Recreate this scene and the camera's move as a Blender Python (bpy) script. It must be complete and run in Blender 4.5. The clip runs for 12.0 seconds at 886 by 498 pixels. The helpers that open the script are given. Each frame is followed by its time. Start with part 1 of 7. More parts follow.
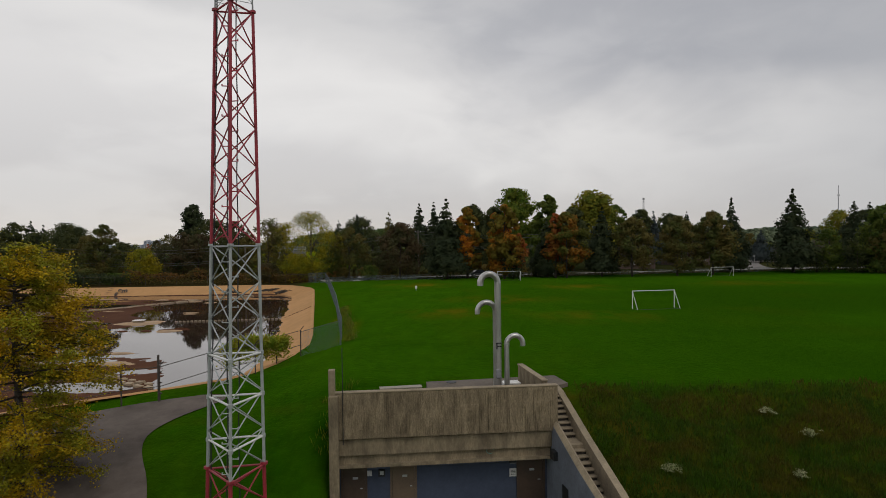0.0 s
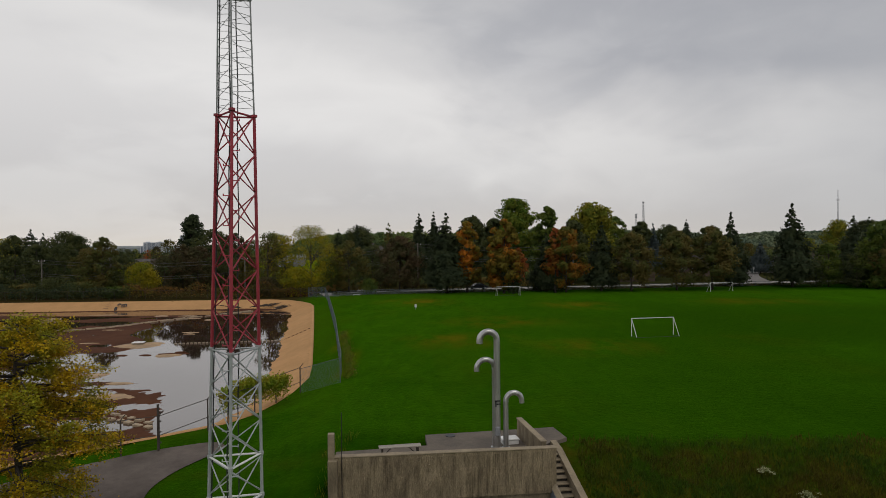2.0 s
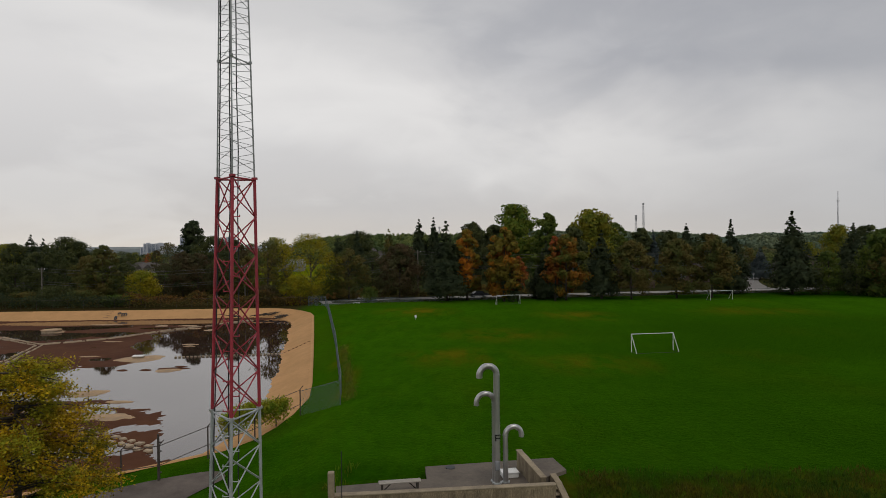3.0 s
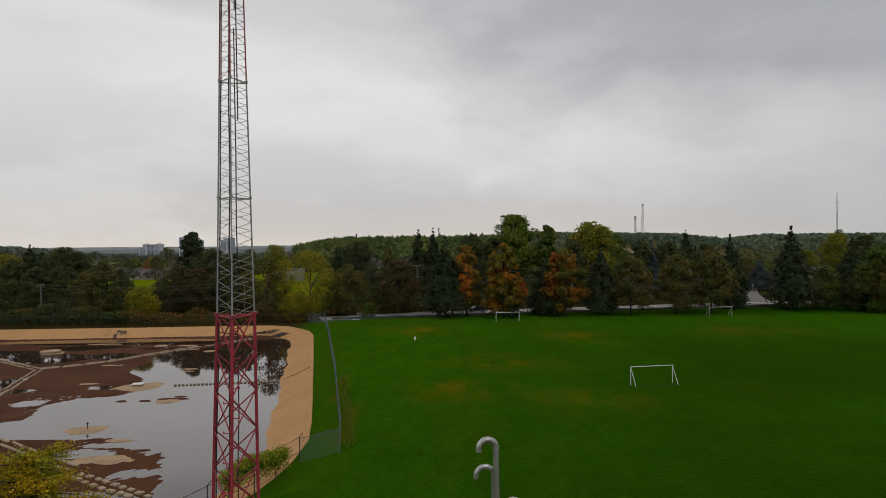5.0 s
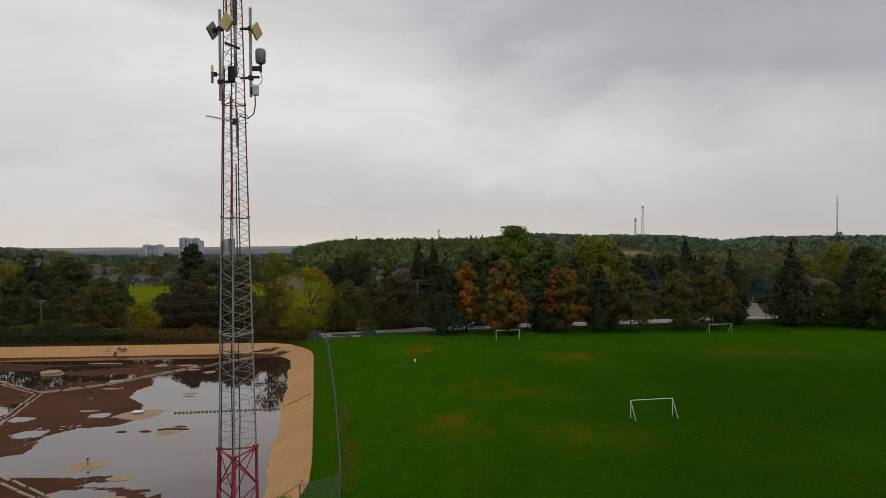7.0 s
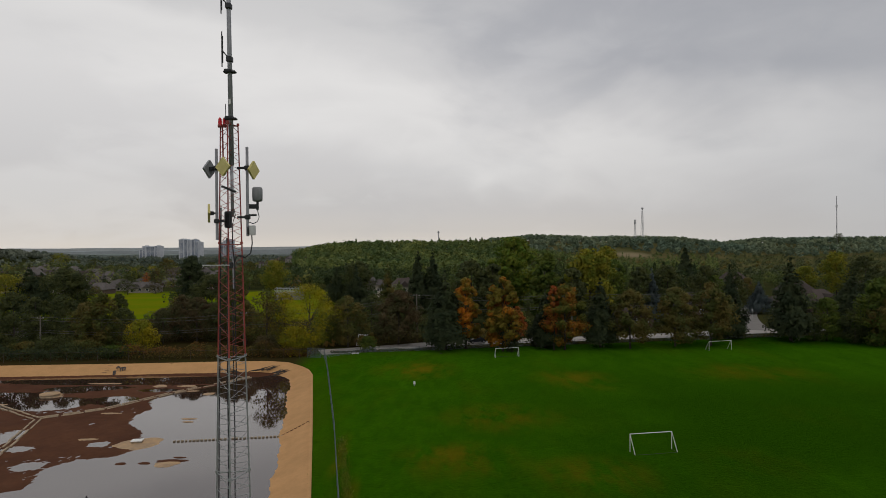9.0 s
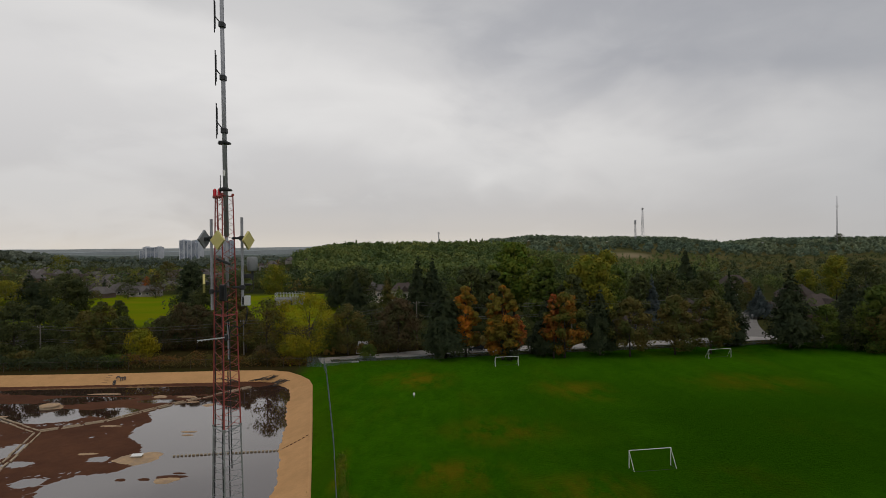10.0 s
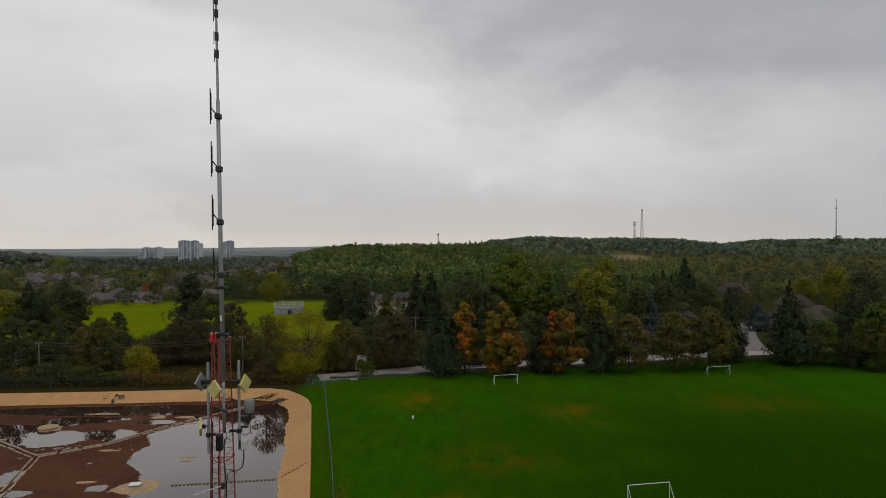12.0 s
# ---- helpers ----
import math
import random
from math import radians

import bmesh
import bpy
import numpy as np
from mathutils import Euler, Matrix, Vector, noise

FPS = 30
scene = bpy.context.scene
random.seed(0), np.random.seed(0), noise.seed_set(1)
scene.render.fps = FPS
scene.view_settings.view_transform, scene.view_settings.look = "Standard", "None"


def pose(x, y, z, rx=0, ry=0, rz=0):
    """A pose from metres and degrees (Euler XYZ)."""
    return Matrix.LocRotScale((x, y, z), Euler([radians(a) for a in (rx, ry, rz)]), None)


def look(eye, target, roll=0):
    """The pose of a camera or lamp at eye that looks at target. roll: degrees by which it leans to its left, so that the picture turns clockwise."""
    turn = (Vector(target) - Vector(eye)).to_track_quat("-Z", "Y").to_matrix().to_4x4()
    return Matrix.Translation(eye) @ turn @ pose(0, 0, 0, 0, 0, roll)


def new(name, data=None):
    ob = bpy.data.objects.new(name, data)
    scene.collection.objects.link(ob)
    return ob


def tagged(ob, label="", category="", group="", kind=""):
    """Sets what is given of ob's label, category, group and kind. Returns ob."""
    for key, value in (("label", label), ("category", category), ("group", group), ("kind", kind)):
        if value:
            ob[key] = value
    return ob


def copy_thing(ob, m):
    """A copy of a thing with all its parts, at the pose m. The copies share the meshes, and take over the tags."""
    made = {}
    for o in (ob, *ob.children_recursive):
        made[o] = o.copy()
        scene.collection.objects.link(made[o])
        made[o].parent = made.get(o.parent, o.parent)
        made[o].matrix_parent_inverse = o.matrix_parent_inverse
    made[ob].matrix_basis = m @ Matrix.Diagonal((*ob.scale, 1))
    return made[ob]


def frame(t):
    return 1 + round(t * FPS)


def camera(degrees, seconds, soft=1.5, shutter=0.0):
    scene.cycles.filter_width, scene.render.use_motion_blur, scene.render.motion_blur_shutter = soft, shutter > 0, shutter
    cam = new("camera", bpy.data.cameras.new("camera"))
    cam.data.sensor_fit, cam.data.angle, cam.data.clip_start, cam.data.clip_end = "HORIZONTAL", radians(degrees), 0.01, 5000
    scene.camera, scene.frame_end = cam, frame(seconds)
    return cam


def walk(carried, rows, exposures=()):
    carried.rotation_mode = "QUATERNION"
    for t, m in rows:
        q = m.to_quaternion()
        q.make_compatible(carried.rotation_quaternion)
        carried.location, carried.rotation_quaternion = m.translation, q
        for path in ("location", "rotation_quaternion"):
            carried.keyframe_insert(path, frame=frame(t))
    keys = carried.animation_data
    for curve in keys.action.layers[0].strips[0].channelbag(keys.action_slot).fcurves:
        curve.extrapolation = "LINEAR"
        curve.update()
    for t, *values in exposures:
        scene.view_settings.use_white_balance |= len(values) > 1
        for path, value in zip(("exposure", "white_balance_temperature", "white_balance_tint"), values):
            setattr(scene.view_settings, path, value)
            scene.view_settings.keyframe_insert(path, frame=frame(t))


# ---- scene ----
cam = camera(70.0, 12.0, soft=0.9)
PATH = [
    (0, (-0.017, -0.096, 7.735), (-0.021, 1.904, 7.709), -0.7),
    (0.5, (-0.006, -0.107, 8.39), (-0.01, 1.893, 8.364), -0.6),
    (1, (0.0, -0.114, 9.043), (-0.004, 1.886, 9.019), -0.6),
    (1.5, (0.023, -0.156, 9.731), (0.019, 1.844, 9.709), -0.5),
    (2, (0.016, -0.161, 10.46), (0.013, 1.839, 10.44), -0.5),
    (2.5, (0.034, -0.196, 11.267), (0.031, 1.804, 11.248), -0.5),
    (3, (0.039, -0.202, 12.116), (0.036, 1.798, 12.098), -0.5),
    (5, (0.06, -0.186, 15.739), (0.059, 1.814, 15.72), -0.5),
    (5.5, (0.06, -0.19, 16.641), (0.059, 1.809, 16.622), -0.5),
    (6, (0.042, -0.174, 17.541), (0.041, 1.826, 17.523), -0.4),
    (6.5, (0.049, -0.204, 18.434), (0.049, 1.796, 18.417), -0.4),
    (7, (0.049, -0.204, 19.334), (0.048, 1.796, 19.316), -0.4),
    (9, (0.136, -0.123, 23.023), (0.136, 1.877, 23.005), -0.4),
    (9.5, (0.235, -0.171, 23.951), (0.235, 1.829, 23.933), -0.4),
    (10, (0.308, -0.151, 24.868), (0.307, 1.849, 24.85), -0.5),
    (10.5, (0.347, -0.175, 25.817), (0.347, 1.825, 25.799), -0.5),
    (11, (0.406, -0.174, 26.799), (0.406, 1.826, 26.78), -0.5),
    (11.5, (0.424, -0.197, 27.776), (0.423, 1.803, 27.756), -0.4),
    (12, (0.376, -0.044, 28.66), (0.377, 1.956, 28.641), -0.4),
]
walk(cam, [(t, look(eye, target, roll)) for t, eye, target, roll in PATH], [(0, 0.04), (3, 0.0), (7, 0.0), (9, -0.03), (12, -0.05)])

from mathutils.geometry import delaunay_2d_cdt

# ---- light ----
world = bpy.data.worlds.new("overcast_sky")
scene.world = world
world.use_nodes = True


def sky_nodes():
    nt = world.node_tree
    nt.nodes.clear()
    N = lambda kind: nt.nodes.new(kind)
    L = lambda a, b: nt.links.new(a, b)
    out, bg = N("ShaderNodeOutputWorld"), N("ShaderNodeBackground")
    co = N("ShaderNodeTexCoord")
    sep = N("ShaderNodeSeparateXYZ")
    L(co.outputs["Generated"], sep.inputs[0])

    def math_node(op, a, b=None, clamp=False):
        m = N("ShaderNodeMath")
        m.operation, m.use_clamp = op, clamp
        for k, v in enumerate((a, b)):
            if v is None:
                continue
            if isinstance(v, (int, float)):
                m.inputs[k].default_value = v
            else:
                L(v, m.inputs[k])
        m.inputs[2].default_value = 0.78
        return m.outputs[0]

    def ramp(fac, stops, mode="B_SPLINE"):
        r = N("ShaderNodeValToRGB")
        r.color_ramp.interpolation = mode
        while len(r.color_ramp.elements) < len(stops):
            r.color_ramp.elements.new(0.5)
        for e, (p, c) in zip(r.color_ramp.elements, stops):
            e.position, e.color = p, (*c, 1) if len(c) == 3 else c
        L(fac, r.inputs[0])
        return r.outputs[0]

    def mix(fac, a, b, blend="MIX"):
        m = N("ShaderNodeMix")
        m.data_type, m.blend_type = "RGBA", blend
        for s, v in ((m.inputs[0], fac), (m.inputs[6], a), (m.inputs[7], b)):
            if isinstance(v, (int, float)):
                s.default_value = v
            elif isinstance(v, tuple):
                s.default_value = (*v, 1)
            else:
                L(v, s)
        return m.outputs[2]

    # the cloud deck, warped and stretched along the horizon
    mp = N("ShaderNodeMapping")
    mp.inputs["Scale"].default_value = (1.6, 1.6, 3.8)
    mp.inputs["Location"].default_value = (0.35, 0.1, 0.62)
    L(co.outputs["Generated"], mp.inputs[0])

    def clouds(scale, detail, rough, warp):
        n = N("ShaderNodeTexNoise")
        n.inputs["Scale"].default_value, n.inputs["Detail"].default_value = scale, detail
        n.inputs["Roughness"].default_value, n.inputs["Distortion"].default_value = rough, warp
        L(mp.outputs[0], n.inputs["Vector"])
        return math_node("SUBTRACT", n.outputs["Fac"], 0.5)

    def smooth(v, lo, hi):
        r = N("ShaderNodeMapRange")
        r.interpolation_type = "SMOOTHSTEP"
        r.inputs[1].default_value, r.inputs[2].default_value = lo, hi
        L(v, r.inputs[0])
        return r.outputs[0]

    big, mid, fine = clouds(1.2, 4, 0.5, 0.3), clouds(2.4, 5, 0.5, 0.5), clouds(5.0, 6, 0.55, 0.5)
    X, Z = sep.outputs["X"], sep.outputs["Z"]
    base = ramp(math_node("MULTIPLY", Z, 1.0), [(0.0, (0.66, 0.62, 0.575)), (0.02, (0.585, 0.56, 0.545)), (0.05, (0.56, 0.545, 0.55)), (0.12, (0.60, 0.59, 0.60)),
                                               (0.24, (0.70, 0.69, 0.695)), (0.40, (0.58, 0.58, 0.59)), (1.0, (0.50, 0.51, 0.54))], "LINEAR")
    # a heavier bank of cloud whose lower edge runs down to one side
    edge = math_node("ADD", math_node("ADD", Z, math_node("MULTIPLY", X, 0.24)), -0.225)
    warp = math_node("ADD", math_node("MULTIPLY", mid, 0.18), math_node("MULTIPLY", big, 0.30))
    s = math_node("ADD", edge, warp)
    heavy = math_node("MULTIPLY", smooth(s, -0.03, 0.13), smooth(math_node("ADD", X, math_node("MULTIPLY", mid, 0.5)), -0.25, 0.25))
    c1 = mix(math_node("MULTIPLY", math_node("MULTIPLY_ADD", fine, 0.7), heavy), base, (0.345, 0.355, 0.395))
    rim = math_node("MULTIPLY", smooth(s, -0.14, -0.03), smooth(math_node("MULTIPLY", s, -1.0), -0.03, 0.05))
    c1 = mix(math_node("MULTIPLY", rim, 0.45), c1, (0.86, 0.85, 0.845))
    streak = smooth(math_node("ADD", mid, math_node("MULTIPLY", fine, 0.6)), 0.02, 0.22)
    c2 = mix(math_node("MULTIPLY", streak, 0.20), c1, (0.47, 0.475, 0.50))
    glow = smooth(math_node("ADD", big, math_node("MULTIPLY", fine, 0.4)), 0.02, 0.2)
    c2 = mix(math_node("MULTIPLY", glow, 0.28), c2, (0.84, 0.83, 0.83))
    side = smooth(math_node("ADD", X, math_node("MULTIPLY", big, 0.4)), 0.12, 0.62)
    c2 = mix(math_node("MULTIPLY", side, 0.62), c2, (0.385, 0.395, 0.425))
    sky = N("ShaderNodeTexSky")
    sky.sky_type, sky.sun_disc = "NISHITA", False
    sky.sun_elevation, sky.sun_rotation = radians(52), radians(-35)
    thin = mix(1.0, sky.outputs[0], (0.1, 0.1, 0.1), "MULTIPLY")
    c3 = mix(1.0, mix(0.05, c2, thin), (1.012, 1.0, 0.978), "MULTIPLY")
    L(c3, bg.inputs["Color"])
    bg.inputs["Strength"].default_value = 1.0
    L(bg.outputs[0], out.inputs[0])


sky_nodes()
sun = new("sun", bpy.data.lights.new("sun", "SUN"))
sun.data.energy, sun.data.angle, sun.data.color = 0.7, radians(25), (1.0, 0.93, 0.82)
sun.rotation_euler = (radians(38), 0, radians(35))

# ---- materials ----


def material(name, color, rough=0.8, metal=0.0, vary=0.0, scale=3.0, second=None, bump=0.0, bump_scale=20.0, per_object=0.0, per_island=0.0,
             hue=0.0, spec=0.5, stretch=(1, 1, 1), coarse=0.25):
    """A surface: base colour, a second colour in soft stains of two sizes, fine relief, and variation from piece to piece."""
    m = bpy.data.materials.new(name)
    m.use_nodes = True
    nt = m.node_tree
    p = nt.nodes["Principled BSDF"]
    p.inputs["Roughness"].default_value, p.inputs["Metallic"].default_value = rough, metal
    p.inputs["Specular IOR Level"].default_value = spec
    L = nt.links.new
    co = nt.nodes.new("ShaderNodeTexCoord")
    mp = nt.nodes.new("ShaderNodeMapping")
    mp.inputs["Scale"].default_value = stretch
    L(co.outputs["Object"], mp.inputs[0])

    def noise_fac(s, detail=6):
        n = nt.nodes.new("ShaderNodeTexNoise")
        n.inputs["Scale"].default_value, n.inputs["Detail"].default_value = s, detail
        n.inputs["Roughness"].default_value = 0.62
        L(mp.outputs[0], n.inputs["Vector"])
        return n.outputs["Fac"]

    def mixed(fac, a, b, blend="MIX"):
        x = nt.nodes.new("ShaderNodeMix")
        x.data_type, x.blend_type = "RGBA", blend
        for s, v in ((x.inputs[0], fac), (x.inputs[6], a), (x.inputs[7], b)):
            if isinstance(v, (int, float)):
                s.default_value = v
            elif isinstance(v, tuple):
                s.default_value = (*v, 1)
            else:
                L(v, s)
        return x.outputs[2]

    def ramped(fac, lo, hi):
        r = nt.nodes.new("ShaderNodeMapRange")
        r.inputs[1].default_value, r.inputs[2].default_value = lo, hi
        L(fac, r.inputs[0])
        return r.outputs[0]

    out = color
    if second:
        f = ramped(noise_fac(scale), 0.38, 0.64)
        g = ramped(noise_fac(scale * coarse, 4), 0.35, 0.65)
        a = nt.nodes.new("ShaderNodeMath")
        a.operation = "MULTIPLY_ADD"
        L(f, a.inputs[0])
        a.inputs[1].default_value = 0.5
        b = nt.nodes.new("ShaderNodeMath")
        b.operation = "MULTIPLY"
        L(g, b.inputs[0])
        b.inputs[1].default_value = 0.5
        L(b.outputs[0], a.inputs[2])
        out = mixed(a.outputs[0], color, second)
    if vary:
        f = ramped(noise_fac(scale * 7, 5), 0.3, 0.7)
        out = mixed(f, out, mixed(1.0, out, (1 - vary,) * 3, "MULTIPLY"))
    for amount, kind in ((per_object, "ShaderNodeObjectInfo"), (per_island, "ShaderNodeNewGeometry")):
        if amount:
            r = nt.nodes.new(kind).outputs["Random" if kind == "ShaderNodeObjectInfo" else "Random Per Island"]
            h = nt.nodes.new("ShaderNodeHueSaturation")
            v = nt.nodes.new("ShaderNodeMapRange")
            v.inputs[3].default_value, v.inputs[4].default_value = 1 - amount, 1 + amount
            L(r, v.inputs[0])
            L(v.outputs[0], h.inputs["Value"])
            if hue:
                w = nt.nodes.new("ShaderNodeMapRange")
                w.inputs[3].default_value, w.inputs[4].default_value = 0.5 - hue, 0.5 + hue
                L(r, w.inputs[0])
                L(w.outputs[0], h.inputs["Hue"])
            if isinstance(out, tuple):
                h.inputs["Color"].default_value = (*out, 1)
            else:
                L(out, h.inputs["Color"])
            out = h.outputs[0]
    if isinstance(out, tuple):
        p.inputs["Base Color"].default_value = (*out, 1)
    else:
        L(out, p.inputs["Base Color"])
    if bump:
        b = nt.nodes.new("ShaderNodeBump")
        b.inputs["Strength"].default_value, b.inputs["Distance"].default_value = bump, 0.05
        L(noise_fac(bump_scale), b.inputs["Height"])
        L(b.outputs[0], p.inputs["Normal"])
    return m


def leaf_material(name, color, second, patch=0.35, lo=0.42, hi=0.58, bright=0.14, hue=0.012, trees=0.0):
    """Leaves: two colours in patches over the crown, and light and dark from leaf to leaf; in a wood also from tree to tree."""
    m = bpy.data.materials.new(name)
    m.use_nodes = True
    nt, L = m.node_tree, m.node_tree.links.new
    p = nt.nodes["Principled BSDF"]
    p.inputs["Roughness"].default_value, p.inputs["Specular IOR Level"].default_value = 0.75, 0.2
    co, n, r = nt.nodes.new("ShaderNodeTexCoord"), nt.nodes.new("ShaderNodeTexNoise"), nt.nodes.new("ShaderNodeMapRange")
    n.inputs["Scale"].default_value, n.inputs["Detail"].default_value = patch, 3
    info = nt.nodes.new("ShaderNodeObjectInfo")
    add = nt.nodes.new("ShaderNodeVectorMath")
    add.operation = "ADD"
    L(co.outputs["Object"], add.inputs[0])
    mul = nt.nodes.new("ShaderNodeMath")
    mul.operation = "MULTIPLY"
    mul.inputs[1].default_value = 90
    L(info.outputs["Random"], mul.inputs[0])
    L(mul.outputs[0], add.inputs[1])
    L(add.outputs[0], n.inputs["Vector"])
    r.inputs[1].default_value, r.inputs[2].default_value = lo, hi
    L(n.outputs["Fac"], r.inputs[0])
    x = nt.nodes.new("ShaderNodeMix")
    x.data_type = "RGBA"
    L(r.outputs[0], x.inputs[0])
    x.inputs[6].default_value, x.inputs[7].default_value = (*color, 1), (*second, 1)
    leaf_color = x.outputs[2]
    if trees:
        tone, tv, th, ts = (nt.nodes.new(k) for k in ("ShaderNodeAttribute", "ShaderNodeMapRange", "ShaderNodeHueSaturation", "ShaderNodeMath"))
        tone.attribute_name = "tree_tone"
        tv.inputs[3].default_value, tv.inputs[4].default_value = 1 - trees, 1 + trees
        L(tone.outputs["Fac"], tv.inputs[0])
        L(tv.outputs[0], th.inputs["Value"])
        ts.operation = "MULTIPLY_ADD"
        ts.inputs[1].default_value, ts.inputs[2].default_value = -0.035, 0.525
        L(tone.outputs["Fac"], ts.inputs[0])
        L(ts.outputs[0], th.inputs["Hue"])
        L(leaf_color, th.inputs["Color"])
        leaf_color = th.outputs[0]
    geo, v, w, h = (nt.nodes.new(k) for k in ("ShaderNodeNewGeometry", "ShaderNodeMapRange", "ShaderNodeMapRange", "ShaderNodeHueSaturation"))
    v.inputs[3].default_value, v.inputs[4].default_value = 1 - bright, 1 + bright
    w.inputs[3].default_value, w.inputs[4].default_value = 0.5 - hue, 0.5 + hue
    L(geo.outputs["Random Per Island"], v.inputs[0])
    L(geo.outputs["Random Per Island"], w.inputs[0])
    L(v.outputs[0], h.inputs["Value"])
    L(w.outputs[0], h.inputs["Hue"])
    L(leaf_color, h.inputs["Color"])
    L(h.outputs[0], p.inputs["Base Color"])
    thin, both = nt.nodes.new("ShaderNodeBsdfTranslucent"), nt.nodes.new("ShaderNodeMixShader")
    L(h.outputs[0], thin.inputs["Color"])
    both.inputs[0].default_value = 0.35
    L(p.outputs[0], both.inputs[1])
    L(thin.outputs[0], both.inputs[2])
    L(both.outputs[0], nt.nodes["Material Output"].inputs[0])
    return m


def wire_mesh_material(name, color, spacing, wire):
    """Woven wire: thin diagonal wires in two directions, open between them."""
    m = bpy.data.materials.new(name)
    m.use_nodes = True
    nt, L = m.node_tree, m.node_tree.links.new
    p = nt.nodes["Principled BSDF"]
    p.inputs["Base Color"].default_value, p.inputs["Roughness"].default_value, p.inputs["Metallic"].default_value = (*color, 1), 0.6, 0.2
    uv = nt.nodes.new("ShaderNodeUVMap")
    sep = nt.nodes.new("ShaderNodeSeparateXYZ")
    L(uv.outputs[0], sep.inputs[0])

    def op(kind, a, b):
        n = nt.nodes.new("ShaderNodeMath")
        n.operation = kind
        for k, v in enumerate((a, b)):
            if isinstance(v, (int, float)):
                n.inputs[k].default_value = v
            else:
                L(v, n.inputs[k])
        return n.outputs[0]

    lines = []
    for kind in ("ADD", "SUBTRACT"):
        s = op("DIVIDE", op(kind, sep.outputs[0], sep.outputs[1]), spacing)
        lines.append(op("LESS_THAN", op("FRACT", s, 0), wire / spacing))
    hit = op("MAXIMUM", *lines)
    clear, mixer = nt.nodes.new("ShaderNodeBsdfTransparent"), nt.nodes.new("ShaderNodeMixShader")
    L(hit, mixer.inputs[0])
    L(clear.outputs[0], mixer.inputs[1])
    L(p.outputs[0], mixer.inputs[2])
    L(mixer.outputs[0], nt.nodes["Material Output"].inputs[0])
    return m


CONCRETE = material("weathered_concrete", (0.36, 0.29, 0.185), 0.9, second=(0.145, 0.113, 0.072), scale=2.2, vary=0.35, bump=0.5, bump_scale=25, stretch=(1, 1, 0.35))
RIBBED = material("stained_ribbed_concrete", (0.45, 0.36, 0.228), 0.9, second=(0.155, 0.118, 0.073), scale=2.2, vary=0.5, bump=0.9, bump_scale=14, stretch=(1.6, 1.6, 0.5), coarse=0.16)
COPING = material("pale_concrete", (0.37, 0.30, 0.20), 0.9, second=(0.22, 0.178, 0.12), scale=2.0, vary=0.2, bump=0.3)
SLAB = material("roof_slab_concrete", (0.165, 0.135, 0.105), 0.9, second=(0.10, 0.083, 0.066), scale=0.8, vary=0.2, bump=0.3)
BLUE_PAINT = material("blue_painted_wall", (0.062, 0.082, 0.132), 0.7, second=(0.045, 0.06, 0.1), scale=1.2, vary=0.15, bump=0.15)
GREY_PAINT = material("pale_blue_painted_wall", (0.20, 0.225, 0.275), 0.75, second=(0.135, 0.15, 0.19), scale=1.0, vary=0.2, bump=0.2)
DOOR_BROWN = material("brown_door_paint", (0.085, 0.055, 0.038), 0.55, second=(0.06, 0.04, 0.03), scale=2, vary=0.2)
DOOR_TAN = material("tan_door_paint", (0.16, 0.115, 0.075), 0.6, second=(0.12, 0.085, 0.06), scale=2, vary=0.15)
DARK = material("dark_metal", (0.03, 0.032, 0.035), 0.5, metal=0.3, vary=0.2)
BLACK = material("black_cable", (0.015, 0.015, 0.017), 0.6)
WHITE = material("white_paint", (0.78, 0.78, 0.76), 0.5, vary=0.12, scale=4)
PIPE = material("galvanised_vent_pipe", (0.62, 0.62, 0.61), 0.34, metal=0.75, second=(0.34, 0.33, 0.32), scale=1.5, vary=0.15, stretch=(2, 2, 0.4), bump=0.1)
GALV = material("galvanised_steel", (0.50, 0.53, 0.53), 0.5, metal=0.3, second=(0.37, 0.39, 0.395), scale=2.5, vary=0.15)
RED = material("red_tower_paint", (0.40, 0.03, 0.05), 0.5, second=(0.25, 0.03, 0.045), scale=2.0, vary=0.15)
RED_LAMP = material("red_lamp_glass", (0.55, 0.012, 0.02), 0.2, vary=0.05)
ORANGE_RED = material("faded_red_tower_paint", (0.34, 0.055, 0.04), 0.55, second=(0.24, 0.04, 0.035), scale=2.0, vary=0.15)
STEEL = material("grey_steel_pole", (0.36, 0.37, 0.40), 0.5, metal=0.2, second=(0.27, 0.28, 0.31), scale=3, vary=0.15)
YELLOW = material("pale_yellow_panel", (0.62, 0.55, 0.20), 0.5, vary=0.1, second=(0.55, 0.48, 0.17), scale=5)
GREY_PLASTIC = material("grey_plastic", (0.23, 0.24, 0.25), 0.55, vary=0.1, second=(0.18, 0.19, 0.20), scale=5)
PALE_PLASTIC = material("pale_grey_plastic", (0.55, 0.56, 0.56), 0.45, vary=0.08)
WOOD = material("grey_weathered_wood", (0.44, 0.40, 0.34), 0.85, second=(0.30, 0.27, 0.23), scale=3, vary=0.3, stretch=(0.3, 3, 3), bump=0.3)
DARK_WOOD = material("dark_timber", (0.06, 0.05, 0.04), 0.8, vary=0.3)
LINING = material("tan_basin_lining", (0.55, 0.312, 0.140), 0.9, spec=0.08, second=(0.455, 0.262, 0.116), scale=0.5, vary=0.12, bump=0.25, bump_scale=8)
SAND = material("wet_tan_silt", (0.50, 0.32, 0.16), 0.75, second=(0.30, 0.21, 0.13), scale=0.9, vary=0.2, bump=0.3)
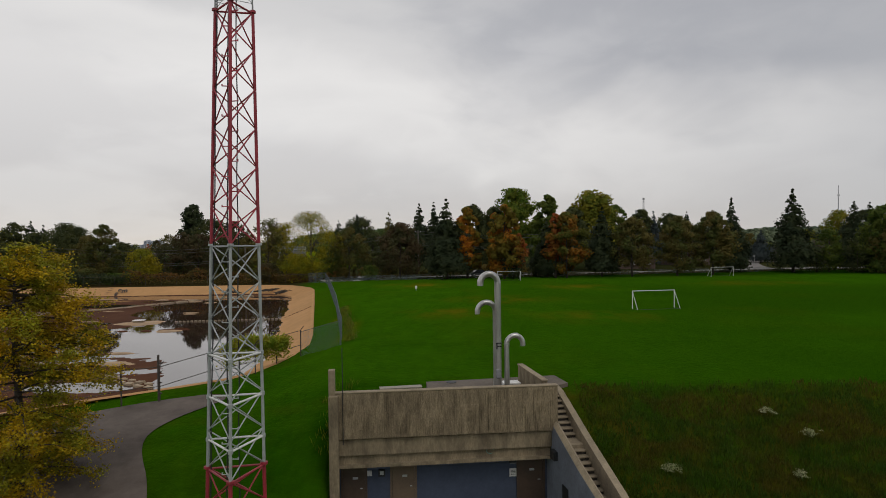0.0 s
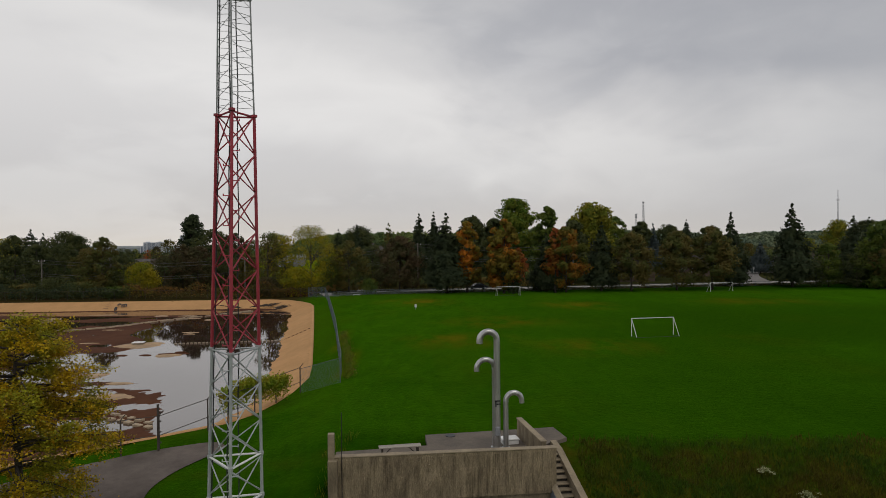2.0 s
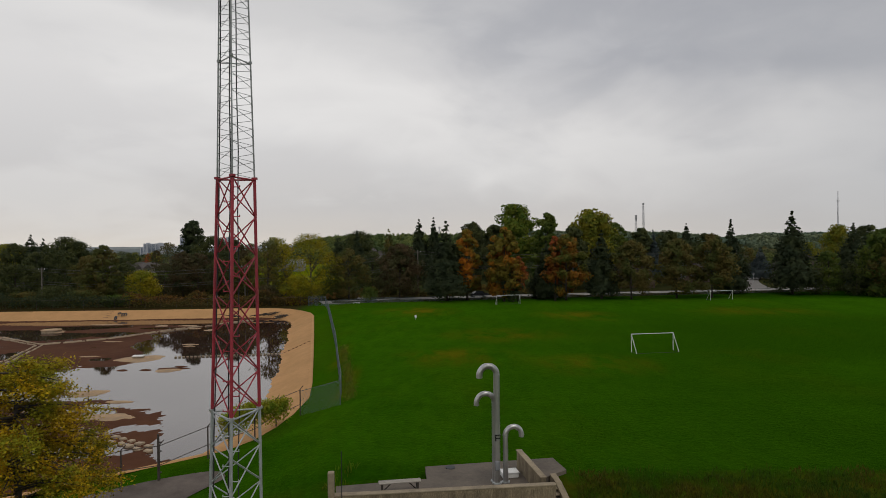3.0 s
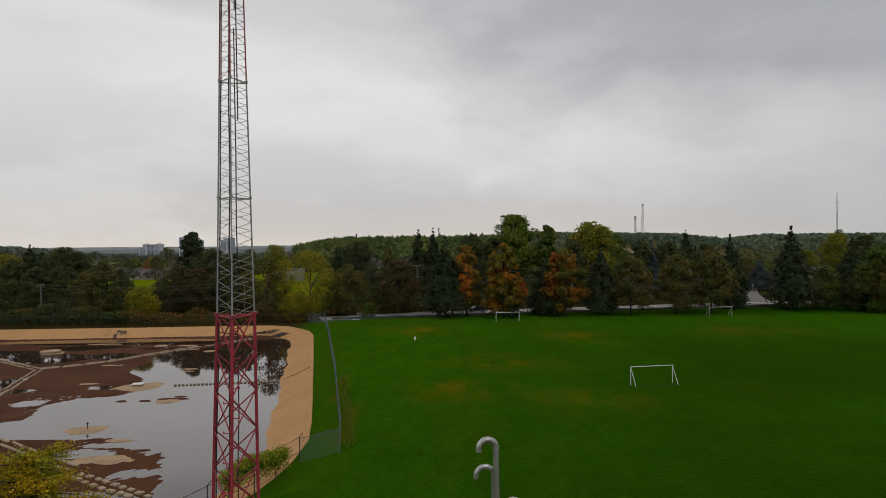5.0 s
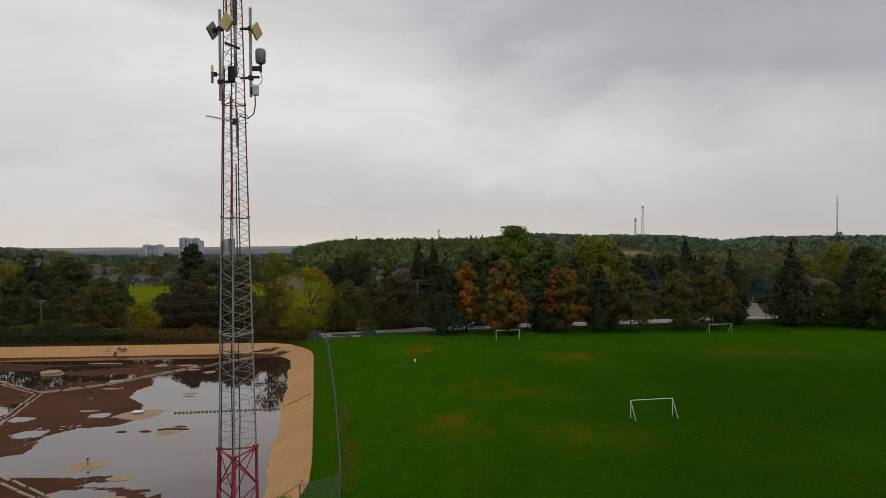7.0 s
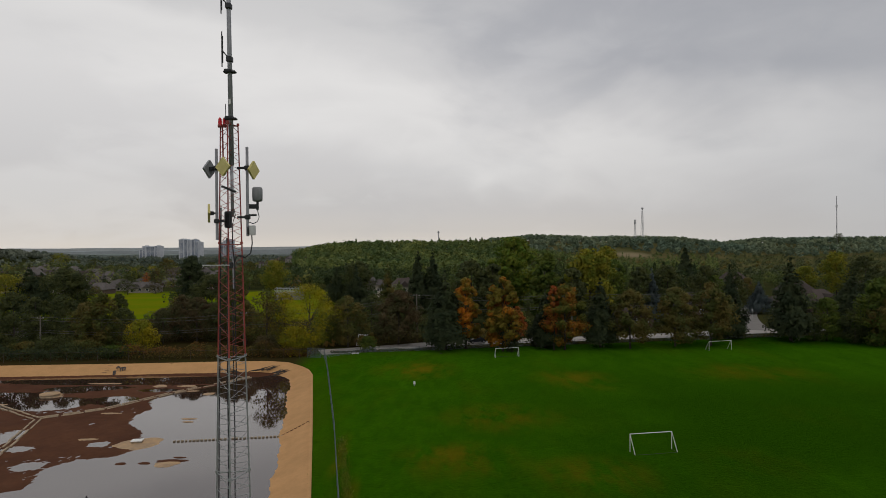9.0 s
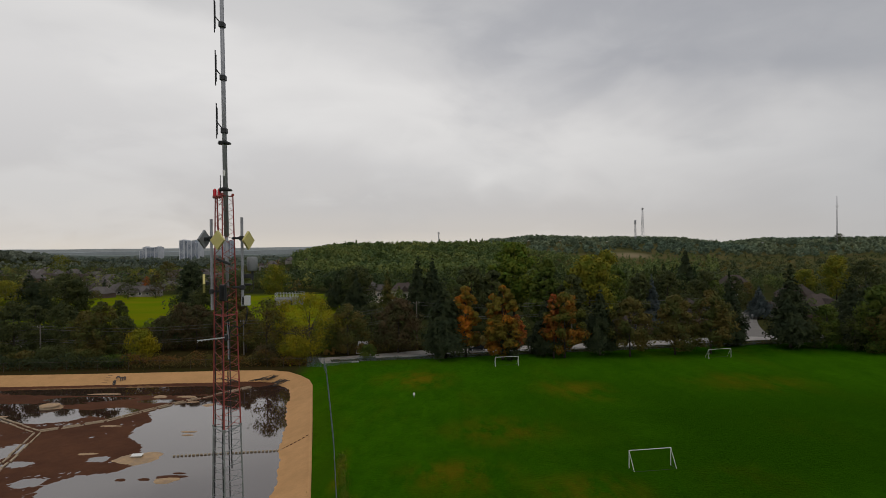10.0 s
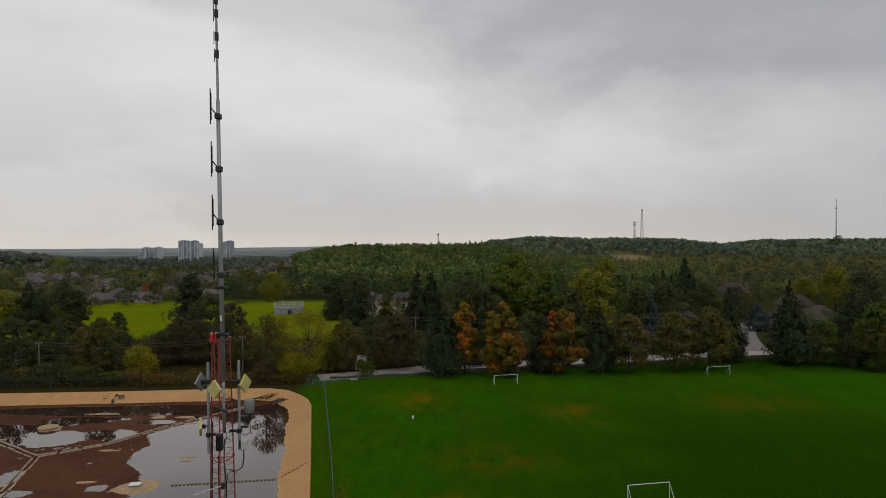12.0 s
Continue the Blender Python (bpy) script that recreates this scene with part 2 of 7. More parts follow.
MUD = material("dark_brown_silt", (0.072, 0.028, 0.015), 0.85, second=(0.120, 0.050, 0.024), scale=0.22, vary=0.2, bump=0.3, bump_scale=4, coarse=0.35, spec=0.06)
KERB = material("pale_joint_concrete", (0.46, 0.36, 0.24), 0.85, second=(0.33, 0.25, 0.17), scale=1.2, vary=0.25)
ASPHALT = material("grey_asphalt", (0.20, 0.165, 0.142), 0.85, spec=0.15, second=(0.066, 0.054, 0.047), scale=0.30, vary=0.2, bump=0.3, bump_scale=40, coarse=0.4)
ROAD = material("pale_road_surface", (0.40, 0.37, 0.34), 0.9, second=(0.30, 0.28, 0.265), scale=0.3, vary=0.15)
STREET = material("grey_side_street_surface", (0.21, 0.195, 0.18), 0.9, second=(0.15, 0.14, 0.13), scale=0.3, vary=0.15)
BARK = material("grey_brown_bark", (0.075, 0.06, 0.048), 0.9, second=(0.045, 0.037, 0.03), scale=3, vary=0.3, stretch=(2, 2, 0.4), bump=0.6)
FENCE_STEEL = material("dull_fence_steel", (0.11, 0.135, 0.15), 0.6, metal=0.2, vary=0.15)
FENCE_WIRE = wire_mesh_material("chain_link_wire", (0.17, 0.22, 0.25), 0.09, 0.008)
LEAF_GREEN = leaf_material("green_leaves", (0.072, 0.112, 0.018), (0.115, 0.145, 0.020))
LEAF_BRIGHT = leaf_material("fresh_green_leaves", (0.088, 0.145, 0.015), (0.150, 0.180, 0.018))
LEAF_DARK = leaf_material("dark_green_leaves", (0.052, 0.066, 0.024), (0.086, 0.097, 0.029))
LEAF_BROWN = leaf_material("brown_green_leaves", (0.140, 0.110, 0.028), (0.084, 0.098, 0.023), patch=0.25)
LEAF_MAROON = leaf_material("maroon_leaves", (0.096, 0.066, 0.031), (0.070, 0.070, 0.026), patch=0.25)
LEAF_ORANGE = leaf_material("orange_leaves", (0.50, 0.175, 0.016), (0.17, 0.135, 0.018), patch=0.22, lo=0.36, hi=0.54)
LEAF_OLIVE = leaf_material("olive_yellow_leaves", (0.140, 0.165, 0.016), (0.24, 0.215, 0.018), patch=0.3)
LEAF_RUST = leaf_material("rusty_hedge_leaves", (0.17, 0.085, 0.022), (0.095, 0.082, 0.020), patch=0.3)
LEAF_RED = leaf_material("red_turning_leaves", (0.38, 0.10, 0.030), (0.27, 0.11, 0.020), patch=0.3)
LEAF_MIXED = leaf_material("half_turned_leaves", (0.100, 0.108, 0.016), (0.30, 0.125, 0.016), patch=0.25)
LEAF_YELLOW = leaf_material("yellow_green_leaves", (0.34, 0.27, 0.009), (0.19, 0.20, 0.012), patch=0.4)
LEAF_GOLD = leaf_material("golden_leaves", (0.56, 0.36, 0.010), (0.28, 0.27, 0.014), patch=0.55, bright=0.3)
NEEDLES = leaf_material("dark_spruce_needles", (0.036, 0.053, 0.025), (0.056, 0.073, 0.030), bright=0.08)
NEEDLES_BLUE = leaf_material("blue_spruce_needles", (0.10, 0.125, 0.125), (0.07, 0.095, 0.098))
VINE = leaf_material("vine_leaves", (0.19, 0.27, 0.016), (0.3, 0.28, 0.02), patch=1.2)
FAR_LEAVES = leaf_material("far_wood_leaves", (0.050, 0.074, 0.026), (0.100, 0.124, 0.030), patch=0.05, lo=0.4, hi=0.62, bright=0.1, trees=0.5)
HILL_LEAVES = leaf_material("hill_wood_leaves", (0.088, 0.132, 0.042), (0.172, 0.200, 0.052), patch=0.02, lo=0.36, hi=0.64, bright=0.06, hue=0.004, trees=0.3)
# far ridge: leaf colours lifted and blued to carry the haze
HAZED_RIDGE_LEAVES = leaf_material("hazed_ridge_leaves", (0.122, 0.175, 0.120), (0.185, 0.222, 0.130), patch=0.008, lo=0.4, hi=0.6, bright=0.08, hue=0.005, trees=0.35)
SCRUB_LEAVES = leaf_material("scrub_leaves", (0.058, 0.080, 0.036), (0.110, 0.120, 0.042), patch=0.02, lo=0.4, hi=0.6, bright=0.08, hue=0.005, trees=0.45)
SUBURB_LEAVES = leaf_material("suburb_tree_leaves", (0.062, 0.088, 0.034), (0.170, 0.175, 0.040), patch=0.02, lo=0.42, hi=0.6, bright=0.08, hue=0.008, trees=0.5)
# woods beyond the suburb: haze mixed into the leaf colours
HAZY_LEAVES = leaf_material("hazed_wood_leaves", (0.12, 0.155, 0.125), (0.17, 0.19, 0.14), patch=0.006, lo=0.4, hi=0.62, bright=0.08, hue=0.005, trees=0.25)
FAR_AUTUMN = leaf_material("far_autumn_leaves", (0.19, 0.120, 0.030), (0.12, 0.115, 0.03), patch=0.03, bright=0.1, trees=0.35)
GRASS_BLADES = leaf_material("long_grass", (0.040, 0.082, 0.004), (0.078, 0.070, 0.007), patch=0.45, bright=0.35)
WEEDS = leaf_material("yellowing_weeds", (0.095, 0.155, 0.006), (0.140, 0.150, 0.010), patch=0.5, bright=0.5)
FLOWER = leaf_material("white_flower_heads", (0.46, 0.46, 0.27), (0.3, 0.33, 0.15), patch=3.0)

# ---- mesh helpers ----


class Shape:
    """Collects vertices and faces of one mesh."""

    def __init__(self):
        self.v, self.f = [], []

    def add(self, verts, faces):
        n = len(self.v)
        self.v += [tuple(p) for p in verts]
        self.f += [tuple(n + i for i in q) for q in faces]
        return self

    def box(self, c, s, m=None, bevel=0.0):
        """A box with its centre, its size and, where given, a pose; its edges are cut by bevel."""
        hx, hy, hz = (a / 2 for a in s)
        if not bevel:
            pts = [Vector((x, y, z)) for x in (-hx, hx) for y in (-hy, hy) for z in (-hz, hz)]
            faces = [(0, 1, 3, 2), (4, 6, 7, 5), (0, 4, 5, 1), (2, 3, 7, 6), (0, 2, 6, 4), (1, 5, 7, 3)]
        else:
            bm = bmesh.new()
            bmesh.ops.create_cube(bm, size=1)
            bmesh.ops.scale(bm, vec=s, verts=bm.verts)
            bmesh.ops.bevel(bm, geom=bm.edges[:], offset=bevel, segments=1, affect="EDGES")
            bm.verts.index_update()
            pts, faces = [v.co.copy() for v in bm.verts], [[v.index for v in f.verts] for f in bm.faces]
            bm.free()
        m = m or Matrix()
        return self.add([m @ (p + Vector(c)) for p in pts], faces)

    def tube(self, a, b, r, r2=None, n=6, cap=True):
        a, b = Vector(a), Vector(b)
        r2 = r if r2 is None else r2
        q = (b - a).to_track_quat("Z", "Y")
        ring = [q @ Vector((math.cos(2 * math.pi * k / n), math.sin(2 * math.pi * k / n), 0)) for k in range(n)]
        faces = [(k, (k + 1) % n, n + (k + 1) % n, n + k) for k in range(n)]
        if cap:
            faces += [tuple(range(n))[::-1], tuple(range(n, 2 * n))]
        return self.add([a + p * r for p in ring] + [b + p * r2 for p in ring], faces)

    def sweep(self, pts, radii, n=10, cap=True):
        """A round bar along a line of points."""
        pts = [Vector(p) for p in pts]
        verts, faces, up = [], [], Vector((0.0, 0.31, 0.95))
        for i, p in enumerate(pts):
            d = (pts[min(i + 1, len(pts) - 1)] - pts[max(i - 1, 0)]).normalized()
            s = d.cross(Vector((0, 1, 0.02))).normalized() if abs(d.y) < 0.9 else d.cross(up).normalized()
            w = d.cross(s)
            r = radii[i] if isinstance(radii, (list, tuple)) else radii
            verts += [p + (s * math.cos(2 * math.pi * k / n) + w * math.sin(2 * math.pi * k / n)) * r for k in range(n)]
        for i in range(len(pts) - 1):
            faces += [(i * n + k, i * n + (k + 1) % n, (i + 1) * n + (k + 1) % n, (i + 1) * n + k) for k in range(n)]
        if cap:
            faces += [tuple(range(n))[::-1], tuple(range((len(pts) - 1) * n, len(pts) * n))]
        return self.add(verts, faces)

    def prism(self, poly, z0, z1, m=None):
        """An upright prism over a plan outline."""
        n = len(poly)
        m = m or Matrix()
        verts = [m @ Vector((x, y, z0)) for x, y in poly] + [m @ Vector((x, y, z1)) for x, y in poly]
        return self.add(verts, [(k, (k + 1) % n, n + (k + 1) % n, n + k) for k in range(n)] + [tuple(range(n))[::-1], tuple(range(n, 2 * n))])

    def mesh(self, name, mat, smooth=False):
        me = bpy.data.meshes.new(name)
        me.from_pydata(self.v, [], self.f)
        bm = bmesh.new()
        bm.from_mesh(me)
        bmesh.ops.recalc_face_normals(bm, faces=bm.faces)
        bm.to_mesh(me)
        bm.free()
        me.materials.append(mat)
        if smooth:
            me.polygons.foreach_set("use_smooth", [True] * len(me.polygons))
        return me


def part(name, shape, mat, parent, label="", smooth=False):
    ob = new(name, shape if isinstance(shape, bpy.types.Mesh) else shape.mesh(name, mat, smooth))
    ob.parent = parent
    return tagged(ob, label)


def thing(name, label, category, m=None, group="", kind=""):
    ob = new(name)
    ob.empty_display_size = 0.2
    ob.matrix_basis = m or Matrix()
    return tagged(ob, label, category, group, kind)


def solid(name, shape, mat, label, category, m=None, group="", kind="", smooth=False):
    ob = new(name, shape if isinstance(shape, bpy.types.Mesh) else shape.mesh(name, mat, smooth))
    ob.matrix_basis = m or Matrix()
    return tagged(ob, label, category, group, kind)


def quads_mesh(name, corners, mat, normals=None, tone=None):
    """A mesh of loose quads from an array of shape n, 4, 3; foliage takes the rounded shading of its crown from normals."""
    if normals is not None:
        face = np.cross(corners[:, 2] - corners[:, 0], corners[:, 3] - corners[:, 1])
        turned = (face * normals).sum(1) < 0
        corners = np.where(turned[:, None, None], corners[:, ::-1], corners)
    n = len(corners)
    me = bpy.data.meshes.new(name)
    me.vertices.add(4 * n)
    me.vertices.foreach_set("co", np.ascontiguousarray(corners, dtype=np.float32).ravel())
    me.loops.add(4 * n)
    me.loops.foreach_set("vertex_index", np.arange(4 * n, dtype=np.int32))
    me.polygons.add(n)
    me.polygons.foreach_set("loop_start", np.arange(0, 4 * n, 4, dtype=np.int32))
    me.update(calc_edges=True)
    if tone is not None:
        me.attributes.new("tree_tone", "FLOAT", "FACE").data.foreach_set("value", np.ascontiguousarray(tone, dtype=np.float32))
    if normals is not None:
        me.polygons.foreach_set("use_smooth", np.ones(n, bool))
        me.normals_split_custom_set_from_vertices(np.repeat(normals, 4, 0).tolist())
    me.materials.append(mat)
    return me


def crown_normals(rng, lump, whole, lift=0.3, jitter=0.14):
    """Directions in which a crown's foliage faces: out of its clump, out of the whole crown, a little up, a little at random."""
    n = lump * 0.75 + whole * 0.6 + rng.normal(size=lump.shape) * jitter
    n[:, 2] += lift
    return n / (np.linalg.norm(n, axis=1, keepdims=True) + 1e-9)


# ---- the lie of the land ----
WATER = -2.35
RIM = [(-190, 122), (-130, 124.4), (-88, 126.2), (-60.5, 127.6), (-42, 129.2), (-35, 129.2), (-31, 127.6), (-27.6, 123.6), (-25.4, 120), (-23.9, 115.6), (-18.5, 89),
       (-15.2, 72.4), (-12.6, 59.2), (-11.7, 53.5), (-11.8, 48.4), (-12.2, 45.1), (-12.9, 42.1), (-13.9, 40.2), (-15.2, 38.9), (-16.6, 37.7), (-17.9, 36.6), (-19.5, 35.4),
       (-24, 31.4), (-36, 24), (-60, 14), (-120, 6), (-190, 4)]
RIM = [(x * 1.01 - 0.07, y) for x, y in RIM]
RIM_Z = -0.95


def inside(px, py, poly):
    hit = np.zeros(px.shape, bool)
    for (x0, y0), (x1, y1) in zip(poly, poly[1:] + poly[:1]):
        cross = ((y0 > py) != (y1 > py)) & (px < (x1 - x0) * (py - y0) / (y1 - y0 + 1e-9) + x0)
        hit ^= cross
    return hit


def edge_distance(px, py, poly, closed=True):
    d = np.full(px.shape, 1e9)
    for (x0, y0), (x1, y1) in zip(poly, poly[1:] + poly[:1] if closed else poly[1:]):
        ex, ey = x1 - x0, y1 - y0
        t = np.clip(((px - x0) * ex + (py - y0) * ey) / (ex * ex + ey * ey + 1e-9), 0, 1)
        d = np.minimum(d, np.hypot(px - x0 - t * ex, py - y0 - t * ey))
    return d


def step(a, b, x):
    t = np.clip((x - a) / (b - a), 0, 1)
    return t * t * (3 - 2 * t)


O = Vector((-5.04, 27.05, 0))          # front left corner of the concrete building
BUILD = Matrix.Translation(O) @ Matrix.Rotation(math.atan2(0.172, 0.985), 4, "Z") @ Matrix.Scale(1.025, 4)

FRONT = Matrix.Translation(O) @ Matrix.Rotation(radians(6.2), 4, "Z") @ Matrix.Scale(1.025, 4)
TURN = FRONT.inverted() @ BUILD         # the roof, the side wall and the stairs stand a little askew to the front


def land(x, y):
    """Height of the ground."""
    x, y = np.asarray(x, float), np.asarray(y, float)
    field = np.interp(y, [0, 60, 135, 170, 260, 420, 700, 1200, 2500], [0.15, 0.15, -0.75, -0.8, -0.5, -5, -14, -22, -26])
    # wooded hills far off
    near_top = 33.5 * np.exp(-((y - 1060) / 270) ** 2) * step(-330, -150, x) * (1 - step(70, 300, x))
    ridge = np.interp(x, [40, 130, 252, 404, 480, 631, 692, 753, 829, 860, 935, 1011, 1190, 1600], [-2, 21, 31, 24, 25, 22, 13, 7, 14, 19, 17, 19, 18, 17])
    hill = near_top + (ridge + 23.5) * np.exp(-((y - 1700) / 330) ** 2) * step(-80, 130, x)
    hill += 30 * np.exp(-(((x + 1080) / 230) ** 2 + ((y - 1480) / 160) ** 2))
    hill += 8 * np.exp(-(((x + 420) / 160) ** 2 + ((y - 620) / 160) ** 2))
    hill += 4.5 * np.exp(-(((x + 60) / 45) ** 2 + ((y - 268) / 34) ** 2))
    z = field + hill
    # the strip between the basin's rim and the field
    d = edge_distance(x, y, RIM)
    z = np.where(y < 140, RIM_Z + (z - RIM_Z) * np.where(x < -3, step(0.3, 5.5, d), 1.0), z)
    # the bank in front: along the field's edge, and by the driveway
    right = 0.12 - 0.37 * np.clip(32.5 - y + 0.35 * np.sin(x * 0.6), 0, 12)
    right = right + 0.13 * np.sin(1.9 * x + 1.3 * y) * np.sin(1.1 * x - 2.3 * y) * step(33, 31.5, y) + 0.10 * np.sin(0.8 * x - 0.5 * y) * step(33, 31.5, y)
    left = np.interp(y, [10, 18, 22, 27, 30, 36, 42], [-4.2, -4.1, -3.4, -1.9, -1.5, -1.05, 0.1])
    near_wall = np.interp(y, [10, 20, 26, 30, 34], [-4.2, -4.2, -3.1, -1.2, 0.1])
    w = step(-12.5, -5.5, x)
    left = left * (1 - w) + near_wall * w
    z = np.where(y > 46, z, np.where(x > 2, np.minimum(z, np.maximum(right, -4.2)), np.minimum(z, left)))
    # the yard and the building's footprint
    u = (x - O.x) * 0.985 + (y - O.y) * 0.172
    v = -(x - O.x) * 0.172 + (y - O.y) * 0.985
    z = np.where((u > 0.1) & (u < 11.15) & (v < 3.0) & (v > -25), -4.2, z)
    # the basin
    return np.where(inside(x, y, RIM) & (d > 0.15), np.minimum(z, RIM_Z - 0.42 * d - 0.25), z)


def grid_ground():
    def axis(stops):
        out = []
        for (a, b, s) in stops:
            out += list(np.arange(a, b, s))
        return np.array(out + [stops[-1][1]])

    xs = axis([(-4800, -1200, 240), (-1200, -400, 50), (-400, -150, 12), (-150, -34, 2.5), (-34, 30, 0.55), (30, 110, 2), (110, 400, 12), (400, 1200, 50), (1200, 4800, 240)])
    ys = axis([(-400, -40, 40), (-40, 14, 5), (14, 64, 0.55), (64, 150, 1.6), (150, 420, 8), (420, 2000, 35), (2000, 4850, 150)])
    X, Y = np.meshgrid(xs, ys)
    Z = land(X, Y)
    nx, ny = len(xs), len(ys)
    co = np.stack([X, Y, Z], -1).reshape(-1, 3).astype(np.float32)
    i = (np.arange(ny - 1)[:, None] * nx + np.arange(nx - 1)[None]).ravel()
    q = np.stack([i, i + 1, i + nx + 1, i + nx], -1).astype(np.int32)
    me = bpy.data.meshes.new("ground")
    me.vertices.add(len(co))
    me.vertices.foreach_set("co", co.ravel())
    me.loops.add(q.size)
    me.loops.foreach_set("vertex_index", q.ravel())
    me.polygons.add(len(q))
    me.polygons.foreach_set("loop_start", np.arange(0, q.size, 4, dtype=np.int32))
    me.polygons.foreach_set("use_smooth", np.ones(len(q), bool))
    me.update(calc_edges=True)
    return me


def grass_material():
    """Mown turf on the field, rougher growth on the bank and along the fence, brighter meadow beyond the road."""
    m = bpy.data.materials.new("grass")
    m.use_nodes = True
    nt, L = m.node_tree, m.node_tree.links.new
    p = nt.nodes["Principled BSDF"]
    p.inputs["Roughness"].default_value, p.inputs["Specular IOR Level"].default_value = 1.0, 0.0
    p.inputs["Sheen Roughness"].default_value = 0.45
    p.inputs["Sheen Tint"].default_value = (0.30, 0.80, 0.02, 1)
    co, sep = nt.nodes.new("ShaderNodeTexCoord"), nt.nodes.new("ShaderNodeSeparateXYZ")
    L(co.outputs["Object"], sep.inputs[0])

    def fac(scale, detail, lo, hi, stretch=(1, 1, 1)):
        mp, n, r = nt.nodes.new("ShaderNodeMapping"), nt.nodes.new("ShaderNodeTexNoise"), nt.nodes.new("ShaderNodeMapRange")
        mp.inputs["Scale"].default_value = stretch
        L(co.outputs["Object"], mp.inputs[0])
        L(mp.outputs[0], n.inputs["Vector"])
        n.inputs["Scale"].default_value, n.inputs["Detail"].default_value, n.inputs["Roughness"].default_value = scale, detail, 0.65
        r.inputs[1].default_value, r.inputs[2].default_value = lo, hi
        L(n.outputs["Fac"], r.inputs[0])
        return r.outputs[0]

    def mixed(f, a, b):
        x = nt.nodes.new("ShaderNodeMix")
        x.data_type = "RGBA"
        for s, v in ((x.inputs[0], f), (x.inputs[6], a), (x.inputs[7], b)):
            if isinstance(v, (int, float)):
                s.default_value = v
            elif isinstance(v, tuple):
                s.default_value = (*v, 1)
            else:
                L(v, s)
        return x.outputs[2]

    def span(axis, lo, hi):
        r = nt.nodes.new("ShaderNodeMapRange")
        r.inputs[1].default_value, r.inputs[2].default_value = lo, hi
        L(sep.outputs[axis], r.inputs[0])
        return r.outputs[0]

    def times(a, b):
        n = nt.nodes.new("ShaderNodeMath")
        n.operation = "MULTIPLY"
        for k, v in enumerate((a, b)):
            if isinstance(v, (int, float)):
                n.inputs[k].default_value = v
            else:
                L(v, n.inputs[k])
        return n.outputs[0]

    turf = mixed(fac(0.12, 6, 0.35, 0.65, (1, 0.4, 1)), (0.0095, 0.047, 0.0008), (0.022, 0.077, 0.0011))
    turf = mixed(times(fac(0.07, 6, 0.50, 0.70, (1, 0.4, 1)), 0.6), turf, (0.050, 0.056, 0.002))
    turf = mixed(times(fac(1.3, 7, 0.35, 0.70, (1, 0.5, 1)), 0.7), turf, (0.007, 0.024, 0.0008))
    turf = mixed(times(fac(0.45, 5, 0.45, 0.62, (1, 0.35, 1)), 0.35), turf, (0.030, 0.085, 0.002))
    def patch(x, y, rx, ry):
        mp, ln = nt.nodes.new("ShaderNodeMapping"), nt.nodes.new("ShaderNodeVectorMath")
        mp.vector_type = "POINT"
        mp.inputs["Location"].default_value = (-x / rx, -y / ry, 0)
        mp.inputs["Scale"].default_value = (1 / rx, 1 / ry, 0)
        L(co.outputs["Object"], mp.inputs[0])
        ln.operation = "LENGTH"
        L(mp.outputs[0], ln.inputs[0])
        r = nt.nodes.new("ShaderNodeMapRange")
        r.interpolation_type = "SMOOTHSTEP"
        r.inputs[1].default_value, r.inputs[2].default_value = 1.0, 0.1
        L(ln.outputs["Value"], r.inputs[0])
        return r.outputs[0]

    thin_grass = fac(0.28, 7, 0.40, 0.62, (1, 0.4, 1))
    for x, y, rx, ry in ((23, 108, 10, 12), (15, 62, 9, 8), (2, 67, 9, 8), (8, 84, 11, 10), (55, 112, 16, 12), (33, 66, 8, 7), (-5, 118, 10, 12), (48, 84, 9, 10), (-8.6, 55, 1.3, 9), (-11.5, 70, 1.4, 9)):
        turf = mixed(times(times(patch(x, y, rx, ry), thin_grass), 1.0), turf, (0.098, 0.060, 0.004))
    for x, y, rx, ry in ((-10.2, 55, 2.6, 12), (-13.6, 71, 2.8, 14), (-17.2, 88, 2.8, 14), (-20.6, 105, 2.8, 14), (-12, 45, 3, 7), (-16, 38.5, 4, 3.5)):
        turf = mixed(times(patch(x, y, rx, ry), 0.7), turf, (0.022, 0.046, 0.002))
    # turf darker towards the right of the field, fading out at its far edge
    dark_turf = fac(0.03, 4, 0.2, 0.5)
    turf = mixed(times(times(times(span(0, -8, 34), dark_turf), 0.94), span(1, 132, 92)), turf, (0.0029, 0.0185, 0.0004))
    rough = mixed(fac(0.5, 7, 0.4, 0.62), (0.024, 0.054, 0.002), (0.060, 0.046, 0.005))
    meadow = mixed(fac(0.03, 5, 0.35, 0.65, (1, 2, 1)), (0.105, 0.165, 0.004), (0.16, 0.165, 0.006))
    far = mixed(fac(0.012, 6, 0.4, 0.6), (0.026, 0.034, 0.012), (0.046, 0.046, 0.016))
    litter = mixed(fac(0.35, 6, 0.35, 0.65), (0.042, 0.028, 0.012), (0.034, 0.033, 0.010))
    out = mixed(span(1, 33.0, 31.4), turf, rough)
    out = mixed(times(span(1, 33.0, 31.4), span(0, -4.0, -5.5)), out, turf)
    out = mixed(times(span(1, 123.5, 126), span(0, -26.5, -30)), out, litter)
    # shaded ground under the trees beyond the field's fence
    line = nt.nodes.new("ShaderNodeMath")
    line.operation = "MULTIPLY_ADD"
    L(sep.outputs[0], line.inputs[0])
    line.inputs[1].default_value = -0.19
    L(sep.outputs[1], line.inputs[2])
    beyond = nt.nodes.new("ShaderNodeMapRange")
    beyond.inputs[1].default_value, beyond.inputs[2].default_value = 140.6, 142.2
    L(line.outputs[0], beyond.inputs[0])
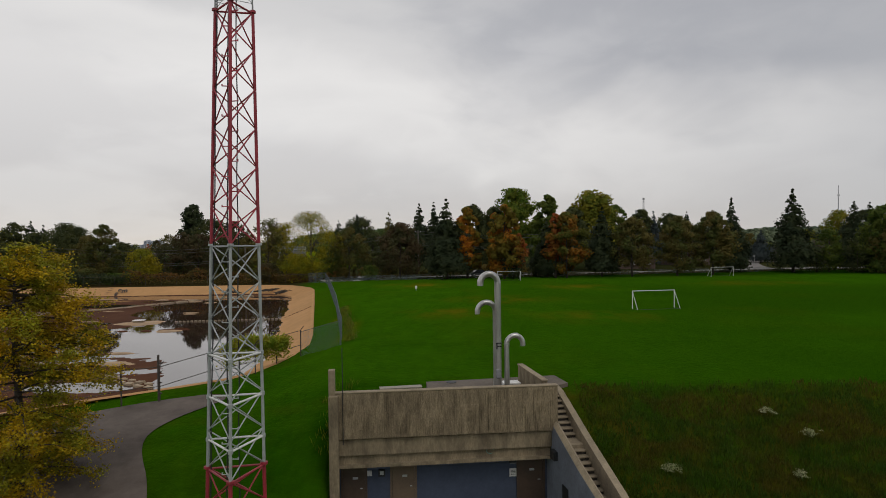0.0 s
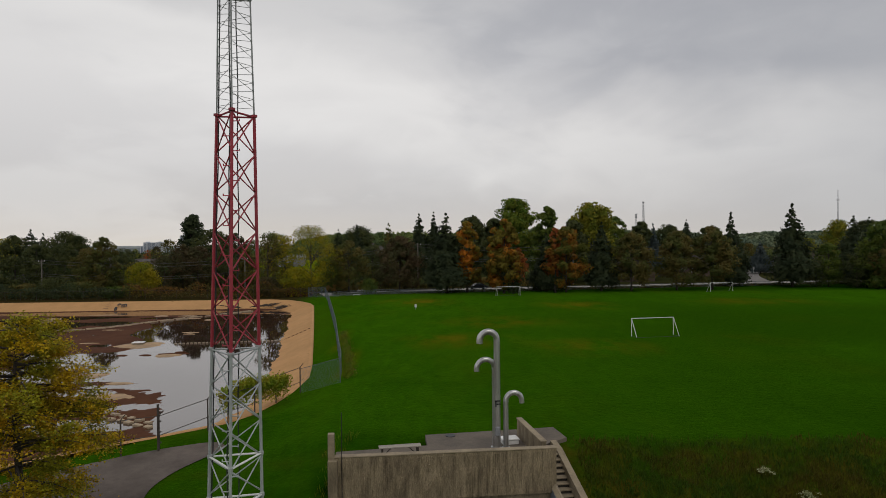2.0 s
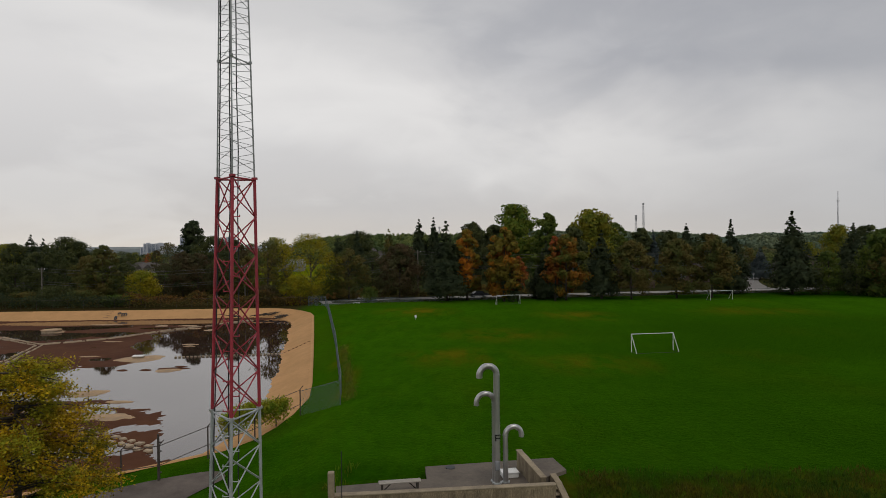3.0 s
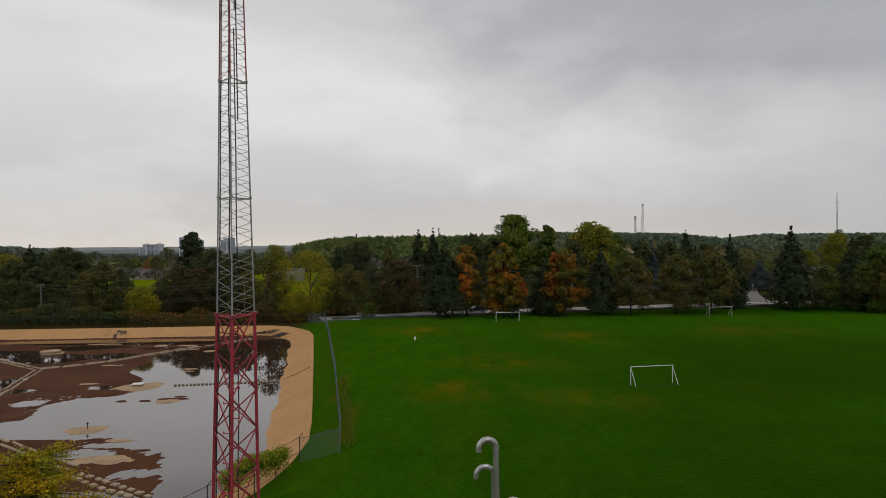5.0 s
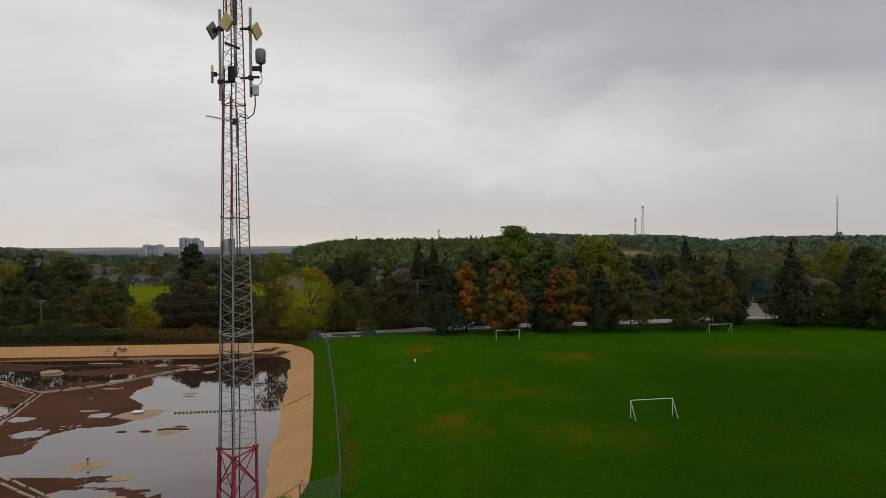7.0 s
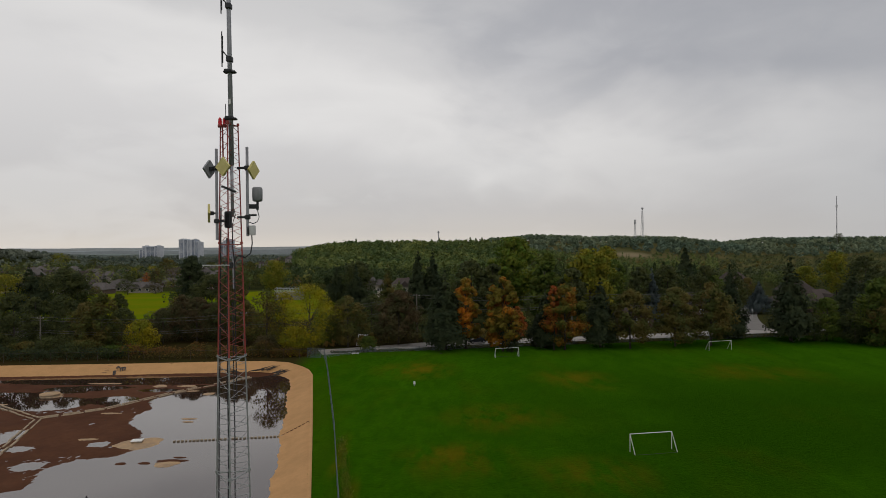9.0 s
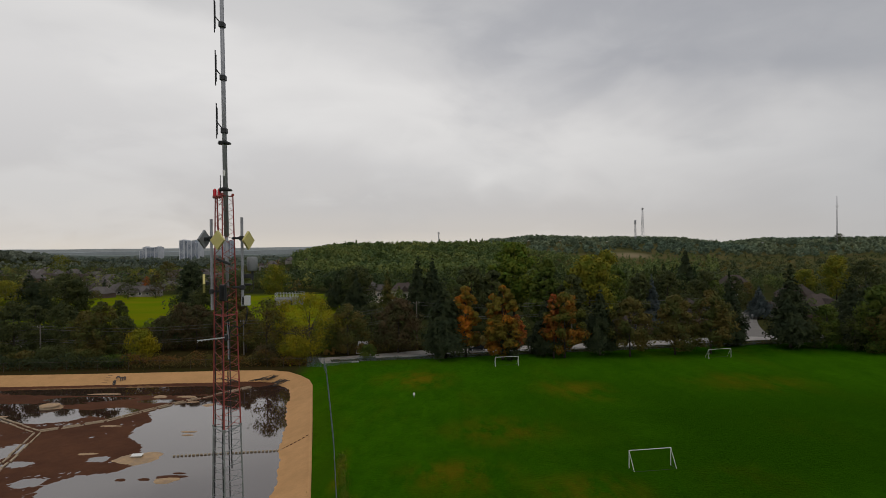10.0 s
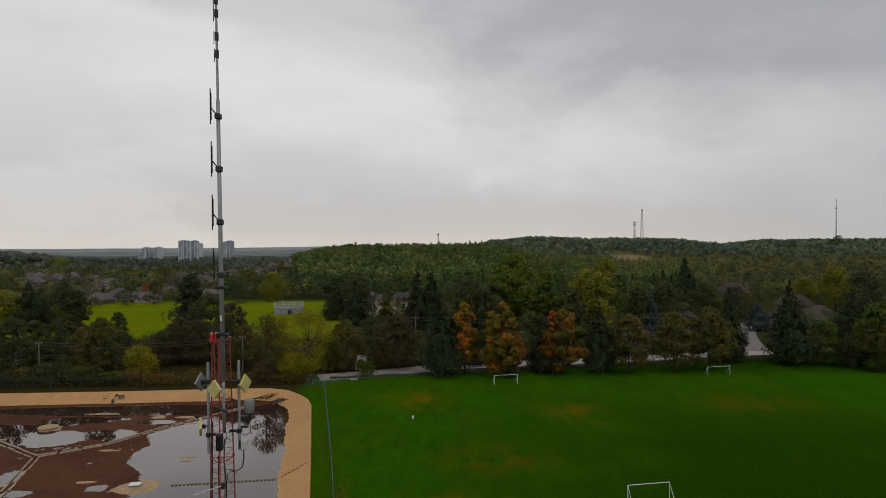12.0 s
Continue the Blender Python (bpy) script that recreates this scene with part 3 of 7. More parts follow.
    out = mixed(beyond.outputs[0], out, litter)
    out = mixed(span(1, 194, 204), out, meadow)
    out = mixed(times(span(1, 158, 176), span(0, -34, -26)), out, far)
    out = mixed(span(1, 330, 370), out, far)
    scrub = mixed(fac(0.02, 6, 0.4, 0.62), (0.060, 0.068, 0.024), (0.115, 0.098, 0.042))
    out = mixed(times(span(1, 430, 520), span(0, 160, 240)), out, scrub)
    for x, y, rx, ry, tint in ((407, 1370, 62, 80, (0.21, 0.17, 0.105)), (-455, 690, 90, 60, (0.105, 0.165, 0.012)), (-560, 680, 90, 55, (0.105, 0.165, 0.012))):
        out = mixed(patch(x, y, rx, ry), out, tint)
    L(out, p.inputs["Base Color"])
    L(times(times(span(1, 146, 138), span(0, -31, -26)), 0.16), p.inputs["Sheen Weight"])
    b = nt.nodes.new("ShaderNodeBump")
    b.inputs["Strength"].default_value, b.inputs["Distance"].default_value = 0.6, 0.12
    L(fac(3.0, 8, 0.2, 0.8), b.inputs["Height"])
    L(b.outputs[0], p.inputs["Normal"])
    return m


ground_mesh = grid_ground()
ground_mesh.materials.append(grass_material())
tagged(new("ground", ground_mesh), "dark green mown grass field with rough grassy banks", "ground", kind="structure")


def strip(name, line, width, mat, label, category, lift=0.03, res=1.5, kind="structure"):
    """A ribbon that follows the ground along a line of plan points."""
    pts = [Vector((*p, 0)) for p in line]
    dense, widths = [], []
    for a, b in zip(pts, pts[1:]):
        n = max(1, int((b - a).length / res))
        dense += [a.lerp(b, k / n) for k in range(n)]
    dense.append(pts[-1])
    for _ in range(6):
        dense = [dense[0]] + [(dense[i - 1] + dense[i] * 2 + dense[i + 1]) / 4 for i in range(1, len(dense) - 1)] + [dense[-1]]
    s, m = Shape(), 7
    verts, faces = [], []
    for i, p in enumerate(dense):
        d = (dense[min(i + 1, len(dense) - 1)] - dense[max(i - 1, 0)]).normalized()
        side = Vector((-d.y, d.x, 0))
        w = width(i / (len(dense) - 1)) if callable(width) else width
        for k in range(m):
            q = p + side * w * (k / (m - 1) - 0.5)
            verts.append((q.x, q.y, float(land(q.x, q.y)) + lift))
    for i in range(len(dense) - 1):
        faces += [(i * m + k, i * m + k + 1, (i + 1) * m + k + 1, (i + 1) * m + k) for k in range(m - 1)]
    s.add(verts, faces)
    return solid(name, s, mat, label, category, kind=kind, smooth=True)




def paved(name, outline, mat, label, category, lift=0.05, cell=0.9):
    """A paved patch over the land inside a smooth plan outline."""
    pts = [Vector(p) for p in outline]
    for _ in range(3):
        pts = [q for a, b in zip(pts, pts[1:] + pts[:1]) for q in (a.lerp(b, 0.25), a.lerp(b, 0.75))]
    ring = []
    for a, b in zip(pts, pts[1:] + pts[:1]):
        n = max(1, int((b - a).length / 0.5))
        ring += [a.lerp(b, k / n) for k in range(n)]
    flat = [(p.x, p.y) for p in ring]
    xs, ys = [p[0] for p in flat], [p[1] for p in flat]
    gx, gy = np.meshgrid(np.arange(min(xs), max(xs), cell), np.arange(min(ys), max(ys), cell))
    ok = inside(gx, gy, flat) & (edge_distance(gx, gy, flat) > 0.35)
    verts = ring + [Vector((a, b)) for a, b in zip(gx[ok], gy[ok])]
    n = len(ring)
    vs, _, fs, *_ = delaunay_2d_cdt(verts, [(k, (k + 1) % n) for k in range(n)], [], 1, 1e-5)
    s = Shape().add([(v.x, v.y, float(land(v.x, v.y)) + lift) for v in vs], fs)
    return solid(name, s, mat, label, category, kind="structure", smooth=True)


paved("driveway", [(-10.6, 20.5), (-12.0, 25.3), (-13.9, 28.4), (-14.5, 30.3), (-14.1, 32.4), (-13.0, 34.4), (-12.3, 35.6), (-13.2, 36.5), (-16.1, 35.5), (-19.6, 33.2), (-30, 25), (-38, 17), (-28, 12), (-18, 14)],
      ASPHALT, "grey asphalt driveway with dark stained patches", "driveway")
strip("road", [(-27, 138.5), (-14, 143), (0, 150), (36, 155.8), (60, 161), (90, 168), (160, 176)], 7.0, ROAD, "pale grey suburban road behind the trees", "road", 0.06, 3)
strip("side_street", [(84, 168), (89, 184), (97, 203), (108, 222), (128, 244)], 6.5, STREET, "pale grey side street curving uphill", "road", 0.09, 3)
strip("side_lane", [(-19, 147), (-20, 158), (-21, 166)], 2.6, ROAD, "pale lane between dark trees", "road", 0.09, 3)

# ---- the basin ----


def offset_rim(d):
    """The rim moved inwards by d metres."""
    n, out = len(RIM), []
    for i in range(n):
        a, b, c = (Vector(RIM[(i + k) % n]) for k in (-1, 0, 1))
        e, f = (b - a).normalized(), (c - b).normalized()
        t = (e + f).normalized()
        out.append(b + Vector((t.y, -t.x)) * d)
    return out


def basin_lining():
    """The sloping lining; silt washed over its foot makes the shore uneven."""
    rings = [(-0.35, 0.02), (-0.3, 0.07), (0.0, 0.07), (0.08, 0.0), (1.0, -0.34), (2.0, -0.72), (2.6, -0.98)] + [(2.6 + 0.22 * k, -0.98 - 0.42 * (1 - math.exp(-0.30 * k)) - 0.0028 * k * k) for k in range(1, 17)] + [(8.0, WATER - 1.0 - RIM_Z)]
    rim = []
    for i, (a, b) in enumerate(zip(RIM, RIM[1:])):
        n = max(1, int(math.dist(a, b) / 0.5)) if -60 < a[0] and a[1] > 20 else 1
        rim += [(i, k / n) for k in range(n)]
    rim.append((len(RIM) - 2, 1.0))
    s, n, verts, faces = Shape(), len(rim), [], []
    for d, z in rings:
        o = offset_rim(d)
        for i, t in rim:
            p = o[i].lerp(o[i + 1], t)
            silt = 0.05 * math.sin(p.y * 0.31 + 0.4) + 0.035 * math.sin(p.y * 0.9 + p.x * 0.5) + 0.022 * math.sin(p.y * 2.3 - p.x * 0.8) + 0.014 * math.sin(p.y * 5.1 + p.x * 2.7)
            verts.append((p.x, p.y, RIM_Z + z + (silt if d > 2.7 else 0.3 * silt if d > 1.5 else 0)))
    for k in range(len(rings) - 1):
        faces += [(k * n + i, k * n + i + 1, (k + 1) * n + i + 1, (k + 1) * n + i) for i in range(n - 1)]
    s.add(verts, faces)
    return solid("basin_lining", s, LINING, "tan concrete lining sloping round the retention basin", "basin lining", kind="structure", smooth=True)


basin_lining()
MAIN_WATER = [(-43.6, 65.6), (-45.4, 71.5), (-43.5, 74.6), (-39.2, 75.7), (-38.0, 79.2), (-41.0, 85.9), (-44.6, 90), (-45.8, 94.2), (-45.0, 98), (-47.8, 103.5), (-45.7, 108.2), (-39.3, 114.6), (-34.5, 121.5),
              (-29, 125), (-20, 122), (-10, 60), (-10, 44), (-19.2, 42.4), (-20.5, 44.5), (-21.5, 48.0), (-22.9, 51.2), (-25, 55.6), (-33, 57.0), (-30.5, 57.6), (-27.3, 58.6), (-31.7, 59.3), (-34.3, 58.8), (-41, 59.4), (-50, 61)]
PUDDLES = [(-47.8, 72.4, 1.6, 1.3), (-43.9, 80.4, 1.2, 1.0), (-63.8, 101.3, 6.8, 4.2), (-70, 104.5, 5, 3.4), (-54.6, 103.4, 4.0, 2.5), (-58.2, 82.7, 1.6, 4.0), (-55.8, 118.3, 27, 3.4), (-53.3, 78.7, 1.6, 1.0),
           (-31.5, 54.6, 2.8, 0.9), (-64, 112, 6, 1.6), (-50, 110.5, 2.6, 1.0), (-75, 92, 5, 2.5), (-24.5, 49.8, 1.8, 0.7), (-26, 44.5, 3.5, 1.5), (-66, 109.4, 3.2, 0.7), (-58.5, 112.6, 3.0, 0.7), (-74, 108, 4.5, 1.0), (-52.5, 100.4, 1.5, 0.5), (-44.5, 113.5, 1.6, 0.6)]


def basin_floor():
    """Silt that stands just clear of the shallow water, with a ragged shoreline."""
    xs, ys = np.arange(-120, -10, 0.42), np.arange(26, 128, 0.42)
    X, Y = np.meshgrid(xs, ys)
    rng = np.random.default_rng(5)
    wob = np.zeros(X.shape)
    for k in range(26):
        a, f = rng.uniform(0, 6.28), rng.uniform(0.15, 2.2)
        wob += np.sin(f * (X * math.cos(a) * 0.8 + Y * math.sin(a)) + rng.uniform(0, 6.28)) / (1 + 2.2 * f) * 0.34
    d = edge_distance(X, Y, MAIN_WATER)
    sd = np.where(inside(X, Y, MAIN_WATER), d, -d) + wob * 0.5
    for cx, cy, rx, ry in PUDDLES:
        k = np.hypot((X - cx) / rx, (Y - cy) / ry)
        sd = np.maximum(sd, (1 - k) * min(rx, ry) * 0.8 + wob * 0.3)
    sd = np.maximum(sd, -9)
    Z = WATER + np.where(sd > 0, -0.06 - 0.22 * step(0, 5, sd), 0.035 * step(0, 0.8, -sd) + 0.03 * wob)
    Z += 0.012 * rng.normal(size=X.shape) * (sd < 0)
    ok = inside(X, Y, RIM) & (edge_distance(X, Y, RIM) > 2.6)
    nx, ny = len(xs), len(ys)
    i = (np.arange(ny - 1)[:, None] * nx + np.arange(nx - 1)[None]).ravel()
    q = np.stack([i, i + 1, i + nx + 1, i + nx], -1)
    q = q[ok.ravel()[q].all(1)]
    used, inv = np.unique(q, return_inverse=True)
    co = np.stack([X, Y, Z], -1).reshape(-1, 3)[used]
    me = bpy.data.meshes.new("basin_floor")
    me.from_pydata(co.tolist(), [], inv.reshape(-1, 4).tolist())
    me.polygons.foreach_set("use_smooth", [True] * len(me.polygons))
    me.materials.append(MUD)
    return tagged(new("basin_floor", me), "dark brown silt on the drained basin floor", "silt", kind="structure")


basin_floor()


def water_material():
    m = bpy.data.materials.new("still_water")
    m.use_nodes = True
    nt, L = m.node_tree, m.node_tree.links.new
    p = nt.nodes["Principled BSDF"]
    p.inputs["Base Color"].default_value = (0.036, 0.018, 0.015, 1)
    p.inputs["Roughness"].default_value, p.inputs["IOR"].default_value = 0.03, 1.92
    n, b = nt.nodes.new("ShaderNodeTexNoise"), nt.nodes.new("ShaderNodeBump")
    n.inputs["Scale"].default_value, n.inputs["Detail"].default_value = 0.8, 3
    b.inputs["Strength"].default_value, b.inputs["Distance"].default_value = 0.02, 0.05
    L(n.outputs["Fac"], b.inputs["Height"])
    L(b.outputs[0], p.inputs["Normal"])
    return m


solid("water", Shape().add([(p.x, p.y, WATER) for p in offset_rim(3.2)], [tuple(range(len(RIM)))]), water_material(), "still shallow water mirroring the grey sky", "water", kind="structure")

BARS = [(-39.0, 80.6, 3.2, 2.4), (-35.2, 61.8, 1.9, 1.6), (-32.1, 73.0, 1.5, 1.1), (-28.9, 53.0, 2.8, 1.4), (-30.3, 58.3, 1.3, 0.55), (-65.9, 107.0, 2.1, 1.5), (-39.9, 107.4, 1.1, 0.9),
        (-37.1, 92.0, 1.2, 0.35), (-46.5, 82.4, 1.3, 0.6), (-50.3, 95.2, 1.8, 0.5), (-50.9, 113.5, 1.4, 1.2), (-36.6, 90.4, 0.9, 0.25), (-46, 113.4, 1.9, 0.8), (-62, 116.0, 3.0, 0.5), (-72, 101, 2.4, 0.4), (-43.5, 109.5, 1.2, 0.4)]


def sand_bar(cx, cy, rx, ry, seed, mat=None):
    rng = random.Random(seed)
    ph = [rng.uniform(0, 6.28) for _ in range(5)]
    n, verts, faces = 36, [], []
    for k, (q, h) in enumerate([(1.0, -0.05), (0.9, 0.035), (0.6, 0.075), (0.25, 0.10)]):
        for i in range(n):
            a = 2 * math.pi * i / n
            w = 1 + 0.10 * math.sin(2 * a + ph[0]) + 0.08 * math.sin(3 * a + ph[1]) + 0.06 * math.sin(5 * a + ph[2]) + 0.04 * math.sin(9 * a + ph[3])
            verts.append((math.cos(a) * rx * q * w, math.sin(a) * ry * q * w, h))
    for k in range(3):
        faces += [(k * n + i, k * n + (i + 1) % n, (k + 1) * n + (i + 1) % n, (k + 1) * n + i) for i in range(n)]
    faces.append(tuple(range(3 * n, 4 * n)))
    return solid("sand_bar", Shape().add(verts, faces), mat or SAND, "low dark mud bar in shallow water" if mat else "low tan silt bar rising from shallow water", "sand bar", pose(cx, cy, WATER), "silt bars in the basin", smooth=True)


for k, b in enumerate(BARS):
    sand_bar(*b, k)
for k, b in enumerate([(-37.5, 73.2, 0.6, 0.45), (-34.8, 73.3, 0.75, 0.4), (-32.0, 74.0, 2.0, 0.6), (-31.5, 75.2, 0.8, 0.2)]):
    sand_bar(*b, 60 + k, MUD)


def joint_kerb(name, line, width, gap, seed, label):
    """Pale kerb pieces along a line of plan points, slightly broken and shifted."""
    rng = random.Random(seed)
    kerb = thing(name, label, "kerb")
    for a, b in zip(line, line[1:]):
        a, b = Vector((*a, WATER)), Vector((*b, WATER))
        d = b - a
        n = max(1, int(d.length / 2.4))
        turn = math.degrees(math.atan2(d.y, d.x))
        for k in range(n):
            if rng.random() < gap:
                continue
            c = a + d * ((k + 0.5) / n)
            side = rng.uniform(-0.12, 0.12)
            for off in (-0.42, 0.42):
                if rng.random() < 0.05:
                    continue
                s = Shape().box((0, off + side, 0), (d.length / n * rng.uniform(0.75, 0.97), width * rng.uniform(0.7, 1.1), 0.24), bevel=0.03)
                part("kerb_piece", s, KERB, kerb).matrix_basis = pose(c.x, c.y, WATER + 0.04, rng.uniform(-2, 2), 0, turn + rng.uniform(-2, 2))
    return kerb


joint_kerb("basin_kerb", [(-75, 103), (-69, 98.9), (-59.6, 92.5)], 0.24, 0.02, 1, "broken pale double kerb across the basin floor")
joint_kerb("basin_kerb", [(-59.6, 92.5), (-52.4, 97.8), (-46.5, 108.0), (-39.9, 116.6), (-35.2, 123.2)], 0.24, 0.02, 2, "long pale double kerb across the basin floor")
joint_kerb("basin_kerb", [(-59.2, 92.0), (-56.7, 84.5), (-54.5, 77.0), (-52, 69)], 0.27, 0.02, 3, "pale double kerb branching over dark silt")
joint_kerb("basin_kerb", [(-48, 63), (-40.3, 57.7), (-34.8, 54.0), (-28.0, 49.7)], 0.28, 0.02, 4, "pale double kerb between dark mud and water")


def near_blocks():
    rng = random.Random(8)
    for row in range(2):
        for k in range(12):
            x, y = -31.4 + 0.92 * k + row * 0.35, 51.3 - 0.56 * k - row * 1.15
            if rng.random() < 0.08:
                continue
            s = Shape().box((0, 0, 0), (rng.uniform(0.5, 0.72), rng.uniform(0.34, 0.46), 0.22), bevel=0.03)
            solid("concrete_block", s, KERB, "pale concrete block lying in wet silt", "block", pose(x + rng.uniform(-.12, .12), y + rng.uniform(-.12, .12), WATER + 0.04, rng.uniform(-5, 5), rng.uniform(-5, 5), rng.uniform(-45, -15)), "blocks along the near shore")


near_blocks()


def stepping_stones():
    rng = random.Random(3)
    for k in range(30):
        t = k / 29
        x = -34.7 + 13.9 * t
        y = 81.3 + 2.0 * t
        s = Shape().box((0, 0, 0), (rng.uniform(0.28, 0.36), 0.24, 0.22), bevel=0.04)
        solid("stepping_stone", s, COPING, "small pale stone standing in shallow water", "stone", pose(x, y, WATER + 0.05, 0, 0, rng.uniform(-20, 20)), "row of stones across the water")
    for k in range(9):
        t = k / 8
        s = Shape().box((0, 0, 0), (0.36, 0.2, 0.05))
        x, y = -21.6 + 3.7 * t, 83.4 + 1.2 * t + 1.2 * t * t
        d = float(edge_distance(np.array([x]), np.array([y]), RIM)[0])
        z = float(np.interp(d, [0.08, 1.0, 2.4, 3.9], [RIM_Z, RIM_Z - 0.34, RIM_Z - 0.83, WATER - 0.02]))
        solid("lining_patch", s, MUD, "dark patch in a row over the tan lining", "patch", pose(x, y, z + 0.02, 0, -19, 25), "patches on the lining")


stepping_stones()


def inlet_box(x, y):
    b = thing("inlet_box", "pale concrete inlet box on a silt bar", "drain box", pose(x, y, WATER + 0.05, 0, 0, 8))
    part("box_wall", Shape().box((0, 0, 0.12), (1.25, 0.9, 0.3), bevel=0.03), COPING, b)
    part("lid", Shape().box((0, 0, 0.31), (1.4, 1.05, 0.09), bevel=0.02), WHITE, b, "white flat lid")


inlet_box(-39.3, 80.9)
gauge = thing("gauge_post", "thin dark gauge post on a silt bar", "post", pose(-35.1, 61.9, WATER + 0.02))
part("post", Shape().tube((0, 0, 0), (0, 0, 0.75), 0.05), DARK, gauge)
part("crossbar", Shape().box((0, 0, 0.62), (0.3, 0.05, 0.05)), DARK, gauge)
cap = thing("manhole_cap", "round tan concrete cap on the silt", "manhole", pose(-66.5, 106.6, WATER))
part("ring", Shape().tube((0, 0, 0), (0, 0, 0.35), 1.5, 1.4, 24), KERB, cap)
part("lid", Shape().tube((0, 0, 0.35), (0, 0, 0.45), 1.6, 1.55, 24), SAND, cap)


def depth_marks():
    """Painted level figures on the lining of the far slope."""
    tilt = math.degrees(math.atan2(0.34, 0.95))
    marks = thing("depth_gauge", "black painted depth figures on tan lining", "marking", pose(-65.1, 126.6, RIM_Z - 0.22, tilt, 0, 1.5))
    for text, x, y, size in (("9m", 0.35, -2.15, 1.45), ("8", 0.3, -3.4, 1.15)):
        cu = bpy.data.curves.new("figure", "FONT")
        cu.body, cu.size, cu.extrude, cu.offset = text, size, 0.012, 0.045
        dep_ob = bpy.data.objects.new("figure_source", cu)
        scene.collection.objects.link(dep_ob)
        me = bpy.data.meshes.new_from_object(dep_ob.evaluated_get(bpy.context.evaluated_depsgraph_get()))
        bpy.data.objects.remove(dep_ob)
        me.materials.clear()
        me.materials.append(BLACK)
        ob = part("figure", me, BLACK, marks)
        ob.matrix_basis = pose(x, y, 0.06) @ Matrix(((1, -1.25, 0, 0), (0, 1.5, 0, 0), (0, 0, 1, 0), (0, 0, 0, 1)))
    for k in range(4):
        part("tick", Shape().box((-1.7, 0.1 - 0.85 * k, 0.06), (0.9, 0.07, 0.02)), BLACK, marks)


depth_marks()


def driftwood(x, y, z, turn, seed):
    rng = random.Random(seed)
    heap = thing("driftwood", "bare dead branches washed up on the lining", "branch", pose(x, y, z, 0, 0, turn), "dead branches")
    for k in range(7):
        a = rng.uniform(-0.5, 0.5)
        p = Vector((rng.uniform(-1, 1), rng.uniform(-0.4, 0.4), 0.1))
        L = rng.uniform(1.8, 4.2)
        pts = [p + Vector((math.cos(a) * L * t, math.sin(a) * L * t, 0.12 + 0.5 * t * rng.uniform(0.6, 1.2))) for t in (0, 0.35, 0.7, 1)]
        part("branch", Shape().sweep(pts, [0.09, 0.07, 0.05, 0.02], 5), BARK, heap)


for k, (x, y, z, t) in enumerate([(-37.5, 124.2, -2.1, 25), (-35.0, 124.8, -2.0, 55), (-33.4, 122.8, -2.2, 15), (-40.5, 124.0, -2.2, 160), (-32.0, 121.0, -2.2, 70)]):
    driftwood(x, y, z, t, k)

# ---- the concrete building ----


def askew(ob):
    ob.matrix_basis = TURN
    return ob


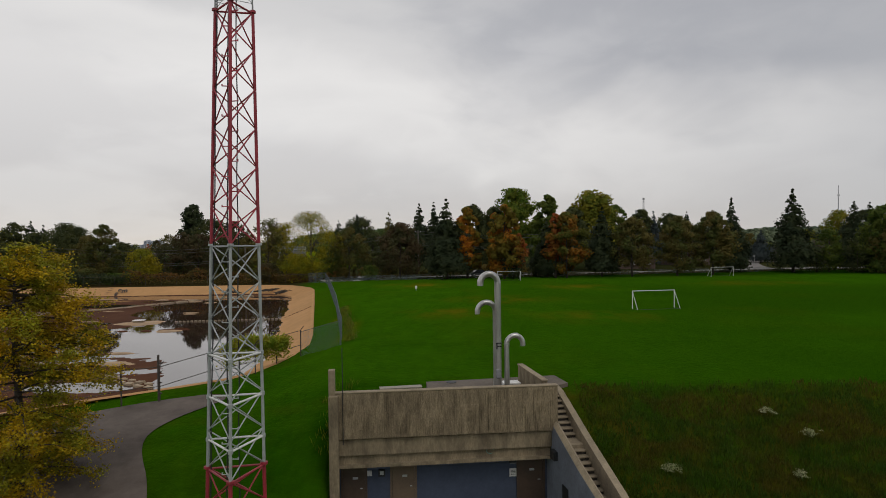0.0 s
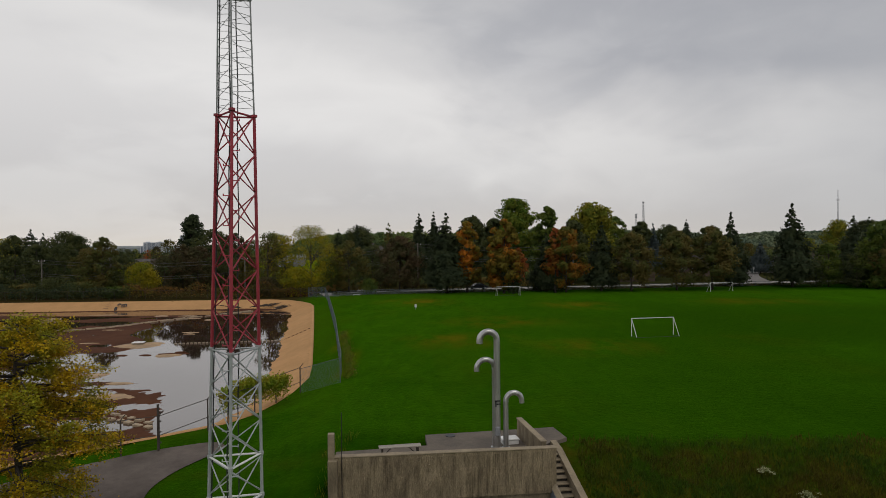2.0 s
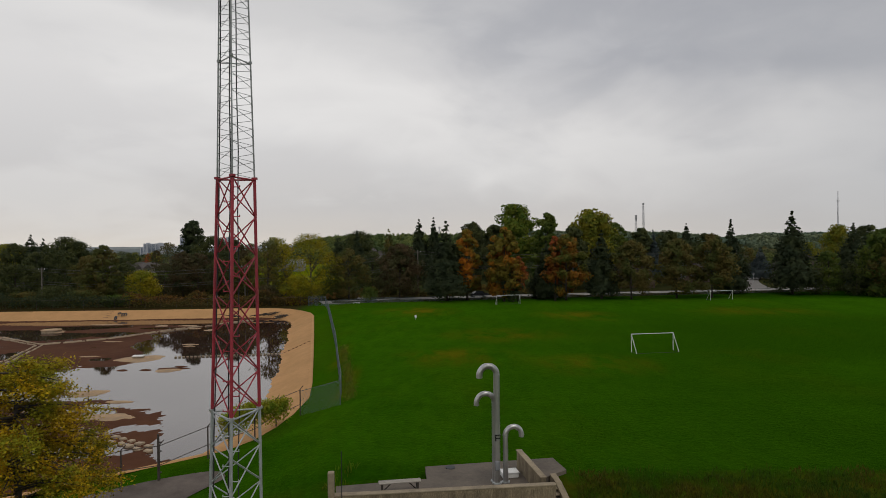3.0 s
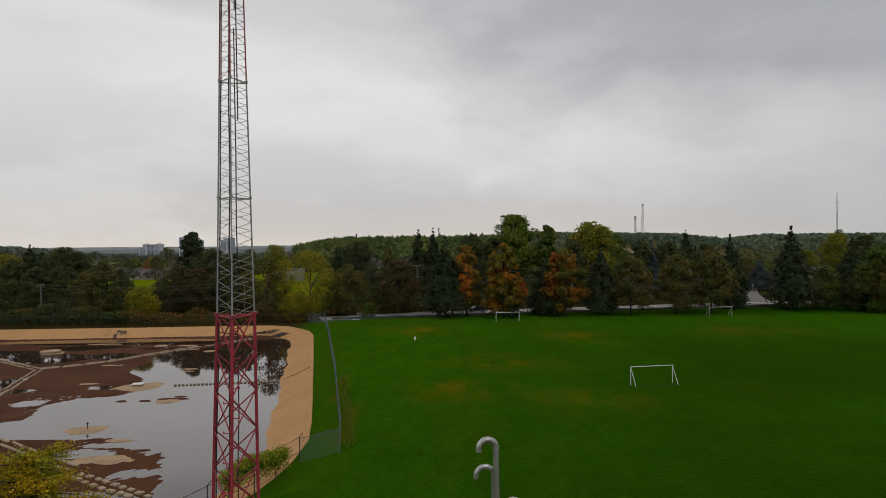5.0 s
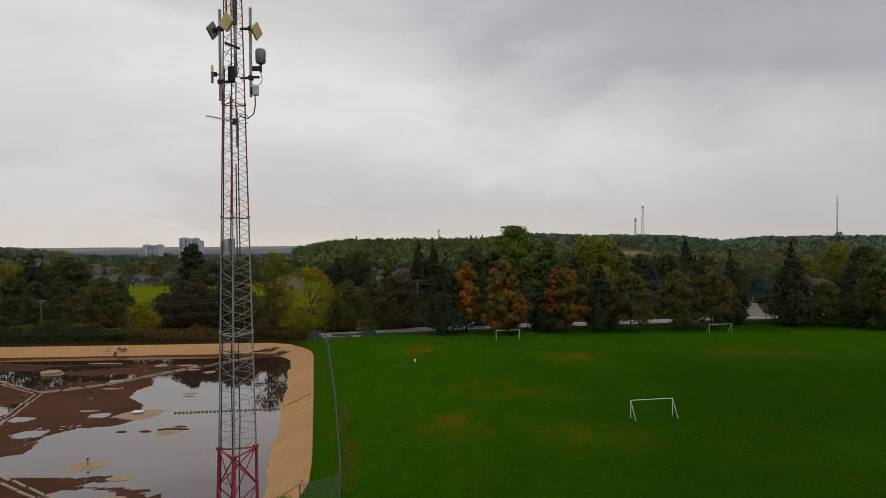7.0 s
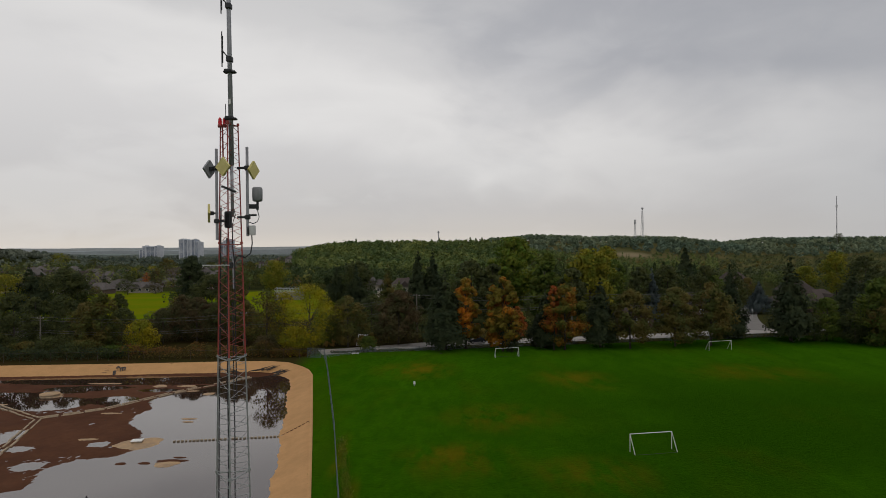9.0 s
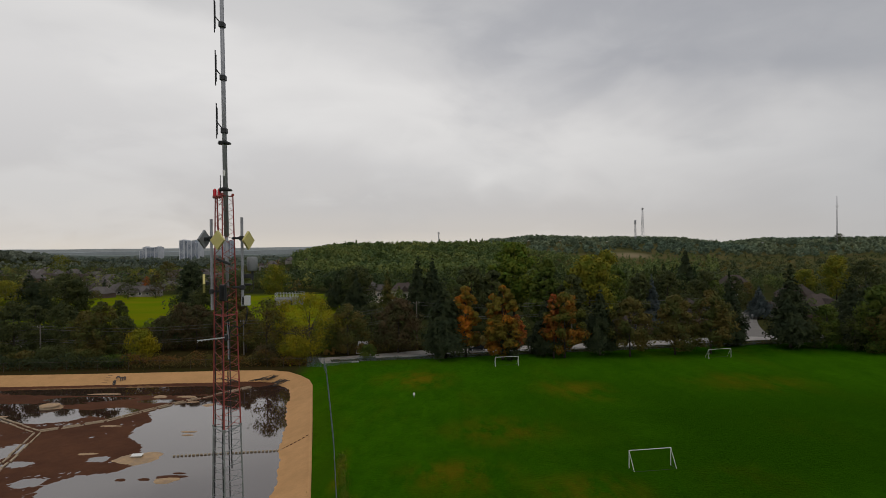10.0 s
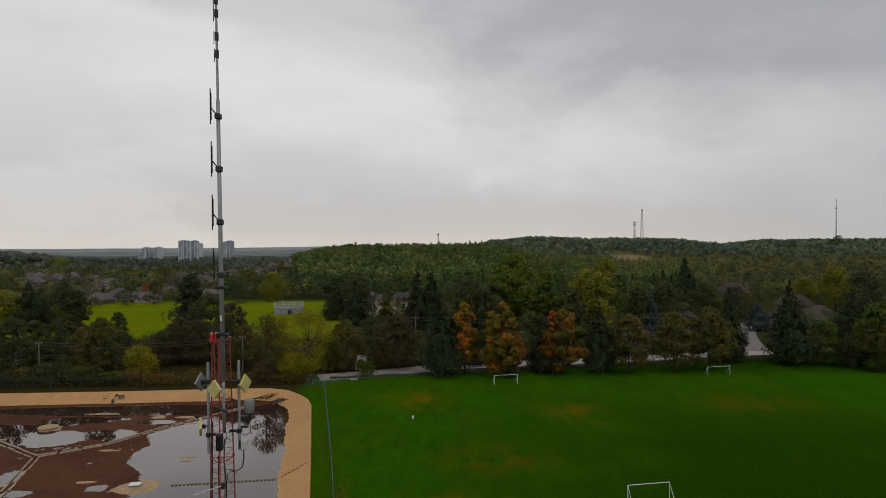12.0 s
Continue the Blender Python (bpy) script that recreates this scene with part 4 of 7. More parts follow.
def building():
    b = thing("pump_building", "weathered concrete building set into a grassy bank", "building", FRONT)
    part("parapet_wall", Shape().box((4.92, 0.14, 0.2), (9.84, 0.28, 2.0), bevel=0.02), RIBBED, b, "dark stained ribbed concrete parapet")
    part("parapet_coping", Shape().box((4.92, 0.14, 1.2 - 0.02), (9.88, 0.34, 0.06), bevel=0.015), COPING, b)
    # ribs of the board-marked face
    ribs, rng = Shape(), random.Random(2)
    x = 0.06
    while x < 9.8:
        z = -0.74
        while z < 0.98:
            L = rng.uniform(0.06, 0.7)
            if rng.random() < 0.62:
                ribs.box((x + rng.uniform(-0.008, 0.008), -0.014, z + min(L, 1.05 - z) / 2), (rng.uniform(0.03, 0.05), 0.045, min(L, 1.05 - z)))
            z += L + rng.uniform(0.01, 0.12)
        x += rng.uniform(0.075, 0.11)
    tagged(part("rib_face", ribs, RIBBED, b), kind="stuff")
    part("upper_band", Shape().box((4.95, 0.30, -1.20), (9.3, 0.28, 0.70), bevel=0.02), CONCRETE, b)
    part("lower_band", Shape().box((4.95, 0.46, -1.84), (9.3, 0.28, 0.52), bevel=0.02), CONCRETE, b)
    part("soffit", Shape().box((4.95, 0.55, -2.0), (9.3, 0.9, 0.12)), CONCRETE, b)
    part("painted_wall", Shape().box((4.95, 0.98, -3.15), (9.3, 0.2, 2.1)), BLUE_PAINT, b, "dark blue painted recessed wall")
    part("end_pier", Shape().box((0.17, -0.02, -1.55), (0.40, 0.5, 5.3), bevel=0.02), CONCRETE, b)
    part("pier_top", Shape().box((0.10, 0.12, 1.62), (0.27, 0.3, 1.1), bevel=0.02), COPING, b)
    askew(part("side_parapet", Shape().box((9.55, 2.2, 0.5), (0.24, 3.85, 1.4), bevel=0.02), CONCRETE, b))
    askew(part("side_coping", Shape().box((9.55, 2.2, 1.21), (0.3, 3.9, 0.05), bevel=0.01), COPING, b))
    part("back_fill_wall", Shape().box((4.9, 3.2, -2.0), (9.6, 0.2, 4.4)), CONCRETE, b)
    askew(part("roof_slab", Shape().prism([(0.3, 0.25), (9.5, 0.25), (9.5, 2.0), (11.8, 3.35), (11.75, 5.2), (4.85, 5.2), (4.7, 3.5), (0.3, 3.4)], 0.05, 0.31), SLAB, b, "grey concrete roof slab with patches"))
    for name, x, w, mat in (("door", 0.95, 0.95, DOOR_BROWN), ("door", 3.1, 0.98, DOOR_TAN), ("door", 8.8, 1.1, DOOR_BROWN)):
        d = part(name, Shape().box((x, 0.86, -3.13), (w, 0.06, 2.08), bevel=0.01), mat, b, "closed painted steel door")
        fr = Shape()
        fr.box((x - w / 2 - 0.05, 0.85, -3.13), (0.09, 0.1, 2.12)).box((x + w / 2 + 0.05, 0.85, -3.13), (0.09, 0.1, 2.12)).box((x, 0.85, -2.06), (w + 0.18, 0.1, 0.08))
        part("door_frame", fr, mat, d)
        part("door_plate", Shape().box((x + 0.05, 0.825, -2.75), (0.22, 0.012, 0.1)), GALV, d)
        part("handle", Shape().tube((x + w * 0.38, 0.8, -3.2), (x + w * 0.28, 0.8, -3.2), 0.02), GALV, d)
    sign = part("notice", Shape().box((8.0, 0.865, -2.86), (0.33, 0.02, 0.36)), WHITE, b, "white notice board")
    for k in range(4):
        part("notice_line", Shape().box((8.0, 0.852, -2.76 - 0.06 * k), (0.22, 0.006, 0.02)), DARK, sign)
    meter = part("meter_box", Shape().box((2.15, 0.80, -2.56), (0.3, 0.16, 0.3), bevel=0.02), DARK, b, "dark meter box")
    part("meter_window", Shape().box((2.15, 0.715, -2.54), (0.16, 0.02, 0.16)), GALV, meter)
    part("meter_box", Shape().box((1.62, 0.82, -2.56), (0.2, 0.12, 0.22), bevel=0.02), PALE_PLASTIC, b, "small pale box")
    lamp = part("wall_lamp", Shape().box((7.97, 0.78, -2.30), (0.36, 0.2, 0.14), bevel=0.03), DARK, b, "dark wall lamp")
    part("lens", Shape().box((7.97, 0.76, -2.39), (0.26, 0.14, 0.04)), GREY_PLASTIC, lamp)
    mark = Shape()
    mark.sweep([(6.85 + 0.16 * math.cos(a), -0.02 + 0.215, -1.62 + 0.12 * math.sin(a)) for a in np.linspace(0.2, 5.4, 14)], 0.014, 5)
    mark.sweep([(6.72, 0.195, -1.45), (6.86, 0.195, -1.36), (7.02, 0.195, -1.45)], 0.014, 5)
    part("paint_mark", mark, material("teal_paint", (0.10, 0.22, 0.19), 0.6, vary=0.1), b, "small teal painted mark")
    drain = askew(part("roof_drain", Shape().tube((6.1, 4.8, 0.30), (6.1, 4.8, 0.335), 0.26, n=16), DARK, b, "dark round drain cover"))
    askew(part("drain", Shape().tube((2.6, 2.1, 0.30), (2.6, 2.1, 0.33), 0.24, n=16), COPING, b, "pale round cover"))
    hatch = askew(part("roof_hatch", Shape().box((8.75, 3.1, 0.40), (0.8, 0.6, 0.2), bevel=0.02), WHITE, b, "white low roof hatch"))
    part("hatch_lid", Shape().box((8.75, 3.1, 0.55), (0.86, 0.66, 0.05), bevel=0.01), WHITE, hatch)
    part("aerial_rod", Shape().tube((0.55, -0.06, -1.0), (0.55, -0.06, 3.1), 0.018), DARK, b, "thin dark rod")
    return b


building()


# risers coloured much darker than the treads
RISER = material("dark_riser", (0.06, 0.05, 0.04), 0.95, second=(0.035, 0.03, 0.025), scale=3, vary=0.3)


def stairs():
    s = thing("outdoor_stairs", "worn concrete stairs with a landing beside the building", "stairs", BUILD)
    rise, run = 0.172, 0.285
    z, v = 0.36, 1.75
    for k in range(8):
        z -= rise
        st = part("step", Shape().box((10.26, v - run / 2 - 0.02, z - 0.03), (0.86, run + 0.05, 0.06), bevel=0.012), COPING, s)
        part("riser", Shape().box((10.26, v - run / 2 + 0.02, z - 0.55), (0.86, run, 0.98)), RISER, st, "dark riser")
        v -= run
    part("landing", Shape().box((10.26, v - 0.45, z - rise - 0.5), (0.86, 0.94, 1.0), bevel=0.02), COPING, s)
    z -= rise
    v -= 0.9
    for k in range(17):
        z -= rise
        st = part("step", Shape().box((10.26, v - run / 2 - 0.02, z - 0.03), (0.86, run + 0.05, 0.06), bevel=0.012), COPING, s)
        part("riser", Shape().box((10.26, v - run / 2 + 0.02, z - 0.55), (0.86, run, 0.98)), RISER, st, "dark riser")
        v -= run

    def wall(u, w, line, base):
        n = len(line)
        verts = [(u + dx, vv, zz) for dx in (-w / 2, w / 2) for vv, zz in line] + [(u + dx, vv, base) for dx in (-w / 2, w / 2) for vv, _ in line]
        f = []
        for k in range(n - 1):
            f += [(k, k + 1, n + k + 1, n + k), (2 * n + k, 2 * n + k + 1, k + 1, k), (3 * n + k, n + k, n + k + 1, 3 * n + k + 1), (2 * n + k, 3 * n + k, 3 * n + k + 1, 2 * n + k + 1)]
        f += [(0, n, 3 * n, 2 * n), (n - 1, 3 * n - 1, 4 * n - 1, 2 * n - 1)]
        return Shape().add(verts, f)

    outer = [(2.6, 0.42), (1.75, 0.30), (-1.58, -0.95), (-4.86, -2.06), (-7.5, -3.1)]
    inner = [(0.3, -0.42), (-0.22, -0.46), (-1.94, -1.03), (-3.5, -1.53), (-5.74, -2.12), (-7.8, -2.97)]
    part("outer_wall", wall(10.81, 0.24, outer, -4.6), CONCRETE, s)
    part("outer_coping", wall(10.81, 0.3, [(a, b + 0.05) for a, b in outer], -4.62), COPING, s)
    part("inner_wall", wall(9.72, 0.26, inner, -4.6), GREY_PAINT, s, "pale blue-grey painted stair wall")
    part("inner_coping", Shape().sweep([(9.74, a, b + 0.03) for a, b in inner], 0.16, 4), COPING, s)
    part("wall_box", Shape().box((9.5, -0.95, -1.75), (0.2, 0.5, 0.4), bevel=0.03), DARK, s, "dark box lamp")
    part("wall_vent", Shape().box((9.57, -2.1, -3.1), (0.05, 0.6, 0.8)), DARK, s, "dark vent")
    return s


stairs()


def vent_pipe(u, v, r, height, bend, side, label):
    """A gooseneck vent: an upright pipe, a half turn, and an open mouth that looks down."""
    p = thing("vent_pipe", label, "vent pipe", BUILD @ pose(u, v, 0.305), "gooseneck vents")
    part("pipe", Shape().tube((0, 0, 0), (0, 0, height), r, n=20, cap=False), PIPE, p, smooth=True)
    arc = [(side * bend * (1 - math.cos(a)), 0, height + bend * math.sin(a)) for a in np.linspace(0, math.pi, 15)]
    arc.append((side * bend * 2, 0, height - r * 0.9))
    part("elbow", Shape().sweep(arc, r, 20, cap=False), PIPE, p, smooth=True)
    # black disc in the open mouth stands for its unlit inside
    part("mouth", Shape().tube((side * bend * 2, 0, height - r * 0.85), (side * bend * 2, 0, height - r * 0.8), r * 0.94, n=20), BLACK, p)
    part("flange", Shape().tube((0, 0, 0), (0, 0, 0.06), r * 1.6, n=20), GALV, p)
    part("weld_ring", Shape().tube((0, 0, height - 0.02), (0, 0, height + 0.02), r * 1.06, n=20), GALV, p)
    return p


tall = vent_pipe(7.93, 2.3, 0.15, 5.22, 0.42, -1, "tall pale galvanised gooseneck vent pipe")
vent_pipe(7.87, 2.55, 0.125, 3.83, 0.44, -1, "pale galvanised gooseneck vent of middle height")
vent_pipe(8.36, 2.35, 0.125, 2.26, 0.40, 1, "short galvanised gooseneck vent pipe turned the other way")
part("clamp", Shape().box((0, -0.16, 2.35), (0.3, 0.05, 0.05)).box((-0.11, -0.17, 2.22), (0.05, 0.04, 0.3)).box((0.02, -0.17, 2.2), (0.2, 0.04, 0.05)), DARK, tall, "dark bracket")
part("junction_box", Shape().box((-0.05, -0.2, 0.9), (0.22, 0.12, 0.42), bevel=0.02), GREY_PLASTIC, tall)


def bench():
    b = thing("bench", "weathered wooden plank bench on the roof slab", "bench", BUILD @ pose(3.22, 2.05, 0.36))
    for k in range(3):
        part("plank", Shape().box((0, -0.14 + 0.14 * k, 0.47), (1.95, 0.13, 0.05), bevel=0.008), WOOD, b)
    for x in (-0.82, 0.82):
        part("leg", Shape().box((x, 0, 0.22), (0.09, 0.36, 0.44), bevel=0.01), DARK_WOOD, b)
        part("brace", Shape().tube((x * 0.92, 0, 0.08), (x * 0.45, 0, 0.44), 0.025), DARK_WOOD, b)


bench()

# ---- the lattice tower ----
AXIS = Vector((-5.45, 16.43))
TOWER_BASE = -4.2


def side_length(z):
    return float(np.interp(z, [-4.2, 1.75, 7.7, 13.9, 20.08, 26.2], [1.68, 1.453, 1.219, 0.954, 0.69, 0.44]))


def leg_point(k, z):
    """Leg k (0 near, 1 right, 2 left) at the height z."""
    a = radians(-90 + 12 + 120 * k)
    r = side_length(z) / math.sqrt(3)
    cx = float(np.interp(z, [-4.2, 1.75, 7.7, 13.9], [-5.69, -5.62, -5.54, -5.46]))
    return Vector((cx + math.cos(a) * r, AXIS.y + 0.06 + math.sin(a) * r, z))


DULL_GALV = material("dull_galvanised_steel", (0.34, 0.36, 0.355), 0.55, metal=0.3, second=(0.25, 0.265, 0.265), scale=2.5, vary=0.2)


def tower():
    t = thing("lattice_tower", "tall three-legged lattice radio tower, painted red and white", "radio tower", pose(0, 0, 0))
    bands = [(TOWER_BASE, 1.75, RED, 0.054, 0.022, 1.0), (1.75, 7.7, GALV, 0.043, 0.0185, 1.0), (7.7, 13.9, RED, 0.044, 0.0195, 1.03), (13.9, 17.0, DULL_GALV, 0.022, 0.0075, 0.215), (17.0, 20.08, DULL_GALV, 0.021, 0.0075, 0.21),
             (20.08, 23.07, ORANGE_RED, 0.019, 0.0068, 0.205), (23.07, 26.2, ORANGE_RED, 0.018, 0.0068, 0.2)]
    for z0, z1, mat, r, rb, panel in bands:
        sec = part("tower_section", Shape().tube(leg_point(0, z0), leg_point(0, z1), r, r * 0.94, 10), mat, t)
        for k in (1, 2):
            part("leg", Shape().tube(leg_point(k, z0), leg_point(k, z1), r, r * 0.94, 10), mat, sec)
        n = round((z1 - z0) / panel)
        heavy = panel > 0.6
        for i in range(n):
            a, b = z0 + (z1 - z0) * i / n, z0 + (z1 - z0) * (i + 1) / n
            for k in range(3):
                p, q = k, (k + 1) % 3
                flip = i % 2
                part("brace", Shape().tube(leg_point(p, a), leg_point(q, b), rb, n=6) if heavy or not flip else Shape().tube(leg_point(q, a), leg_point(p, b), rb, n=6), mat, sec)
                if heavy:
                    part("brace", Shape().tube(leg_point(q, a + 0.02), leg_point(p, b - 0.02), rb, n=6), mat, sec)
        for k in range(3):
            part("flange", Shape().tube(leg_point(k, z1 - 0.03), leg_point(k, z1 + 0.03), r * 1.9, n=12), mat, sec)
            part("tie", Shape().tube(leg_point(k, z1 - 0.04), leg_point((k + 1) % 3, z1 - 0.04), rb * (1.3 if heavy else 2.0), n=6), mat, sec)
        if z0 == 1.75:
            for z in (2.5, 3.65, 4.78):
                for k in range(3):
                    part("strut", Shape().tube(leg_point(k, z), leg_point((k + 1) % 3, z), 0.028, n=6), WHITE, sec, "pale horizontal strut")
                    part("clamp", Shape().box(leg_point(k, z), (0.11, 0.11, 0.13), bevel=0.02), GALV, sec)
        if heavy:
            m = int((z1 - z0) / 0.38)
            for i in range(m):
                z = z0 + 0.2 + 0.38 * i
                p = leg_point(0, z)
                dx = 0.2 if i % 2 else -0.2
                part("step_bolt", Shape().tube(p, p + Vector((dx, -0.02, 0)), 0.014, n=6).box(p + Vector((dx, -0.02, 0.02)), (0.02, 0.03, 0.06)), mat, sec)
    for k, (f, top, r) in enumerate([(0.12, 24.0, 0.018), (0.55, 21.5, 0.016), (0.85, 23.2, 0.017)]):
        pts = []
        for z in np.linspace(TOWER_BASE, top, 16):
            a, b = leg_point(2, z), leg_point(0 if k != 1 else 1, z)
            p = a.lerp(b, f)
            pts.append(p + Vector((0.02 * math.sin(z * 1.7 + k), 0.03, 0)))
        part("cable", Shape().sweep(pts, r, 6), BLACK, t, "black cable")
    for k in range(3):
        p = leg_point(k, TOWER_BASE)
        part("footing", Shape().box((p.x, p.y, TOWER_BASE + 0.1), (0.6, 0.6, 0.5), bevel=0.04), COPING, t)
    return t


tower()


def mast():
    m = thing("antenna_mast", "grey steel mast with four dipoles above the tower", "antenna", pose(AXIS.x + 0.07, AXIS.y, 0))
    at = lambda z: Vector((-0.009 * (z - 26), 0, z))
    part("pole", Shape().tube(at(21.88), at(22.85), 0.03, n=12), STEEL, m)
    part("pole", Shape().tube(at(23.75), at(25.2), 0.042, n=14), STEEL, m, smooth=True)
    part("pole", Shape().tube(at(25.1), at(32.4), 0.064, 0.048, n=16), STEEL, m, smooth=True)
    part("cable", Shape().sweep([at(23.6) + Vector((0.02, -0.05, 0)), at(23.0) + Vector((0.0, -0.06, 0)), at(22.5) + Vector((0.05, -0.05, 0)), at(21.6) + Vector((0.03, -0.03, 0)), at(19.0) + Vector((0.02, 0, 0))], 0.016, 6), BLACK, m, "black cable")
    part("cable_loop", Shape().sweep([at(22.62) + Vector((0.2 + 0.13 * math.cos(a), -0.05, 0.13 * math.sin(a))) for a in np.linspace(0.3, 5.6, 16)], 0.010, 6), BLACK, m, "coiled black cable")
    part("pole", Shape().tube(at(32.4), at(38.6), 0.034, 0.022, n=12), STEEL, m)
    for z in (26.31, 27.53):
        part("bracket", Shape().box(at(z), (0.32, 0.16, 0.06), bevel=0.02).box(at(z) + Vector((-0.02, -0.05, 0.035)), (0.2, 0.12, 0.05)), DARK, m, "black clamp bracket")
    for z in (27.86, 29.24, 30.62, 31.99):
        c = at(z)
        d = part("dipole", Shape().tube(c + Vector((-0.19, -0.03, -0.2)), c + Vector((-0.19, -0.03, 0.72)), 0.016), DARK, m, "black dipole rod")
        part("arm", Shape().tube(c, c + Vector((-0.19, -0.03, 0.24)), 0.018), DARK, d)
        part("clamp", Shape().box(c, (0.15, 0.17, 0.15), bevel=0.02), DARK, d)
        part("rod", Shape().tube(c + Vector((-0.165, -0.03, -0.1)), c + Vector((-0.165, -0.03, 0.6)), 0.010), DARK, d)
    for z in (33.5, 33.96, 34.55, 34.9, 35.6, 36.4):
        part("collar", Shape().tube(at(z), at(z + 0.2), 0.05, n=10), DARK, m)
        part("whip", Shape().tube(at(z) + Vector((-0.07, 0, -0.1)), at(z) + Vector((-0.07, 0, 0.25)), 0.012), DARK, m)
    part("whip", Shape().tube(at(26.2) + Vector((-0.13, 0, 0)), at(26.7) + Vector((-0.13, 0, 0)), 0.01), DARK, m)
    part("label_plate", Shape().box(at(26.75) + Vector((0, -0.066, 0)), (0.05, 0.01, 0.14)), WHITE, m, "small pale plate")


mast()


def diamond(name, x, y, z, mat, turn, label):
    d = thing(name, label, "antenna", pose(x, y, z, 0, 0, turn), "panel antennas")
    h = 0.245
    s = Shape().add([(0, -0.03, h), (h * 0.98, -0.03, 0), (0, -0.03, -h), (-h * 0.98, -0.03, 0), (0, 0.03, h), (h * 0.98, 0.03, 0), (0, 0.03, -h), (-h * 0.98, 0.03, 0)],
                    [(0, 1, 2, 3), (7, 6, 5, 4), (0, 4, 5, 1), (1, 5, 6, 2), (2, 6, 7, 3), (3, 7, 4, 0)])
    part("panel", s, mat, d)
    part("bracket", Shape().box((0, 0.07, 0), (0.1, 0.1, 0.1)), DARK, d)
    part("arm", Shape().tube((0, 0.08, 0), (0.0, 0.24, 0), 0.025), DARK, d)


def tower_head():
    # two outrigger pipes with their arms
    for px, z0, z1, side in ((-5.83, 23.15, 25.56, -1), (-5.02, 23.25, 25.6, 1)):
        p = thing("antenna_outrigger", "dark grey outrigger pipe bolted to the tower head", "bracket", pose(px, 16.6, 0))
        part("pipe", Shape().tube((0, 0, z0), (0, 0, z1), 0.038, n=12), STEEL, p)
        for z in (z0 + 0.5, 25.05):
            part("arm", Shape().box((-side * 0.13, 0.0, z), (0.28, 0.06, 0.06), bevel=0.01), DARK, p)
            part("clamp", Shape().box((0, 0, z), (0.13, 0.13, 0.12), bevel=0.02), DARK, p)
    diamond("panel_antenna", -6.04, 16.66, 25.03, GREY_PLASTIC, 251, "grey diamond-shaped panel antenna seen from behind")
    diamond("panel_antenna", -5.42, 15.92, 25.0, YELLOW, -27, "pale yellow diamond-shaped panel antenna")
    diamond("panel_antenna", -4.86, 16.62, 24.99, YELLOW, 72, "pale yellow diamond-shaped panel antenna on the outrigger")
    diamond("panel_antenna", -6.04, 16.6, 23.86, YELLOW, -69, "pale yellow panel antenna turned edge-on beside the pipe")
    r = thing("radome", "grey rounded can antenna on a bracket", "antenna", pose(-4.80, 16.75, 24.36))
    prof = [(0.0, -0.19), (0.10, -0.19), (0.13, -0.16), (0.137, 0.0), (0.135, 0.15), (0.11, 0.19), (0.0, 0.2)]
    n, verts, faces = 20, [], []
    for rr, z in prof:
        verts += [(rr * math.cos(2 * math.pi * k / n), rr * math.sin(2 * math.pi * k / n), z) for k in range(n)]
    for i in range(len(prof) - 1):
        faces += [(i * n + k, i * n + (k + 1) % n, (i + 1) * n + (k + 1) % n, (i + 1) * n + k) for k in range(n)]
    part("can", Shape().add(verts, faces), GREY_PLASTIC, r, smooth=True)
    part("stem", Shape().tube((0, 0, -0.19), (0, 0, -0.42), 0.035), DARK, r)
    part("bracket", Shape().box((-0.12, 0, -0.32), (0.26, 0.1, 0.12), bevel=0.02), DARK, r)
    part("plate", Shape().box((-0.14, 0, -0.55), (0.22, 0.1, 0.05), bevel=0.01), DARK, r)
    part("cable", Shape().sweep([(0, 0, -0.42), (0.04, 0, -0.6), (0.0, 0, -0.72), (-0.12, 0, -0.78), (-0.3, 0, -0.7)], 0.010, 6), BLACK, r)
    w = thing("equipment_box", "pale grey equipment box on the outrigger", "box", pose(-4.88, 16.55, 23.40))
    part("case", Shape().box((0, 0, 0), (0.15, 0.12, 0.26), bevel=0.015), PALE_PLASTIC, w)
    part("bracket", Shape().box((-0.09, 0, 0), (0.08, 0.06, 0.2)), DARK, w)
    part("cable", Shape().sweep([(-0.02, 0, -0.12), (-0.01, 0, -0.35), (-0.06, 0.02, -0.6), (-0.22, 0.05, -0.72), (-0.42, 0.02, -0.66)], 0.016, 6), BLACK, w)
    k = thing("radio_unit", "black radio unit on the tower's near leg", "radio unit", pose(-5.30, 15.92, 23.66))
    part("case", Shape().box((0, 0, 0), (0.16, 0.13, 0.42), bevel=0.02), BLACK, k)
    for i in range(5):
        part("fin", Shape().box((-0.06 + 0.03 * i, -0.08, 0), (0.010, 0.04, 0.36)), DARK, k)
    part("bracket", Shape().box((-0.03, 0.1, 0), (0.08, 0.12, 0.1)), DARK, k)
    part("cable", Shape().sweep([(0.06, 0, 0.2), (0.14, 0, 0.3), (0.18, 0, 0.12), (0.12, 0, -0.05)], 0.010, 6), BLACK, k)
    solid("tilted_bar", Shape().box((0, 0, 0), (0.40, 0.08, 0.06), bevel=0.015), DARK, "dark tilted mounting bar on the tower head", "bracket", pose(-5.34, 16.1, 24.45, 0, 22, 0))
    lamp = thing("obstruction_light", "twin red obstruction light on a red arm", "warning light", pose(-5.63, 16.5, 26.24))
    part("arm", Shape().tube((0.02, 0, -1.3), (0.0, 0, -0.1), 0.022).box((0.0, 0, -0.12), (0.22, 0.06, 0.04)), ORANGE_RED, lamp)
